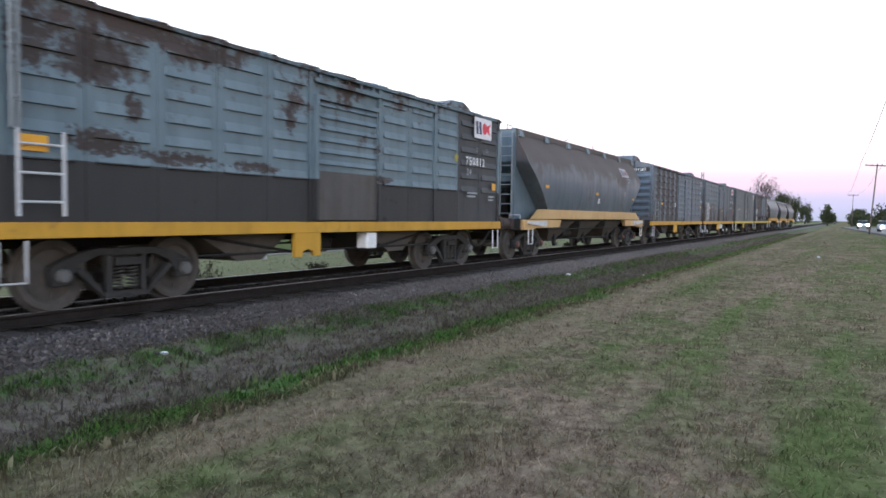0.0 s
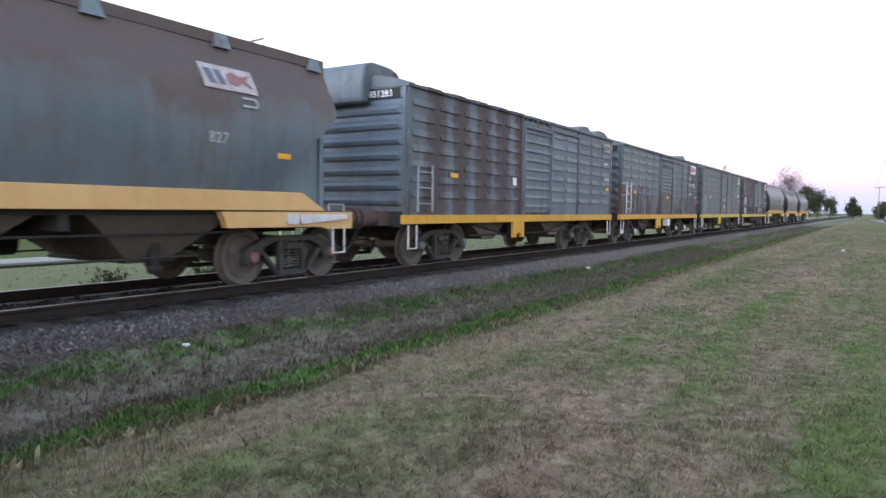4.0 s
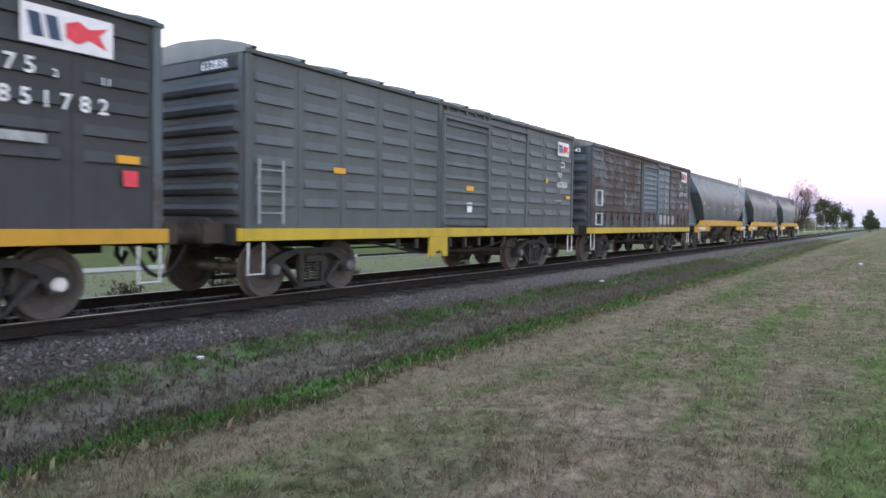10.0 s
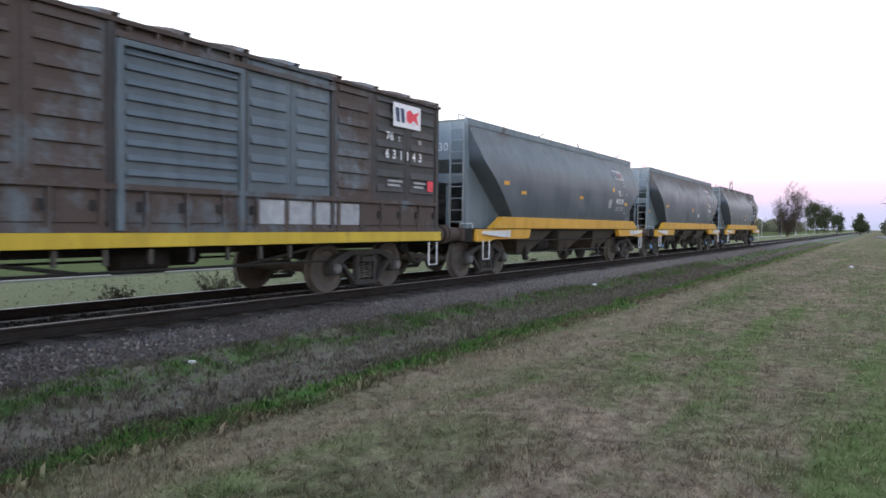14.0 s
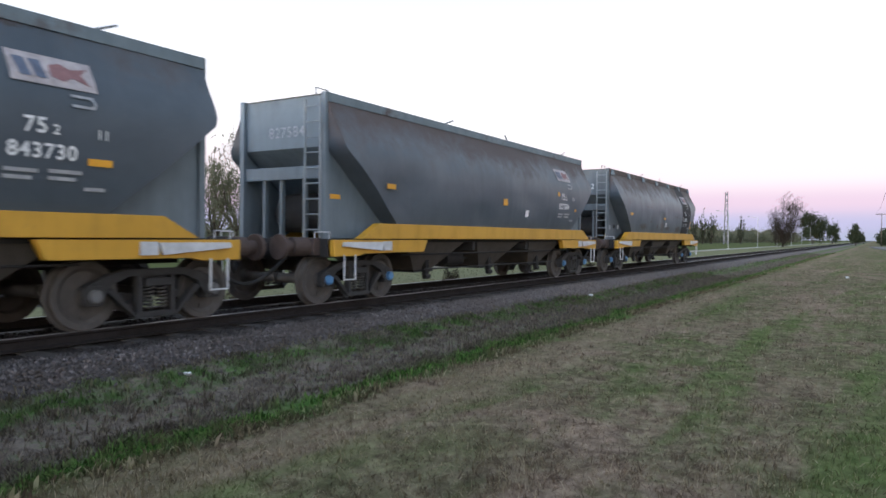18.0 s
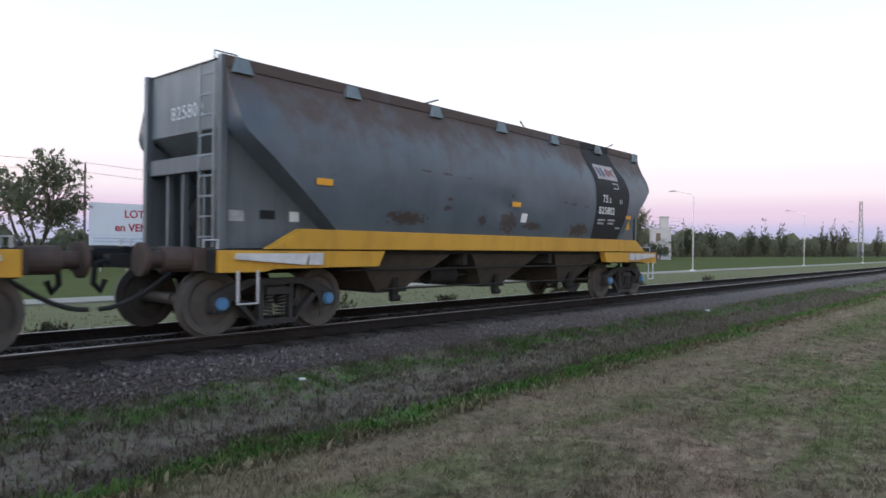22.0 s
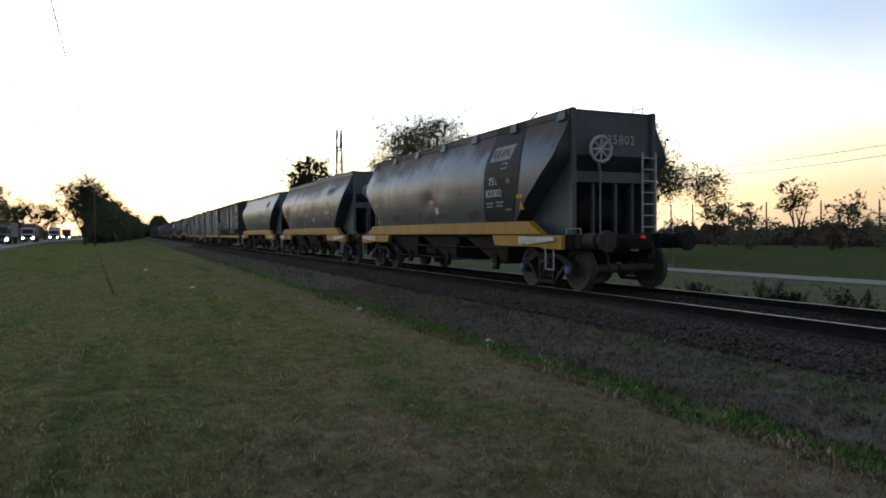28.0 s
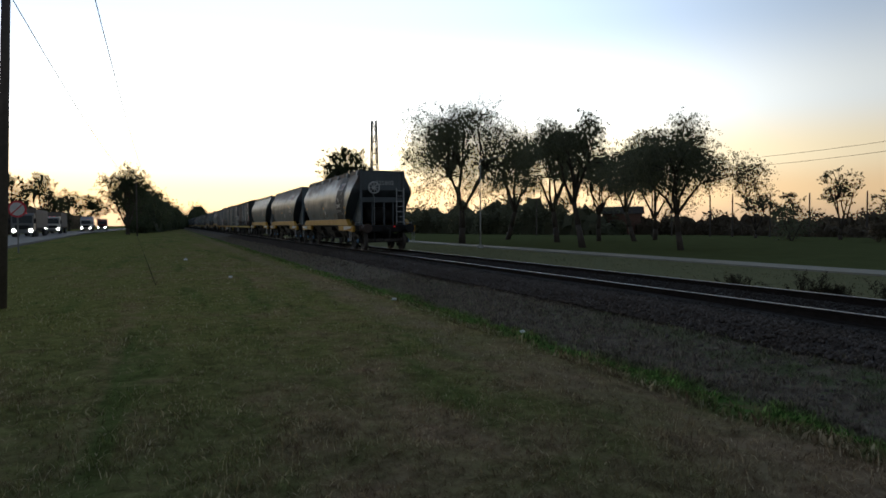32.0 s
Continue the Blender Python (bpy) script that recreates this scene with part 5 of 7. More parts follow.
lettering(w, "827", 3.2, 2.0, 0.2, "stencil_worn", hopper_sec)
w = add(boxcar("rust-brown and slate-blue box wagon with ribbed sides", p3, "yellow", "grey_cap", 5.85, (-0.92, 0.82), 2.90, PITCH[3], door_paint=p3d, panel_paint=p3d, hatch=True, bracket=-1.1, end_paint=p3d, tail_paint=p3t), -86.98)
company_sign(w, 5.0, 3.02, 0.6, 0.26, SIDE, True)
bars(w, 5.1, 2.62, 0.24, 1, SIDE, "stencil")
bars(w, 5.05, 2.1, 0.5, 1, SIDE, "stencil_worn", 0.1, 0.12)
reflector(w, 5.25, 1.80, SIDE)
reflector(w, -4.36, 1.80, SIDE, 0.3, 0.09)
decal(w, "label_plate", rect(-1.48, -1.28, 1.74, 1.92), "stencil", SIDE, "", 0.01)
ladder(w, -5.6, -5.1, -1.53, 1.10, 2.00, 3, "ladder_grey")
w = add(boxcar("dark slate box wagon with rust streaks and company sign", p4, "yellow", "white_cap", 5.95, (-0.97, 0.95), 2.87, PITCH[4], door_ribs=8, door_top=3.02, tail_paint=p_tail, low_door=1.86, hatch=True, bracket=-1.0, relay=0.55), -74.05)
company_sign(w, 4.36, 2.92, 0.98, 0.40, SIDE)
lettering(w, "75", 4.20, 2.62, 0.24, "stencil", SIDE, off=0.006, gap=1.6)
lettering(w, "2", 4.68, 2.62, 0.12, "stencil", SIDE, off=0.006)
lettering(w, "11", 5.2, 2.62, 0.12, "stencil", SIDE, off=0.006)
lettering(w, "851782", 4.14, 2.30, 0.24, "stencil", SIDE, off=0.006, gap=1.72)
bars(w, 4.1, 1.92, 0.5, 1, SIDE, "stencil_worn", 0.1, 0.10)
reflector(w, 5.38, 1.78, SIDE)
decal(w, "label_plate", rect(5.46, 5.64, 1.52, 1.70), "logo_red", SIDE, "", 0.01)
reflector(w, 0.0, 1.68, flat(1.49), 0.3, 0.10)
reflector(w, -4.62, 1.80, SIDE, 0.3, 0.09)
ladder(w, -5.55, -5.05, -1.53, 1.10, 2.15, 4, "ladder_white")
decal(w, "label_plate", rect(-5.36, -5.18, 1.72, 1.88), "logo_red", SIDE, "", 0.01)
bm = bmesh.new()
pipe(bm, [(-6.05, -1.5, 2.1), (-6.05, -1.66, 2.1), (-6.05, -1.68, 1.7), (-6.05, -1.5, 1.7)], 0.016)
part("grab_iron", bm, M["ladder_white"], w)
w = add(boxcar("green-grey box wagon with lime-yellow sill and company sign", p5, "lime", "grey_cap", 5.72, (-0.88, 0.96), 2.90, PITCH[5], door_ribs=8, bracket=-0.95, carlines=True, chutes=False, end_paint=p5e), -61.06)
company_sign(w, 4.62, 2.92, 0.72, 0.36, SIDE)
decal(w, "small_print", [(4.85, 2.62), (5.05, 2.62), (5.08, 2.69), (5.05, 2.77), (4.85, 2.77), (4.85, 2.74), (5.03, 2.74), (5.05, 2.69), (5.03, 2.65), (4.85, 2.65)], "stencil", SIDE, "", 0.012)
lettering(w, "772", 4.65, 2.36, 0.17, "stencil", SIDE, off=0.006)
lettering(w, "632836", 4.62, 2.10, 0.20, "stencil", SIDE, off=0.006)
bars(w, 4.5, 1.72, 0.4, 1, SIDE)
reflector(w, 5.2, 1.80, SIDE)
reflector(w, 0.0, 1.80, flat(1.49), 0.3, 0.1)
reflector(w, 3.9, 2.16, SIDE, 0.12, 0.12)
decal(w, "label_plate", rect(0.05, 0.25, 1.36, 1.56), "stencil", flat(1.49), "", 0.01)
reflector(w, -4.0, 1.90, SIDE)
ladder(w, -5.55, -5.10, -1.53, 1.10, 2.0, 3, "ladder_grey")
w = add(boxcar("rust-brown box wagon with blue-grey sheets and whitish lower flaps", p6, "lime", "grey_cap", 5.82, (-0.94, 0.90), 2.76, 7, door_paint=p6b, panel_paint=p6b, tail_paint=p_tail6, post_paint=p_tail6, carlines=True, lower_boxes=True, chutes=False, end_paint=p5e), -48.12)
company_sign(w, 4.30, 2.92, 0.86, 0.42, SIDE)
lettering(w, "76", 4.12, 2.66, 0.20, "stencil", SIDE, off=0.006)
lettering(w, "2", 4.48, 2.66, 0.11, "stencil", SIDE, off=0.006)
lettering(w, "11", 5.1, 2.66, 0.11, "stencil", SIDE, off=0.006)
lettering(w, "631143", 4.10, 2.34, 0.22, "stencil", SIDE, off=0.006, gap=1.85)
bars(w, 4.15, 1.92, 0.45, 2, SIDE)
bars(w, 4.95, 1.92, 0.4, 2, SIDE)
decal(w, "label_plate", rect(5.42, 5.62, 1.80, 2.0), "logo_red", SIDE, "", 0.01)
for z0, z1 in ((1.70, 2.14), (1.13, 1.46)):
    bm = bmesh.new()
    pipe(bm, [(-5.62, -1.55, z0), (-5.12, -1.55, z0), (-5.12, -1.55, z1), (-5.62, -1.55, z1), (-5.62, -1.55, z0)], 0.024)
    part("step_frame", bm, M["ladder_white"], w, "white painted step frame")
w = add(hopper("slate-grey hopper wagon with worn white numbers", p7, "yellow", "grey_cap", 7, 3, number="843730", tare="752", top_strip=M["gusset"], end_paint=p7e, marks=((-4.9, 2.12, 0.26, 0.09), (-3.98, 1.94, 0.28, 0.08), (-0.15, 1.97, 0.28, 0.08), (3.98, 1.90, 0.28, 0.08)), plate=None), -34.55)
reflector(w, 2.75, 2.30, hopper_sec, 0.13, 0.14)
decal(w, "label_plate", [(2.36, 1.76), (2.66, 1.78), (2.72, 2.06), (2.44, 2.04)], "stencil_worn", hopper_sec, "", 0.01)
w = add(hopper("dented blue-slate hopper wagon with yellow sill", p8, "yellow", "blue_cap", 8, 9, number="827584", tare="752", top_strip=M["gusset"], end_paint=p7e, marks=((-4.72, 2.0, 0.26, 0.09), (-0.18, 1.90, 0.20, 0.15), (4.3, 1.9, 0.12, 0.07)), end_marks=(-5.72,), plate=(1.05, 1.66)), -20.35)
reflector(w, 3.05, 2.28, hopper_sec, 0.11, 0.12)
w = add(hopper("rust-spotted slate hopper wagon with black marking panel, last of the train", p9, "yellow", "blue_cap", 9, 3, number="825802", tare="752", old_sign=True, panel=True, end_paint=p9e), -5.975)
for a, c, z0, z1, m_ in ((-5.74, -5.52, 1.46, 1.60, "stencil_worn"), (-5.28, -5.04, 1.50, 1.62, "black"), (-4.80, -4.64, 1.48, 1.62, "stencil")):
    decal(w, "small_print", rect(a, c, z0, z1), m_, flat(0.985), "", 0.006)
decal(w, "warning_triangle", [(4.50, 1.62), (4.72, 1.62), (4.61, 1.82)], "reflector", hopper_sec, "small yellow warning triangle", 0.012)
bm = bmesh.new()
rod(bm, (6.14, 0.45, 1.04), (6.22, 0.45, 1.04), 0.03, 12)
part("tail_lamp", bm, M["lamp_red"], w, "glowing red tail lamp")


def end_number(wagon, text, size, mat, place):
    """Characters painted on an end wall."""
    cu = bpy.data.curves.new("stencil_digit", "FONT")
    cu.body, cu.size, cu.space_character, cu.offset = text, size, 1.1, 0.002
    ob = new("stencil_digit", cu)
    me = bpy.data.meshes.new_from_object(ob.evaluated_get(bpy.context.evaluated_depsgraph_get()))
    bpy.data.objects.remove(ob)
    for one in glyphs(me, "stencil_digit", M[mat]):
        part("stencil_digit", one, None, wagon).matrix_basis = place


end_number(w, "825802", 0.26, "stencil_dull", pose(5.826, -0.30, 2.90, 90, 0, 90))
for k, txt, m_ in ((6, "843730", "stencil_dull"), (7, "827584", "stencil_worn"), (8, "825802", "stencil_dull")):
    end_number(WAGONS[k][0], txt, 0.26, m_, pose(-5.826, 0.35, 2.86, 90, 0, -90))
bm = bmesh.new()
box(bm, -5.832, -5.826, -0.45, 0.40, 2.88, 3.02)
part("faded_number", bm, M["stencil_worn"], WAGONS[1][0], "faded number too worn to read")
for wag, half, txt in ((WAGONS[2][0], 5.85, "851283"), (WAGONS[3][0], 5.95, "851782"), (WAGONS[4][0], 5.72, "632836"), (WAGONS[5][0], 5.82, "631143")):
    bm = bmesh.new()
    box(bm, -half - 0.040, -half - 0.032, -1.30, -0.55, 3.22, 3.40)
    part("number_plate", bm, M["black"], wag, "black painted field for the number")
    end_number(wag, txt, 0.17, "stencil", pose(-half - 0.046, -0.58, 3.25, 90, 0, -90))

# the wagons further ahead, of the same kinds
AHEAD = [1, 3, 4, 0, 3, 1, 1, 4, 0, 3, 4, 2, 0]
u = -114.1
for k, i in enumerate(AHEAD):
    src = WAGONS[i][0]
    first = len(ROLLING)
    is_h = src.name.startswith("hopper")
    u -= 13.75 if is_h else 13.0
    c = copy_thing(src, pose(0, 0, 0))
    add(c, u)
    ROLLING += [o for o in c.children_recursive if o.name.startswith("wheelset")]


# ---- plants ----
def foliage_material(name, a, b, rough=0.75):
    k = Nodes(name, rough, 0, 0.25)
    isl = k.n("ShaderNodeNewGeometry")
    v = k.coords()
    f = k.math("ADD", k.math("MULTIPLY", isl.outputs["Random Per Island"], 0.6), k.math("MULTIPLY", k.noise(v, 0.5, 3), 0.4))
    c = k.mix(f, a, b)
    k.color(c)
    tr = k.n("ShaderNodeBsdfTranslucent")
    k.l(c, tr.inputs[0])
    ms = k.n("ShaderNodeMixShader")
    ms.inputs[0].default_value = 0.62
    k.l(k.b.outputs[0], ms.inputs[1])
    k.l(tr.outputs[0], ms.inputs[2])
    k.l(ms.outputs[0], k.t.nodes["Material Output"].inputs["Surface"])
    return k.m


M["leaf"] = foliage_material("willow_leaf", (0.095, 0.100, 0.062), (0.230, 0.232, 0.150))
M["leaf_dark"] = foliage_material("dark_leaf", (0.040, 0.052, 0.028), (0.092, 0.108, 0.058))
M["leaf_autumn"] = foliage_material("autumn_leaf", (0.095, 0.076, 0.054), (0.205, 0.165, 0.118))
M["leaf_pale"] = foliage_material("pale_leaf", (0.075, 0.088, 0.054), (0.170, 0.180, 0.115))
M["leaf_rust"] = foliage_material("rust_leaf", (0.034, 0.028, 0.022), (0.080, 0.064, 0.050))
M["weed"] = foliage_material("dark_weed", (0.018, 0.017, 0.011), (0.060, 0.050, 0.030))
M["bark"] = plain("grey_bark", (0.070, 0.056, 0.045), 0.9, 0, 0.4, 8, 0.6, 0.02)
M["post_white"] = plain("white_post_paint", (0.42, 0.42, 0.41), 0.6, 0, 0.15)
M["wood_pole"] = plain("weathered_pole", (0.10, 0.085, 0.075), 0.85, 0, 0.35, 12, 0.4)
M["galv"] = plain("galvanised_steel", (0.22, 0.22, 0.22), 0.6, 0.4, 0.2)
M["wire"] = plain("dark_wire", (0.02, 0.02, 0.02), 1.0, spec=0.0)
M["board_white"] = plain("billboard_white", (0.60, 0.64, 0.72), 0.6, 0, 0.06, 1.5, 0.02)
M["board_red"] = plain("billboard_red", (0.33, 0.03, 0.05), 0.6)
M["board_pale"] = plain("billboard_pale_blue", (0.40, 0.48, 0.60), 0.6)
M["wall_white"] = plain("white_render", (0.30, 0.29, 0.29), 0.8, 0, 0.08, 2)
M["wall_brick"] = plain("red_brick", (0.42, 0.19, 0.135), 0.85, 0, 0.25, 14)
M["wall_brown"] = plain("brown_render", (0.16, 0.09, 0.07), 0.85, 0, 0.25, 5)
M["roof_grey"] = plain("sheet_roof", (0.07, 0.060, 0.056), 1.0, 0, 0.2, 4, spec=0.0)
M["glass"] = plain("dark_window", (0.02, 0.024, 0.03), 0.12, 0, 0.1, 2, 0.0)


def leaf_points(centres, size, seed, droop, aspect):
    rng = np.random.default_rng(seed)
    n = len(centres)
    a = rng.normal(size=(n, 3))
    a[:, 2] -= droop * 2.5
    a /= np.linalg.norm(a, axis=1)[:, None]
    b = np.cross(a, rng.normal(size=(n, 3)))
    b /= np.linalg.norm(b, axis=1)[:, None] + 1e-9
    s = size * rng.uniform(0.6, 1.4, n)[:, None]
    P = np.stack([centres - a * s * 0.5, centres + b * s * aspect * 0.5, centres + a * s * 0.5, centres - b * s * aspect * 0.5], 1)
    return P.reshape(-1, 3), np.arange(n * 4).reshape(n, 4)


def leaf_mesh(name, centres, size, seed, mat, droop=0.0, aspect=0.38):
    """Small leaves at the given places; droop turns them to hang."""
    P, F = leaf_points(centres, size, seed, droop, aspect)
    return arrays(name, P, F, mat)


def at(azimuth, distance):
    """A place by its bearing (degrees left of straight across the track) and distance from the camera."""
    return -distance * math.sin(radians(azimuth)), distance * math.cos(radians(azimuth))


def tree(label, x, y, height, width, trunk, leaves, size, seed, mat="leaf", droop=0.0, lean=(0, 0), spread=1.0, clump=0.55, narrow=False):
    """Tapered trunk, forked limbs, and leaves strung along fine twigs round the branch ends, with gaps between the boughs."""
    rng = random.Random(seed)
    nr = np.random.default_rng(seed)
    z0 = float(ground_z(y)) - 0.1
    t = tagged(new("tree"), label, "tree")
    t.location = (x, y, z0)
    bm = bmesh.new()
    r0 = 0.019 * height + 0.02
    top = Vector((lean[0], lean[1], trunk))
    bend = Vector((rng.uniform(-0.15, 0.15), rng.uniform(-0.15, 0.15), 0))
    rod(bm, (0, 0, 0), top * 0.5 + bend, r0 * 1.2, 9, r0)
    rod(bm, top * 0.5 + bend, top, r0, 9, r0 * 0.85)
    if narrow:
        # upright plumes, leafy nearly from the ground
        n = 5 if width < 3 else 8
        root, way = [], []
        for k in range(n):
            a_ = 2.4 * k + rng.random()
            f = 0.0 if k == 0 else rng.uniform(0.45, 1.0)
            foot = top * (0.5 + 0.5 * rng.random())
            tip = Vector((lean[0] + math.cos(a_) * f * width * 0.42, lean[1] + math.sin(a_) * f * width * 0.42, trunk + (height - trunk) * (1.0 if k == 0 else rng.uniform(0.5, 0.9))))
            knee = foot.lerp(tip, 0.4) + Vector((math.cos(a_), math.sin(a_), 0)) * f * width * 0.12
            rod(bm, foot, knee, r0 * 0.5, 6, r0 * 0.32)
            rod(bm, knee, tip, r0 * 0.32, 5, 0.008)
            for _ in range(26):
                s = rng.random() ** 0.8
                p = foot.lerp(knee, s / 0.4) if s < 0.4 else knee.lerp(tip, (s - 0.4) / 0.6)
                root.append(tuple(p))
                way.append((rng.uniform(-1, 1) * 0.7, rng.uniform(-1, 1) * 0.7, 0.9))
        root, way = np.array(root), np.array(way)
        m = max(12, leaves // 13)
        pick = nr.integers(0, len(root), m)
        root, way = root[pick] + nr.normal(size=(m, 3)) * 0.08 * width, way[pick]
        way = way / np.linalg.norm(way, axis=1)[:, None]
        reach = nr.uniform(0.10, 0.24, m) * width
    else:
        # boughs gathered in clumps through a domed crown
        mid = np.array([lean[0], lean[1], trunk + (height - trunk) * 0.46])
        half = np.array([width * 0.5, width * 0.5, (height - trunk) * 0.54])
        nb = int(30 + 2.2 * width)
        d = nr.normal(size=(nb, 3))
        d[:, 2] = np.where(d[:, 2] < -0.6, -d[:, 2], d[:, 2])
        d /= np.linalg.norm(d, axis=1)[:, None]
        cc = mid + d * (0.2 + 0.66 * nr.random(nb) ** 0.65)[:, None] * half
        cc[:, 2] = np.maximum(cc[:, 2], trunk * 0.75)
        forks = []
        for k in range(5):
            a_ = 2 * math.pi * (k + rng.random() * 0.6) / 4
            g = 0.0 if k == 4 else 0.34
            forks.append(Vector((lean[0] + math.cos(a_) * width * 0.5 * g, lean[1] + math.sin(a_) * width * 0.5 * g, trunk + (height - trunk) * rng.uniform(0.28, 0.42))))
            knee = top.lerp(forks[-1], 0.5) + Vector((rng.uniform(-0.2, 0.2), rng.uniform(-0.2, 0.2), 0))
            rod(bm, top - Vector((0, 0, 0.12)), knee, r0 * 0.62, 7, r0 * 0.5)
            rod(bm, knee, forks[-1], r0 * 0.5, 6, r0 * 0.36)
        for p in cc:
            p = Vector(p)
            q = min(forks, key=lambda v: (v - p).length)
            knee = q.lerp(p, 0.55) + Vector((rng.uniform(-0.25, 0.25), rng.uniform(-0.25, 0.25), 0.12 * (p - q).length))
            rod(bm, q, knee, r0 * 0.28, 5, r0 * 0.16)
            rod(bm, knee, p, r0 * 0.16, 4, 0.01)
        m = max(12, leaves // 13)
        w = nr.uniform(0.5, 1.5, nb)
        pick = nr.choice(nb, m, p=w / w.sum())
        root = cc[pick] + np.clip(nr.normal(size=(m, 3)), -1.6, 1.6) * np.array([0.055, 0.055, 0.046]) * width * (0.7 + 0.6 * clump)
        away = (root - mid) / half
        away /= np.linalg.norm(away, axis=1)[:, None] + 1e-6
        way = away * 0.8 + nr.normal(size=(m, 3)) * 0.6 + np.array([0, 0, 0.15])
        way /= np.linalg.norm(way, axis=1)[:, None]
        reach = nr.uniform(0.04, 0.115, m) * width
    part("trunk", bm, M["bark"], t, "", True)
    s = (np.arange(13)[None, :] + nr.random((m, 13))) / 13
    c = root[:, None, :] + way[:, None, :] * (reach[:, None] * s)[:, :, None]
    c[:, :, 2] -= reach[:, None] * (0.12 + 0.9 * droop) * s ** 2
    c = (c + nr.normal(size=c.shape) * 0.007 * width).reshape(-1, 3)
    c = c[c[:, 2] > 0.3]
    part("crown", leaf_mesh("crown", c, size, seed, M[mat], droop), None, t)
    return t


def thicket(label, points, height, depth, n, size, seed, mat="leaf_dark", low=0.0, name="far_woods", even=0.55):
    """A belt of shrubs and trees too far off to count: leaves heaped in uneven mounds along a line, thick towards the ground."""
    rng = np.random.default_rng(seed)
    pts = np.array(points, float)
    seg = np.linalg.norm(np.diff(pts, axis=0), axis=1)
    total = seg.sum()
    cum = np.concatenate([[0], np.cumsum(seg)])
    m = max(8, int(total / (height * 0.30)))
    pos = (np.arange(m) + rng.uniform(-0.6, 0.6, m)) / m * total
    mx, my = np.interp(pos, cum, pts[:, 0]), np.interp(pos, cum, pts[:, 1])
    mh = height * (even + (1 - even) * rng.random(m) ** 1.5)
    mh = mh * np.clip(0.35 + np.minimum(pos, total - pos) / (2.2 * height), 0.35, 1.0)
    my = my + rng.uniform(-depth / 2, depth / 2, m)
    k = rng.integers(0, m, n)
    d = rng.normal(size=(n, 3))
    d /= np.linalg.norm(d, axis=1)[:, None]
    rr = rng.random(n) ** 0.4
    sub = rng.normal(0, 0.06, (m, 6, 3))
    j = rng.integers(0, 6, n)
    off = sub[k, j] * mh[k][:, None]
    c = np.stack([mx[k] + d[:, 0] * rr * mh[k] * 0.42 + off[:, 0], my[k] + d[:, 1] * rr * mh[k] * 0.4 + off[:, 1], mh[k] * 0.52 + d[:, 2] * rr * mh[k] * 0.46 + off[:, 2]], 1)
    low_ = rng.random(n) < 0.35
    c[:, 2] = np.where(low_, rng.random(n) * mh[k] * 0.5, np.abs(c[:, 2])) + ground_z(c[:, 1]) + low
    P, F = leaf_points(c, size, seed, 0.0, 0.75)
    # the unlit heart of the belt, under the outer leaves
    ns = max(12, int(total / (height * 0.11)))
    ss = np.linspace(0, total, ns)
    hs = np.max(mh[None, :] * np.exp(-((ss[:, None] - pos[None, :]) / (0.5 * mh[None, :])) ** 2), axis=1) * rng.uniform(0.66, 0.86, ns)
    qx, qy = np.interp(ss, cum, pts[:, 0]), np.interp(ss, cum, pts[:, 1])
    dx, dy = np.gradient(qx), np.gradient(qy)
    ln = np.hypot(dx, dy) + 1e-9
    arc = np.array([(-1.0, 0.0), (-0.95, 0.45), (-0.7, 0.8), (-0.25, 1.0), (0.25, 1.0), (0.7, 0.8), (0.95, 0.45), (1.0, 0.0)])
    wd = hs[:, None] * 0.32 * arc[None, :, 0] * rng.uniform(0.75, 1.2, (ns, 8)) + arc[None, :, 0] * depth * 0.12
    H = np.stack([qx[:, None] - dy[:, None] / ln[:, None] * wd, qy[:, None] + dx[:, None] / ln[:, None] * wd, hs[:, None] * arc[None, :, 1] * rng.uniform(0.85, 1.0, (ns, 8)) + ground_z(qy)[:, None] + low - 0.05], -1)
    Q = np.stack([H[:-1, :-1], H[1:, :-1], H[1:, 1:], H[:-1, 1:]], 2).reshape(-1, 4, 3)
    mid_ = Q.mean(1, keepdims=True)
    Q = mid_ + (Q - mid_) * rng.uniform(1.1, 1.5, (len(Q), 1, 1)) + rng.normal(size=Q.shape) * height * 0.035
    G = np.arange(len(Q) * 4).reshape(-1, 4) + len(P)
    H = Q
    return tagged(new(name, arrays(name, np.concatenate([P, H.reshape(-1, 3)]), np.concatenate([F, G]), M[mat])), label, "woods", kind="stuff")


def bush(label, x, y, height, width, n, size, seed, mat="leaf_dark"):
    """A dense round bush or low-branched tree with an uneven outline."""
    rng = np.random.default_rng(seed)
    t = tagged(new("bush"), label, "bush")
    t.location = (x, y, float(ground_z(y)) - 0.05)
    for k in range(3):
        a = k * 2.1 + seed
        bm = bmesh.new()
        rod(bm, (math.cos(a) * 0.06, math.sin(a) * 0.06, 0), (math.cos(a) * width * 0.2, math.sin(a) * width * 0.2, height * 0.6), 0.04 * height ** 0.5, 6, 0.02)
        part("stem", bm, M["bark"], t)
    m = 26
    d = rng.normal(size=(m, 3))
    d /= np.linalg.norm(d, axis=1)[:, None]
    cc = d * rng.uniform(0.35, 0.86, m)[:, None] * np.array([width / 2, width / 2, height / 2]) + np.array([0, 0, height * 0.52])
    k = rng.integers(0, m, n)
    c = cc[k] + rng.normal(size=(n, 3)) * np.array([width, width, height]) * 0.085
    c = c[c[:, 2] > 0.02]
    part("crown", leaf_mesh("crown", c, size, seed, M[mat], 0.0, 0.7), None, t)
    return t


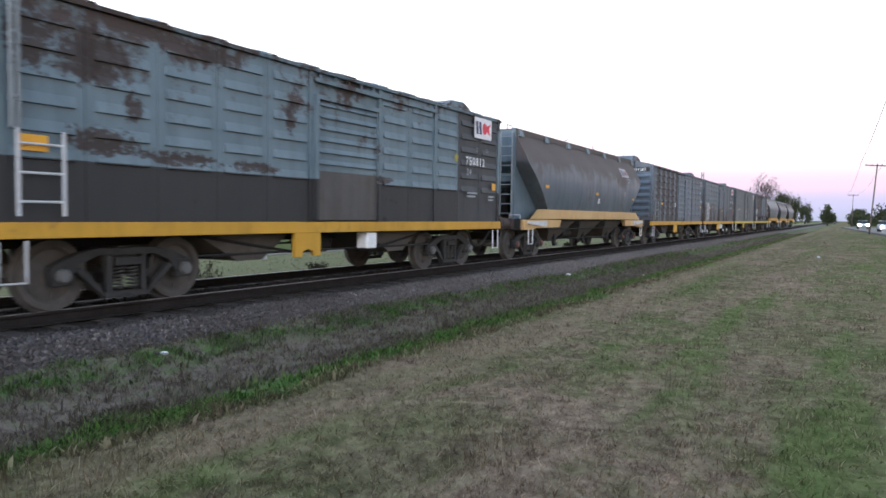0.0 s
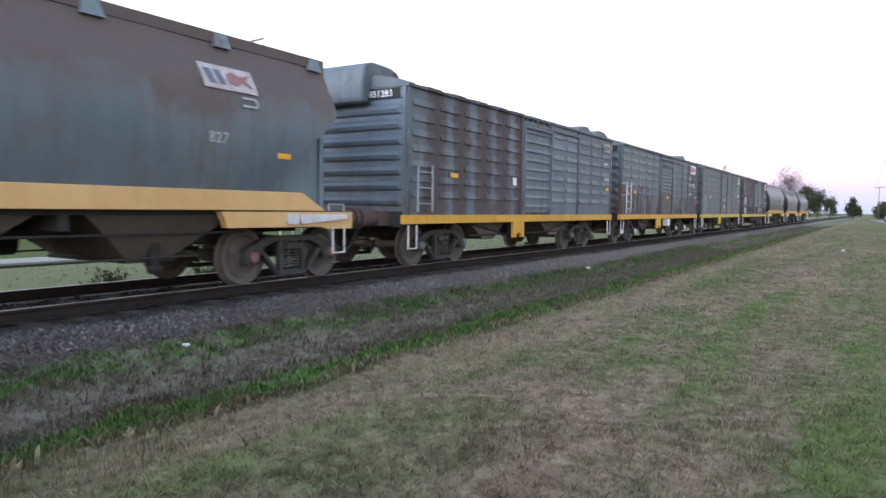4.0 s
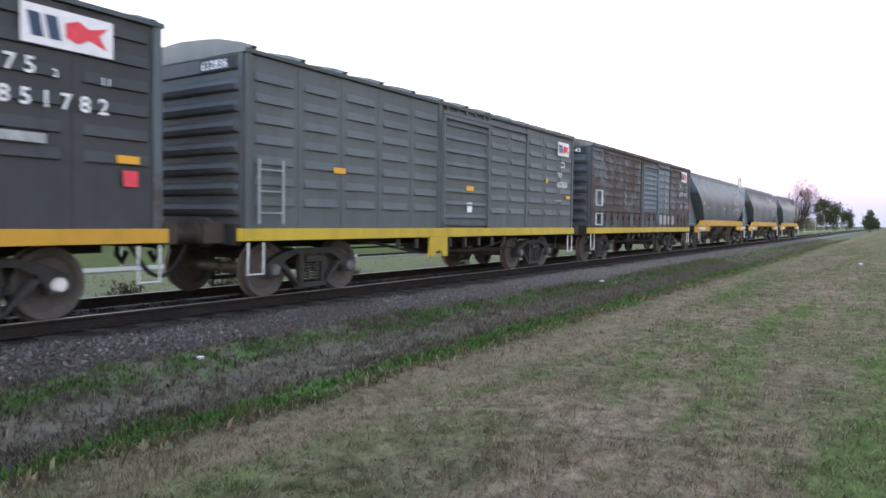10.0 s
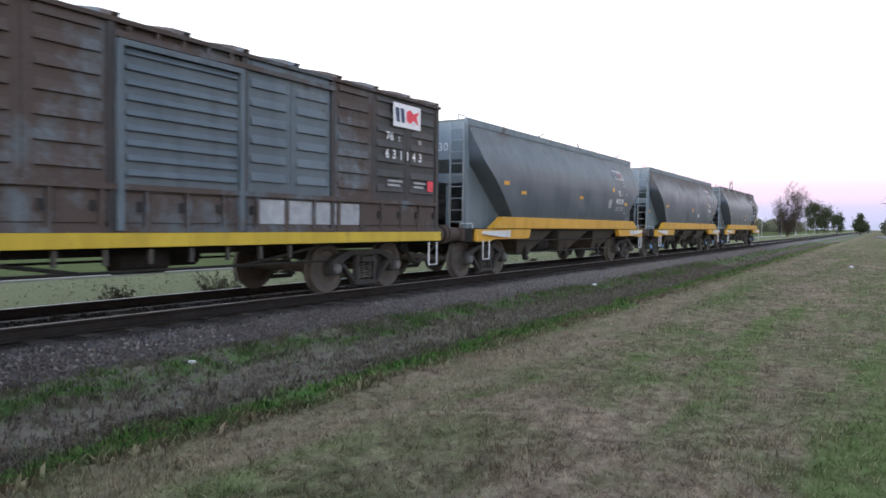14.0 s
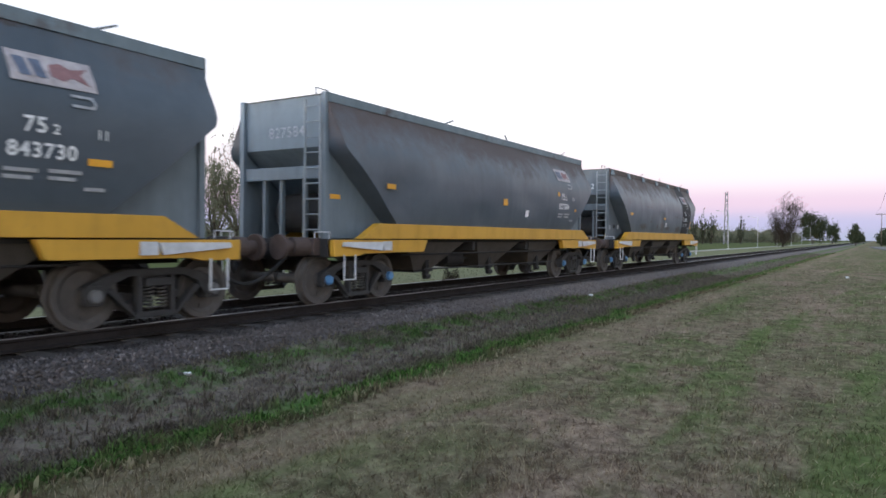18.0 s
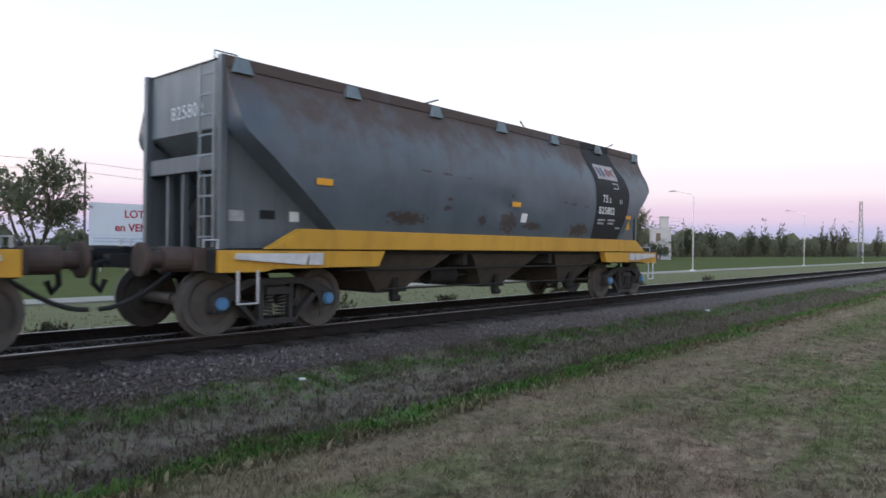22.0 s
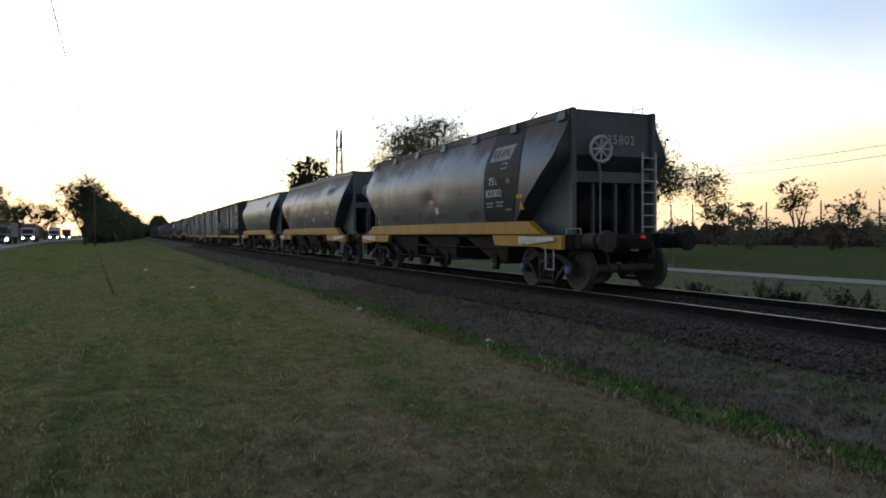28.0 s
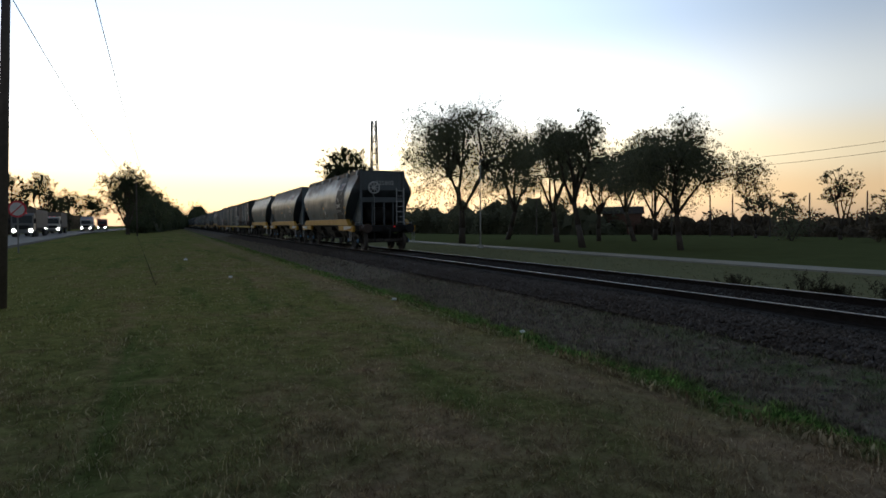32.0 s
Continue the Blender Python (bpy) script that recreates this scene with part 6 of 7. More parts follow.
# willows behind the path
tree("broad willow with a forked dark trunk beside the footpath", -50.0, 21.3, 11.7, 11.3, 2.7, 60000, 0.135, 11, "leaf", 0.6, clump=0.85)
tree("leaning slender willow behind the footpath", -60.5, 30.6, 10.8, 7.2, 2.8, 29000, 0.135, 12, "leaf", 0.7, (0.8, 0.4), clump=0.72)
tree("airy willow with a bent trunk in the park", -49.5, 29.6, 10.3, 6.8, 2.6, 29000, 0.135, 13, "leaf", 0.7, (-0.6, 0), clump=0.72)
tree("airy willow with a long leaning trunk in the park", -38.0, 24.6, 9.4, 6.2, 3.0, 24000, 0.135, 14, "leaf", 0.8, (-1.5, 0.3), clump=0.72)
tree("thin willow among the park trees", -50.6, 34.4, 8.2, 5.6, 2.4, 14000, 0.14, 15, "leaf", 0.7, clump=0.72)
tree("thin willow with a curved trunk", -48.6, 36.6, 8.6, 5.6, 2.6, 15000, 0.14, 16, "leaf", 0.7, (-1.2, 0), clump=0.72)
tree("dark full willow in the park", -51.5, 41.0, 9.0, 6.5, 2.2, 15000, 0.14, 17, "leaf_dark", 0.6, clump=0.72)
tree("broad low-branching willow with a heavy crown", -31.5, 26.9, 7.45, 8.6, 2.2, 46000, 0.125, 18, "leaf", 0.6, (-0.4, 0.0), clump=0.68)
x, y = at(76.4, 130)
tree("dense round-crowned tree behind the train", x, y, 16.0, 12.5, 3.0, 14000, 0.42, 19, "leaf_dark", clump=0.8)
# trees along the far right stretch
tree("half-bare autumn tree with fanned branches beside the track", 160.0, 16.5, 10.2, 8.4, 0.8, 26000, 0.17, 20, "leaf_rust", narrow=True)
x, y = at(-86.05, 290)
bush("tall dark round-headed tree by the lamp posts", x, y, 13.0, 10.0, 9000, 0.42, 21, "leaf_dark")
x, y = at(-87.3, 310)
bush("small dark tree by the lamp posts", x, y, 8.2, 6.0, 4200, 0.40, 22, "leaf_dark")
x, y = at(-88.74, 250)
bush("round dark bush at the end of the verge", x, y, 6.4, 5.4, 3600, 0.45, 23, "leaf_dark")
x, y = at(-90.5, 270)
bush("round dark bush near the road", x, y, 6.2, 6.4, 3600, 0.45, 24, "leaf_dark")
# park trees beyond the path
x, y = at(-63.9, 100)
tree("full pointed park tree in front of the white house", x, y, 9.8, 6.0, 0.9, 16000, 0.22, 25, "leaf", narrow=True)
for az_, h in ((-64.7, 2.8), (-66.4, 3.4), (-62.6, 2.6)):
    x, y = at(az_, 111)
    bush("leafy shrub in the garden of the white house", x, y, h, h * 1.4, 1800, 0.2, int(-az_ * 10))
x, y = at(-61.5, 104)
tree("slim young park tree", x, y, 6.6, 2.6, 1.6, 1200, 0.28, 26, "leaf_dark", narrow=True)
x, y = at(-41.6, 56)
tree("open-crowned tree behind the billboard", x, y, 9.6, 5.6, 1.8, 12000, 0.18, 28, "leaf", narrow=True)
for i, (az_, dist, h) in enumerate([(-39.6, 58, 8.8), (-37.6, 60, 7.6), (-36.0, 60, 7.4), (-34.4, 62, 6.6), (-33.2, 62, 6.2), (-47.2, 70, 5.6), (-49.5, 72, 5.2)]):
    x, y = at(az_, dist)
    tree("young slender tree in a row behind the billboard", x, y, h, 3.4 if i == 0 else 2.7, 1.4, 7000 if i == 0 else 3600, 0.17, 30 + i, "leaf", narrow=True, clump=0.35)
for i, (az_, dist, h) in enumerate([(-50.6, 70, 7.8), (-52.3, 72, 7.4)]):
    x, y = at(az_, dist)
    tree("tall thin-stemmed tree with a high ragged crown", x, y, h, 4.6, 3.6, 4200, 0.2, 90 + i, "leaf_autumn", clump=0.6)
x, y = at(-18.2, 44)
tree("bushy grey-green tree beside the billboard", x, y, 7.0, 6.4, 0.9, 12000, 0.20, 40, "leaf_pale", 0, (0, 0), 1.0, 0.65)
x, y = at(-30.2, 43)
tree("young pointed tree beside the billboard", x, y, 7.0, 4.2, 1.4, 3600, 0.20, 41, "leaf_pale", 0, (0, 0), 0.8, 0.38)
x, y = at(27.3, 60)
tree("young upright tree with open crown", x, y, 10.0, 5.2, 1.6, 11000, 0.17, 42, "leaf_pale", clump=0.6, spread=0.8, narrow=True)
x, y = at(25.0, 63)
tree("young upright tree with open crown", x, y, 6.6, 4.0, 1.2, 6500, 0.17, 43, "leaf_pale", clump=0.55, narrow=True)
x, y = at(31.6, 60)
tree("thin young tree with few leaves", x, y, 7.2, 4.4, 1.4, 6000, 0.17, 44, "leaf_pale", clump=0.55, narrow=True)
x, y = at(12.8, 50)
tree("slender young tree on the lawn", x, y, 9.9, 2.8, 2.2, 1500, 0.20, 45, "leaf_pale", narrow=True, clump=0.35)
x, y = at(18.0, 64)
tree("thin young tree with few leaves", x, y, 5.0, 2.4, 1.6, 700, 0.2, 46, "leaf_pale", narrow=True, clump=0.3)
for i, (az_, dist, h, w_) in enumerate([(38.6, 70, 7.4, 4.0), (35.2, 72, 5.4, 4.2), (42.0, 72, 4.8, 3.4), (44.2, 75, 5.2, 4.6), (14.6, 74, 4.6, 5.0), (11.2, 72, 4.0, 4.6)]):
    x, y = at(az_, dist)
    tree("small park tree before the hedge", x, y, h, w_, 1.0, 3200, 0.18, 50 + i, "leaf_dark" if i > 3 else "leaf", clump=0.42)
# beyond the head of the train and across the road
x, y = -126.0, -6.6
tree("sparse scrubby tree on the verge", x, y, 12.2, 11.0, 1.2, 13000, 0.24, 60, "leaf_dark", 0, (0, 0), 1.0, 0.6)
for i, (az_, dist, h, w_) in enumerate([(98.6, 190, 15.0, 9.5), (96.9, 230, 13.0, 9.5), (95.6, 250, 12.4, 8.5), (100.6, 150, 12.0, 9.0), (95.0, 330, 14.0, 8.0), (97.8, 215, 11.0, 9.0)]):
    x, y = at(az_, dist)
    tree("tall dark tree across the road", x, y, h, w_, 2.4, 8000, 0.32, 70 + i, "leaf_dark", clump=0.75)
thicket("dark belt of trees beyond the verge", [(-146, -6), (-160, -6), (-200, -4.5), (-260, -1.5), (-340, 1), (-520, 1.5)], 12.5, 2.0, 42000, 0.45, 81, even=0.45)
for i, (x, y, h, w_) in enumerate([(-139, -7.5, 10.4, 8.5), (-158, -7.0, 12.2, 10.0), (-182, -6.4, 13.0, 11.0), (-214, -5.4, 13.4, 11.0), (-250, -4.0, 13.6, 11.0)]):
    tree("ragged dark tree in the belt along the verge", x, y, h, w_, 1.2, 7600, 0.26 + 0.02 * i, 500 + i, "leaf_dark")
thicket("far dark trees beyond the head of the train", [(-350, 13.5), (-430, 14), (-520, 20), (-760, 30)], 16.0, 4.0, 16000, 0.6, 89, even=0.6)
thicket("dark woods where the verge runs out", [(-225, -2.8), (-300, 0.5), (-420, 4.6), (-600, 5.6)], 12.0, 2.0, 16000, 0.55, 90, even=0.6)
thicket("distant woods where the line bends away", [(-790, -14), (-800, 8), (-780, 36)], 18.0, 6.0, 8000, 0.9, 91, even=0.7)
thicket("dark scrub across the road", [(-60, -36), (-150, -33), (-300, -42), (-500, -50)], 10.0, 8.0, 30000, 0.55, 82, "leaf_autumn", even=0.4)
thicket("dark trees at the right-hand end of the verge", [(262, -2), (250, -12), (215, -22), (180, -34)], 9.0, 8.0, 14000, 0.65, 83)
thicket("hedge and young trees at the back of the park", [(120, 72), (165, 66), (200, 62), (257, 58), (330, 56), (520, 46)], 8.6, 9.0, 64000, 0.42, 84, "leaf", even=0.5)
for i, (az_, dist, h) in enumerate([(-68.5, 170, 6.5), (-70.2, 185, 7.0), (-73.0, 200, 8.2), (-74.0, 205, 10.2), (-75.2, 210, 9.0), (-77.8, 240, 10.6), (-78.5, 245, 11.4), (-79.1, 240, 10.0), (-81.2, 260, 9.6), (-83.6, 270, 8.8)]):
    x, y = at(az_, dist)
    tree("slender dark poplar rising from the belt of trees", x, y, h, 3.4, 1.0, 2600, 0.34, 400 + i, "leaf_dark", narrow=True)
thicket("low hedge at the back of the park", [(-60, 80), (-20, 84), (30, 80), (90, 76), (170, 70)], 4.2, 8.0, 40000, 0.32, 85, "leaf_pale", even=0.45)
thicket("dark hedge behind the park trees", [(-259, 18), (-166, 35), (-105, 47), (-80, 56), (-65, 65), (-51, 76), (-42, 86)], 3.8, 5.0, 42000, 0.34, 86, "leaf_autumn", even=0.5)
thicket("dark young woods behind the willows", [(-187, 33), (-130, 37), (-104, 42), (-85, 49), (-74, 54)], 6.6, 9.0, 36000, 0.36, 88, "leaf", even=0.4)
x0_, y0_ = at(27.6, 75)
x1_, y1_ = at(23.6, 77)
thicket("dense green hedge before the brown house", [(x0_, y0_), (x1_, y1_)], 2.3, 1.0, 5000, 0.2, 95, even=0.85)
rs = random.Random(5)
for i in range(22):
    az_ = -52 + i * 4.4 + rs.uniform(-1.5, 1.5)
    if 19.5 < az_ < 23.5 or -32 < az_ < -15:
        continue
    x, y = at(az_, rs.uniform(62, 76))
    h = rs.uniform(1.6, 3.8)
    bush("scrubby grey-green shrub in the park", x, y, h, h * rs.uniform(0.9, 1.5), 1400, 0.16, 300 + i, ("leaf_pale", "leaf", "leaf_autumn")[i % 3])
thicket("brown scrub in the park", [(-75, 62), (-40, 64), (-20, 66)], 2.2, 5.0, 3500, 0.3, 87, "leaf_autumn")


# ---- poles, pylons, lamps, wires ----
def utility_pole(x, y, h, lean=0.0, arm=True):
    t = tagged(new("utility_pole"), "tall weathered wooden utility pole with a crossarm", "utility pole", "poles along the verge")
    z = float(ground_z(y))
    t.matrix_basis = pose(x, y, z - 0.2, lean, 0, 0)
    bm = bmesh.new()
    rod(bm, (0, 0, 0), (0, 0, h + 0.2), 0.095, 12, 0.07)
    part("pole", bm, M["wood_pole"], t, "", True)
    if arm:
        bm = bmesh.new()
        box(bm, -0.06, 0.06, -1.25, 1.25, h - 0.12, h + 0.02)
        part("crossarm", bm, M["wood_pole"], t)
        for k in (-1.15, -0.5, 0.5, 1.15):
            bm = bmesh.new()
            rod(bm, (0, k, h + 0.02), (0, k, h + 0.20), 0.035, 8)
            part("insulator", bm, M["galv"], t)
    return t


POLES = [(-198, -5.2, 8.4), (-107, -4.4, 8.4), (-15.2, -3.02, 8.6), (98, -2.3, 8.5), (205, -1.0, 8.4)]
for i, (x, y, h) in enumerate(POLES):
    utility_pole(x, y, h, 3.6 if i == 3 else (-2.2 if i == 2 else 0.0), i != 1)


def wire(name, a, b, sag, r, label):
    bm = bmesh.new()
    a, b = Vector(a), Vector(b)
    pts = [a.lerp(b, k / 12) - Vector((0, 0, sag * 4 * (k / 12) * (1 - k / 12))) for k in range(13)]
    side = (b - a).cross(Vector((0, 0, 1))).normalized()
    rings = [[bm.verts.new(p + (side * math.cos(q) + Vector((0, 0, math.sin(q)))) * r) for q in (0.0, 1.257, 2.513, 3.770, 5.027)] for p in pts]
    for u, w in zip(rings, rings[1:]):
        for i in range(5):
            bm.faces.new((u[i], u[(i + 1) % 5], w[(i + 1) % 5], w[i]))
    bm.faces.new(rings[0])
    bm.faces.new(rings[-1][::-1])
    solid(name, bm, M["wire"], label, "wire")


for (x0, y0, h0), (x1, y1, h1) in zip(POLES, POLES[1:]):
    for k in (-1.15, 1.15):
        wire("overhead_wire", (x0, y0 + k, h0 - 0.25), (x1, y1 + k, h1 - 0.25), 0.9, 0.015, "thin sagging overhead wire between the poles")
wire("ground_cable", (-19.7, -0.4, -0.40), (-106.8, -4.4, -0.36), 0.0, 0.010, "dark cable lying along the grass")
park_poles = [(-62, 49, 7.9), (-30, 50.5, 7.9), (22.2, 56, 7.8), (64, 57, 7.8), (91, 58, 8.6), (150, 60, 8.6)]
for x, y, h in park_poles:
    utility_pole(x, y, h, 0.0, False)
for (x0, y0, h0), (x1, y1, h1) in zip(park_poles, park_poles[1:]):
    for dz in (0.0, 0.75):
        wire("overhead_wire", (x0, y0, h0 - 0.45 - dz), (x1, y1, h1 - 0.45 - dz), 0.5, 0.016, "thin sagging overhead wire across the park")


def pylon(x, y, h, label):
    t = tagged(new("lattice_pylon"), label, "pylon")
    t.location = (x, y, float(ground_z(y)) - 0.1)
    w0, w1 = 0.60, 0.30
    for sx in (-1, 1):
        for sy in (-1, 1):
            bm = bmesh.new()
            rod(bm, (sx * w0, sy * w0, 0), (sx * w1, sy * w1, h), 0.085, 6)
            part("leg", bm, M["galv"], t)
    bm = bmesh.new()
    n = 10
    for k in range(n):
        z, z2 = h * k / n, h * (k + 1) / n
        a, b = w0 + (w1 - w0) * k / n, w0 + (w1 - w0) * (k + 1) / n
        s = 1 if k % 2 else -1
        for y_ in (-1, 1):
            rod(bm, (-s * a, y_ * a, z), (s * b, y_ * b, z2), 0.05, 4)
            rod(bm, (-s * y_ * a, s * a, z), (-s * y_ * b, -s * b, z2), 0.05, 4)
            rod(bm, (-b, y_ * b, z2), (b, y_ * b, z2), 0.10, 4)
    part("bracing", bm, M["galv"], t)
    for k in (0.62, 0.72, 0.82):
        bm = bmesh.new()
        box(bm, -0.8, 0.8, -0.07, 0.07, h * k - 0.08, h * k + 0.08)
        part("crossarm", bm, M["galv"], t)


x, y = at(74.12, 100)
pylon(x, y, 16.4, "slender steel lattice pylon behind the train")
x, y = at(-80.16, 230)
pylon(x, y, 16.2, "slender steel lattice pylon beyond the lamp posts")


def street_lamp():
    t = tagged(new("street_lamp"), "slim white street lamp with a bent arm beside the footpath", "street lamp", "lamps along the footpath")
    bm = bmesh.new()
    rod(bm, (0, 0, 0), (0, 0, 5.5), 0.052, 10, 0.034)
    part("pole", bm, M["post_white"], t, "", True)
    bm = bmesh.new()
    pipe(bm, [(0, 0, 5.5), (0, 0.12, 5.62), (0, 1.5, 5.90)], 0.024, 6)
    part("arm", bm, M["post_white"], t)
    bm = bmesh.new()
    box(bm, -0.09, 0.09, 1.35, 1.85, 5.84, 5.93, 0.03)
    part("lamp_head", bm, M["galv"], t)
    bm = bmesh.new()
    box(bm, -0.16, 0.16, -0.16, 0.16, -0.1, 0.18, 0.02)
    part("base_block", bm, M["post_white"], t)
    return t


lamps = [(-40.2, 18.4), (-12.9, 21.5), (17.35, 17.4), (49.3, 19.0), (79.5, 18.9), (111.5, 19.0), (142, 19), (172, 19), (203, 19), (233, 19), (264, 19), (295, 19), (326, 19), (357, 19), (388, 19), (419, 19)]
first = street_lamp()
first.location = (lamps[0][0], lamps[0][1], -0.42)
for x, y in lamps[1:]:
    copy_thing(first, pose(x, y, -0.42))
for i, (az_, d) in enumerate([(45.8, 80), (43.2, 80), (40.6, 82), (37.0, 80), (33.4, 80), (50.2, 84), (47.4, 82), (28.85, 60), (60.8, 90)]):
    x, y = at(az_, d)
    bm = bmesh.new()
    rod(bm, (x, y, -0.6), (x, y, 4.1 if i != 7 else 8.2), 0.09, 8, 0.07)
    solid("fence_pole", bm, M["wood_pole"], "thin dark pole standing in the park hedge", "pole", group="poles in the park")


# ---- signs and buildings in the park ----
def words(parent, text, x, y, z, size, mat, name="lettering"):
    cu = bpy.data.curves.new(name, "FONT")
    cu.body, cu.size, cu.align_x, cu.extrude, cu.offset = text, size, "CENTER", 0.004, 0.012
    ob = new(name, cu)
    me = bpy.data.meshes.new_from_object(ob.evaluated_get(bpy.context.evaluated_depsgraph_get()))
    bpy.data.objects.remove(ob)
    me.materials.clear()
    me.materials.append(M[mat])
    for one in glyphs(me, "letter", M[mat]):
        part("letter", one, None, parent).matrix_basis = pose(x, y, z, 90, 0, 0)


def billboard(label, x0, x1, y, z0, z1):
    t = tagged(new("billboard"), label, "billboard")
    t.location = ((x0 + x1) / 2, y, 0)
    w = (x1 - x0) / 2
    bm = bmesh.new()
    box(bm, -w, w, -0.03, 0.03, z0, z1)
    part("board", bm, M["board_white"], t)
    for x in (-w * 0.75, w * 0.75):
        bm = bmesh.new()
        rod(bm, (x, 0.09, -0.7), (x, 0.09, z1 - 0.1), 0.05, 8)
        part("support_post", bm, M["galv"], t)
    return t, w


b, w_ = billboard("white billboard with red lettering on two posts", 16.1, 21.4, 40.0, 1.0, 3.42)
words(b, "LOTES", 0.15, -0.045, 2.62, 0.62, "board_red")
words(b, "en VENTA", 0.1, -0.045, 1.84, 0.62, "board_red")
for i, z in enumerate((1.58, 1.36, 1.18)):
    bm = bmesh.new()
    box(bm, -w_ * 0.92 if i else -w_, w_ * (0.55 if i else 1.0), -0.042, -0.031, z, z + (0.02 if i == 0 else 0.09))
    part("printed_line", bm, M["board_pale"], b)
b, w_ = billboard("white billboard with coloured printed lines on two posts", 22.3, 26.6, 34.0, 0.88, 3.2)
for z, a, c, m in ((2.70, -0.45, 0.6, "board_pale"), (2.90, -0.8, -0.6, "board_pale"), (2.30, -0.3, 0.4, "galv"), (1.95, -0.85, 0.95, "board_red"), (1.50, -0.8, -0.4, "board_pale"), (1.50, -0.2, 0.1, "galv"), (1.2, -0.3, -0.05, "galv")):
    bm = bmesh.new()
    box(bm, a * w_, c * w_, -0.042, -0.031, z, z + 0.09)
    part("printed_line", bm, M[m], b)


def window(parent, x, y, z, w, h):
    bm = bmesh.new()
    for a, c, d, e in ((-w / 2 - 0.06, w / 2 + 0.06, -0.06, 0.0), (-w / 2 - 0.06, w / 2 + 0.06, h, h + 0.06), (-w / 2 - 0.06, -w / 2, 0, h), (w / 2, w / 2 + 0.06, 0, h)):
        box(bm, x + a, x + c, y - 0.05, y + 0.02, z + d, z + e)
    f = part("window", bm, M["wall_white"], parent)
    bm = bmesh.new()
    box(bm, x - w / 2, x + w / 2, y - 0.02, y - 0.004, z, z + h)
    part("pane", bm, M["glass"], f)


def house(label, x, y, rz, blocks, wins, wall, flat_roof=True):
    """Boxy house: blocks of (x0, x1, y0, y1, height), windows on the front."""
    t = tagged(new("house"), label, "house")
    t.matrix_basis = pose(x, y, -0.6, 0, 0, rz)
    for x0, x1, y0, y1, h in blocks:
        bm = bmesh.new()
        box(bm, x0, x1, y0, y1, 0, h)
        part("wall", bm, M[wall], t)
        bm = bmesh.new()
        if flat_roof:
            box(bm, x0 - 0.12, x1 + 0.12, y0 - 0.12, y1 + 0.12, h, h + 0.16)
        else:
            prism(bm, [(y0 - 0.3, h), ((y0 + y1) / 2, h + 1.0), (y1 + 0.3, h)], x0 - 0.3, x1 + 0.3, "x")
        part("roof", bm, M[wall] if flat_roof else M["roof_grey"], t)
    for a, b_, z, w, h in wins:
        window(t, a, b_ - 0.004, z, w, h)
    return t


x, y = at(-65.6, 120)
house("white two-storey modern house with a water-tank tower", x, y, -62, [(-4.5, 0.6, 0, 6, 2.4), (0.6, 3.6, 0, 7, 5.2), (2.0, 3.3, 2, 4, 7.2)], [(-2.8, 0, 0.9, 1.3, 1.1), (1.5, 0, 3.2, 0.7, 1.3), (2.8, 0, 1.0, 0.7, 1.2)], "wall_white")
x, y = at(22.25, 82)
house("narrow red-brick water tower", x, y, 20, [(-0.78, 0.78, 0, 1.6, 5.0)], [], "wall_brick")
x, y = at(25.4, 84)
house("low brown house with a sheet roof behind the hedge", x, y, 20, [(-3.0, 2.4, 0, 5, 2.0)], [], "wall_brown", False)
x, y = at(13.4, 88)
house("long pale house behind bushes", x, y, 12, [(-4.6, 1.0, 0, 6, 3.1), (1.0, 5.2, 0.6, 6, 3.8)], [(-3.0, 0, 1.0, 1.2, 1.1), (-0.6, 0, 1.0, 1.0, 1.1), (3.0, 0.6, 1.2, 1.2, 1.2)], "wall_white")
x, y = at(54.0, 95)
house("low red-brown house among the park trees", x, y, 50, [(-2.6, 2.4, 0, 5, 2.9)], [(-1.0, 0, 1.0, 1.0, 1.0)], "wall_brown", False)
M["wall_rust"] = plain("dull_red_brick", (0.22, 0.115, 0.09), 0.9, 0, 0.3, 9)
for az_, h in ((-53.4, 2.4), (-54.9, 2.0), (-56.2, 2.8)):
    x, y = at(az_, 98)
    bush("scrubby shrub before the brick house", x, y, h, h * 1.3, 1500, 0.2, int(-az_ * 10), "leaf_pale")
x, y = at(-52.0, 105)
house("low red-brick house behind the park shrubs", x, y, -50, [(-2.8, 2.4, 0, 5, 2.5)], [(-1.4, 0, 1.0, 0.9, 0.9), (1.3, 0, 1.0, 0.9, 0.9)], "wall_rust")


# ---- vehicles ----
M["truck_white"] = plain("white_cab_paint", (0.50, 0.50, 0.50), 0.4, 0, 0.1, 3, 0.02)
M["truck_red"] = plain("red_cab_paint", (0.16, 0.03, 0.025), 0.4, 0, 0.15, 3, 0.02)
M["truck_grey"] = plain("grey_cab_paint", (0.14, 0.15, 0.16), 0.4, 0, 0.15, 3, 0.02)
M["tarp"] = plain("trailer_canvas", (0.16, 0.14, 0.125), 0.8, 0, 0.2, 2)
M["tyre"] = plain("tyre_rubber", (0.02, 0.02, 0.02), 0.9)
M["head_lamp"] = glowing("head_lamp", (1.0, 0.93, 0.80), 60.0)
M["marker_lamp"] = glowing("marker_lamp_red", (1.0, 0.08, 0.05), 3.0)
M["car_silver"] = plain("silver_car_paint", (0.38, 0.40, 0.43), 0.3, 0.3, 0.08, 3, 0.01)
DRIVEN = []


def lamp_pair(t, x, y, z, r):
    for s in (-1, 1):
        bm = bmesh.new()
        rod(bm, (x, s * y, z), (x + 0.05, s * y, z), r * 1.5, 12)
        part("head_lamp", bm, M["head_lamp"], t, "shining head lamp")


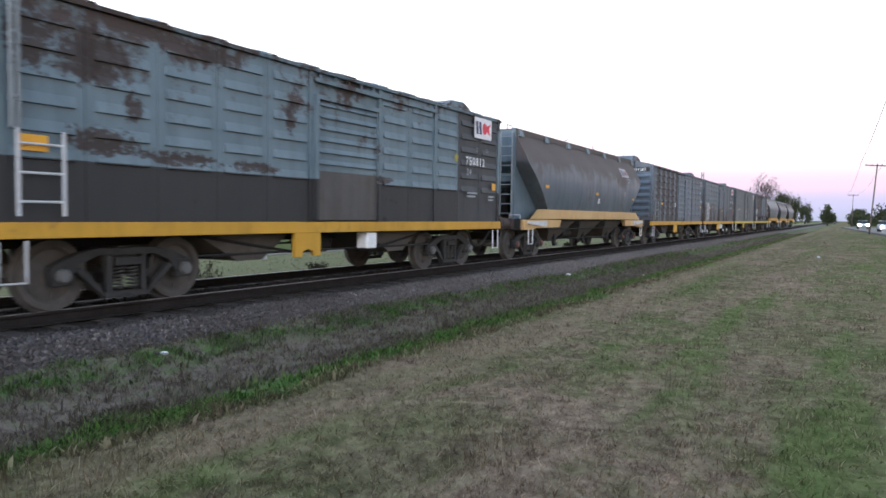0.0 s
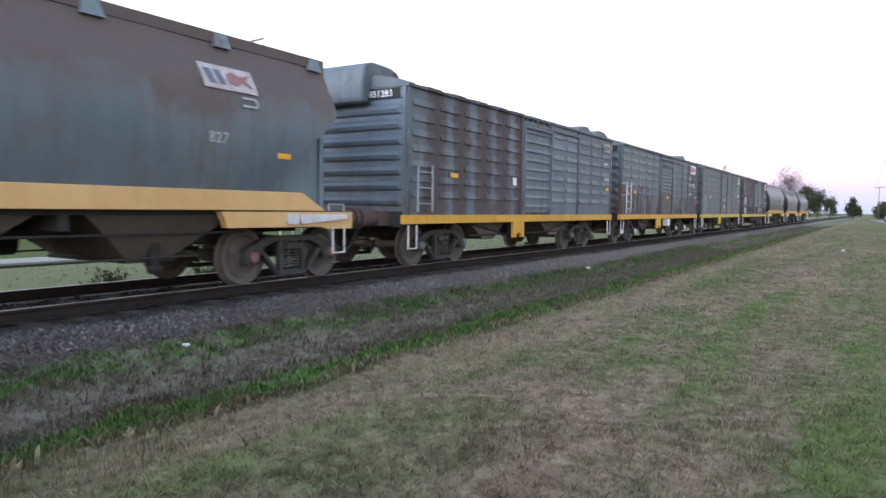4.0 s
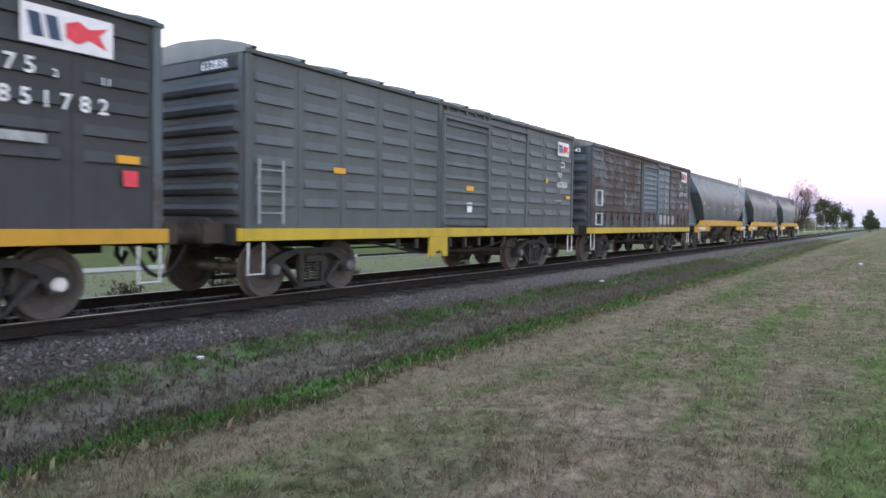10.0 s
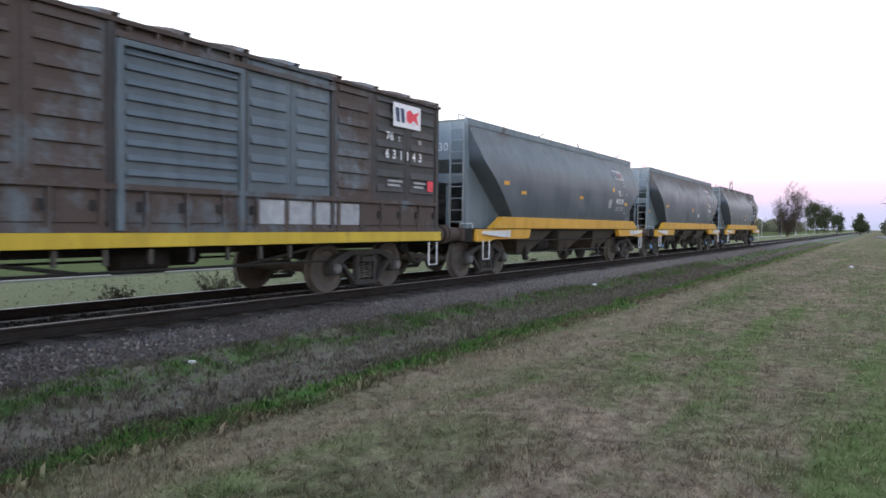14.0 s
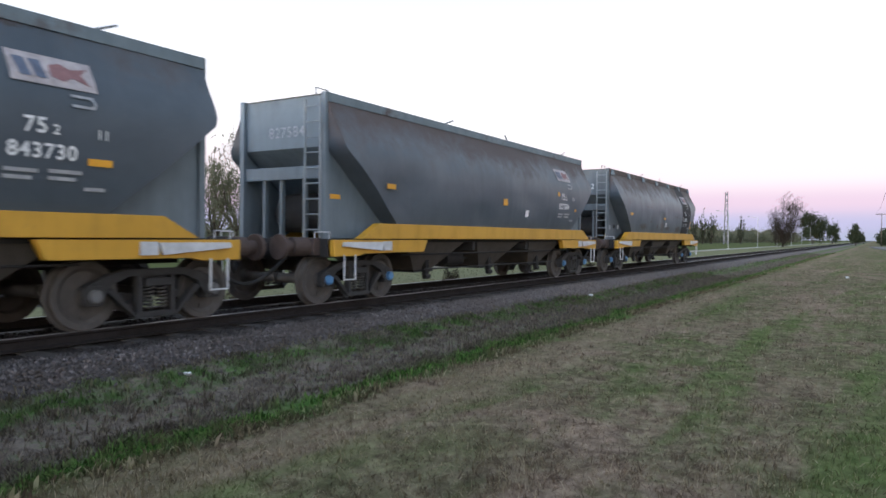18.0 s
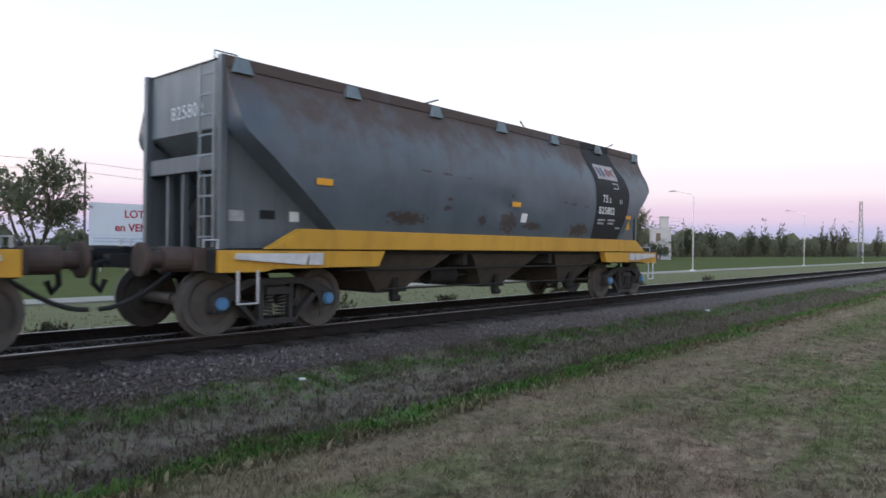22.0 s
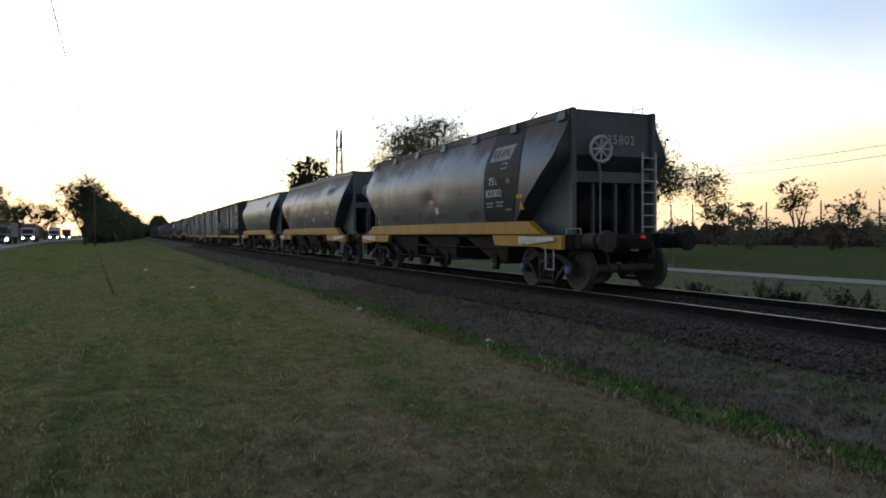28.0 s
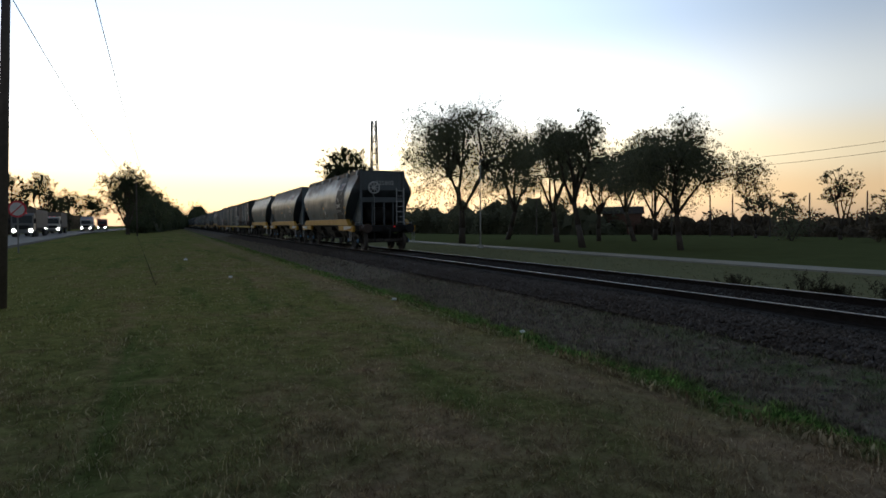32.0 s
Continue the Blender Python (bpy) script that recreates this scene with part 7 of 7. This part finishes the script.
def wheels(t, places, r, w):
    for x, y in places:
        bm = bmesh.new()
        turned(bm, [(r * 0.45, -w / 2), (r * 0.95, -w / 2), (r, -w * 0.3), (r, w * 0.3), (r * 0.95, w / 2), (r * 0.45, w / 2)], 18)
        ty = part("wheel", bm, M["tyre"], t)
        ty.location = (x, y, r)
        bm = bmesh.new()
        turned(bm, [(r * 0.1, -w * 0.42), (r * 0.45, -w * 0.40), (r * 0.45, w * 0.40), (r * 0.1, w * 0.42)], 12)
        part("rim", bm, M["galv"], ty)


def truck(label, cab, load, length, load_h):
    """Forward-control lorry with a semi-trailer; it faces +x."""
    t = tagged(new("truck"), label, "truck", "trucks on the road")
    bm = bmesh.new()
    prism(bm, [(-2.1, 0.75), (0.0, 0.75), (0.0, 1.7), (-0.18, 2.75), (-0.45, 2.95), (-2.1, 2.95)], -1.22, 1.22, "y")
    c = part("cab", bm, M[cab], t, "", False, 0.05)
    bm = bmesh.new()
    prism(bm, [(0.01, 1.75), (-0.16, 2.65), (-0.20, 2.65), (-0.03, 1.75)], -1.05, 1.05, "y")
    part("windscreen", bm, M["glass"], c)
    bm = bmesh.new()
    box(bm, -0.05, 0.10, -1.22, 1.22, 0.45, 0.85)
    part("bumper", bm, M["truck_grey"], t, "", False, 0.02)
    bm = bmesh.new()
    box(bm, 0.0, 0.03, -0.8, 0.8, 0.95, 1.45)
    part("grille", bm, M["black"], t)
    for s in (-1, 1):
        bm = bmesh.new()
        box(bm, -0.15, 0.0, *sorted((s * 1.25, s * 1.45)), 1.7, 2.3)
        part("mirror", bm, M["black"], t)
        bm = bmesh.new()
        box(bm, -0.6, -0.5, *sorted((s * 0.3, s * 0.45)), 2.96, 3.04)
        part("marker_lamp", bm, M["marker_lamp"], t, "red marker lamp")
    bm = bmesh.new()
    box(bm, -length, -2.5, -1.26, 1.26, 1.15, load_h)
    part("trailer_body", bm, M[load], t, "", False, 0.03)
    bm = bmesh.new()
    box(bm, -length, -0.3, -0.5, 0.5, 0.62, 1.15)
    part("chassis", bm, M["under"], t)
    lamp_pair(t, 0.10, 0.92, 0.80, 0.15)
    wheels(t, [(x, s * 1.05) for x in (-0.9, -3.2, -4.4, -length + 1.2, -length + 2.4, -length + 3.6) for s in (-1, 1)], 0.5, 0.32)
    return t


def drive(thing, rows, off):
    """rows of (seconds, x); the thing keeps to its lane."""
    DRIVEN.append((thing, [(t, pose(x, road_y(x) + off, -0.20, 0, 0, math.degrees(0.05) + (180 if rows[0][1] > 0 else 0))) for t, x in rows]))


drive(truck("white-cabbed truck with brown trailer and lit head lamps", "truck_white", "tarp", 14.5, 3.7), [(0, -382), (28, -165), (32, -134)], -2.6)
drive(truck("white truck with pale trailer and lit head lamps further off", "truck_white", "board_pale", 13.5, 3.6), [(0, -438), (28, -221), (32, -190)], -2.6)
drive(truck("dark truck with long dusty trailer and lit head lamps", "truck_grey", "tarp", 16.0, 3.5), [(0, -315), (28, -125.5), (32, -98.5)], -2.6)
drive(truck("red truck with dark trailer and lit head lamps", "truck_red", "truck_grey", 14.0, 3.4), [(0, -482), (28, -265), (32, -234)], -2.6)


def car(label, paint, lit=True):
    t = tagged(new("car"), label, "car")
    bm = bmesh.new()
    prism(bm, [(-2.1, 0.35), (2.1, 0.35), (2.15, 0.70), (1.95, 0.88), (1.05, 0.96), (-1.75, 0.98), (-2.1, 0.85)], -0.84, 0.84, "y")
    b_ = part("body", bm, M[paint], t, "", False, 0.06)
    bm = bmesh.new()
    prism(bm, [(1.05, 0.95), (0.45, 1.42), (-1.15, 1.44), (-1.75, 0.97)], -0.72, 0.72, "y")
    part("cabin", bm, M["glass"], t, "dark glazed cabin", False, 0.04)
    bm = bmesh.new()
    box(bm, -1.1, 0.4, -0.68, 0.68, 1.42, 1.47)
    part("roof", bm, M[paint], t, "", False, 0.02)
    wheels(t, [(x, s * 0.76) for x in (-1.3, 1.3) for s in (-1, 1)], 0.31, 0.2)
    if lit:
        lamp_pair(t, 2.13, 0.62, 0.66, 0.12)
    return t


drive(car("pale car with lit head lamps on the road", "car_silver"), [(0, 146), (32, 110)], -0.2)
drive(car("white car with lit head lamps on the road", "truck_white"), [(0, 107), (32, 80)], -0.2)
c = car("silver car parked beside the brick tower", "car_silver", False)
x, y = at(21.2, 79)
c.matrix_basis = pose(x, y, -0.52, 0, 0, 15)

# road sign at the roadside
t = tagged(new("road_sign"), "round no-overtaking road sign on a post", "road sign")
t.location = (-45.0, -8.0, -0.4)
bm = bmesh.new()
rod(bm, (0, 0, -0.1), (0, 0, 3.0), 0.045, 8)
part("post", bm, M["galv"], t)
for nm, r0_, x_, m_ in (("rim_disc", 0.47, 0.05, "logo_red"), ("face_disc", 0.37, 0.065, "logo_white")):
    bm = bmesh.new()
    rod(bm, (x_ - 0.01, 0, 2.52), (x_ + 0.005, 0, 2.52), r0_, 28)
    part(nm, bm, M[m_], t)
bm = bmesh.new()
pipe(bm, [(0.075, -0.26, 2.26), (0.075, 0.26, 2.78)], 0.03)
part("slash", bm, M["logo_red"], t)


# ---- loose plants near the camera ----
def low_leaf(x, y):
    """Patchy growth of the ditch, thinner towards the road end."""
    return (0.12 + 0.88 * (np.sin(x * 1.3 + 2 * y) * np.sin(x * 0.45 - 1) + 0.5 * np.sin(x * 4.7 + y * 3) > -0.1)) * np.clip((x + 16) / 14, 0.7, 1)


blades("lawn_grass", 1, 330000, 0, 1, -9.0, 4.75, 0.025, 0.065, 0.0052, "short dry mown grass, straw-brown and green", 0.4, None, 2.4, (-100, 106, 3.0, 70))
blades("lawn_tufts", 21, 90000, 0, 1, -9.0, 4.6, 0.05, 0.11, 0.0045, "longer tufts of green grass in the lawn", 0.85, lambda x, y: np.sin(x * 1.9 + 1.3 * np.sin(y * 1.7)) * np.sin(y * 2.3 + 0.7 * x) > 0.45, 0.8, (-100, 106, 3.0, 40))
blades("lawn_grass_underfoot", 22, 24000, -3.2, 3.2, -3.2, 3.2, 0.025, 0.065, 0.007, "short dry mown grass", 0.4, lambda x, y: np.hypot(x, y) < 3.1, 2.4)
blades("ditch_weeds", 3, 100000, -20, 34, 4.25, 5.25, 0.03, 0.075, 0.020, "low green weeds in the ditch", 0.75, low_leaf, 1.5)
blades("ditch_tufts", 23, 16000, -20, 34, 4.2, 5.3, 0.06, 0.15, 0.009, "taller green grass in the ditch", 0.9, low_leaf, 0.7)
blades("dead_weeds_far", 14, 26000, -90, 90, 5.0, 6.75, 0.05, 0.12, 0.025, "dead brown weeds further along the ballast", 0.6)
blades("ditch_weeds_far", 15, 30000, -90, 100, 4.25, 5.25, 0.06, 0.12, 0.03, "green weeds further along the ditch", 0.6, lambda x, y: np.where(x < -8, np.abs(y - 4.7) < 0.3, 1.0))
blades("dead_weeds", 4, 90000, -20, 32, 5.0, 6.7, 0.03, 0.09, 0.009, "dead brown weeds beside the ballast", 0.75, None, 1.6)
blades("toe_grass", 5, 36000, -20, 32, 5.95, 6.75, 0.04, 0.11, 0.011, "green grass at the foot of the ballast", 0.8, lambda x, y: (0.1 + 0.9 * (np.sin(x * 0.9) + np.sin(x * 2.3 + 1) > 0.0)) * np.clip((x + 6) / 8, 0.08, 1), 1.2)
blades("backside_grass", 6, 26000, -45, 45, 11.0, 18.6, 0.03, 0.07, 0.02, "pale unmown grass behind the track", 0.6)


def weed_clumps():
    rng = np.random.default_rng(7)
    out = []
    # bushy stalks in separate clumps
    for cx, s in zip((-11.2, -9.5, -9.0, -7.9, -1.5, -0.3, 0.1, 2.2, 2.7, 3.9, 7.0, 9.5, 13.0, 18.5, 24.0, 31.0), (0.8, 1.15, 0.7, 1.0, 0.6) * 4):
        m = 34
        root = rng.normal(size=(m, 2)) * np.array([0.20, 0.07]) * s
        tip = root + rng.normal(size=(m, 2)) * np.array([0.20, 0.10]) * s
        h = rng.uniform(0.15, 0.52, m) * s
        k = rng.integers(0, m, 2200)
        f = rng.random(2200) ** 0.7
        c = np.stack([root[k, 0] + (tip - root)[k, 0] * f, root[k, 1] + (tip - root)[k, 1] * f, h[k] * f - 0.36], 1) + rng.normal(size=(2200, 3)) * 0.022
        out.append(c + np.array([cx, 11.15 + rng.uniform(-0.10, 0.2), 0]))
    tagged(new("track_weeds", leaf_mesh("track_weeds", np.concatenate(out), 0.06, 8, M["weed"], -0.4, 0.22)), "dark weeds growing along the far rail", "weeds", kind="stuff")


weed_clumps()
stones("ballast_stones", 9, 40000, -20, 34, 6.62, 7.62, 0.016, 0.040, ballast_z, M["ballast"], "loose grey ballast stones on the shoulder of the track")
stones("ballast_stones_far", 10, 9000, 34, 90, 6.62, 7.7, 0.03, 0.06, ballast_z, M["ballast"], "loose grey ballast stones further along the track")
stones("ballast_stones_beyond", 13, 9000, -90, -20, 6.62, 7.7, 0.03, 0.06, ballast_z, M["ballast"], "loose dusty ballast stones towards the road end")
stones("ballast_between_rails", 11, 16000, -26, 34, 8.08, 9.6, 0.02, 0.045, lambda x, y: -0.185 + 0.085 * np.clip((-2 - x) / 8, 0, 1), M["ballast_oily"], "oil-blackened stones between the rails")
stones("scattered_stones", 12, 900, -18, 30, 5.6, 6.75, 0.015, 0.04, lambda x, y: rough_z(x, y), M["ballast"], "stray ballast stones in the weeds")


def litter():
    k = 0
    for x, y, s in ((17.9, 6.5, 0.07), (20.6, 5.2, 0.08), (4.9, 6.35, 0.05), (28.5, 4.6, 0.07), (-2.7, 5.9, 0.05), (0.3, 6.0, 0.05), (33.0, 1.0, 0.09), (-14.0, 4.4, 0.08), (-9.2, 4.9, 0.06), (-21, 1.6, 0.08), (-33, 0.6, 0.10)):
        rng = random.Random(k)
        bm = bmesh.new()
        bmesh.ops.create_icosphere(bm, subdivisions=1, radius=s)
        for v in bm.verts:
            v.co *= rng.uniform(0.6, 1.2)
            v.co.z *= 0.5
        o = solid("litter", bm, M["stencil"], "small pale scrap of litter on the ground", "litter", group="litter on the verge")
        o.location = (x, y, float(rough_z(np.float64(x), np.float64(y))) + s * 0.35)
        k += 1


litter()


# ---- sleepers, last ----
def sleepers():
    t = tagged(new("sleepers"), "dark weathered wooden railway sleepers half sunk in ballast", "sleepers", kind="structure")
    metas = []
    for k in range(4):
        rng = random.Random(k)
        bm = bmesh.new()
        j = rng.uniform(-0.02, 0.02)
        box(bm, -0.12, 0.12, -1.37 + j, 1.37 + j, -0.16, 0.0, 0.008)
        metas.append(finish(bm, "sleeper", M["sleeper"]))
    for i in range(300):
        x = -60 + i * 0.61
        o = part("sleeper", metas[i % 4], None, t)
        o.matrix_basis = pose(x, TRACK_Y, -0.174 + 0.006 * math.sin(i * 2.3), 0, 0, 0.5 * math.sin(i * 1.7))


sleepers()


# ---- what moves ----
def train_at(t):
    """Place of the train's last axle, on the same smooth curve as its keys."""
    ts, ss = [a for a, b in TRAIN], [b for a, b in TRAIN]
    return float(np.interp(t, ts, ss))


def motions():
    for wagon, u in WAGONS:
        walk(wagon, [(t, pose(s + u, TRACK_Y, 0)) for t, s in TRAIN])
    steps = [i * 0.1 for i in range(321)]
    turn = [math.degrees((train_at(t) - TRAIN[0][1]) / R_WHEEL) for t in steps]
    for i, ob in enumerate(ROLLING):
        x = ob.location.x
        walk(ob, [(t, pose(x, 0, R_WHEEL, 0, a, 0)) for t, a in zip(steps, turn)])
    for thing, rows in DRIVEN:
        walk(thing, rows)


motions()
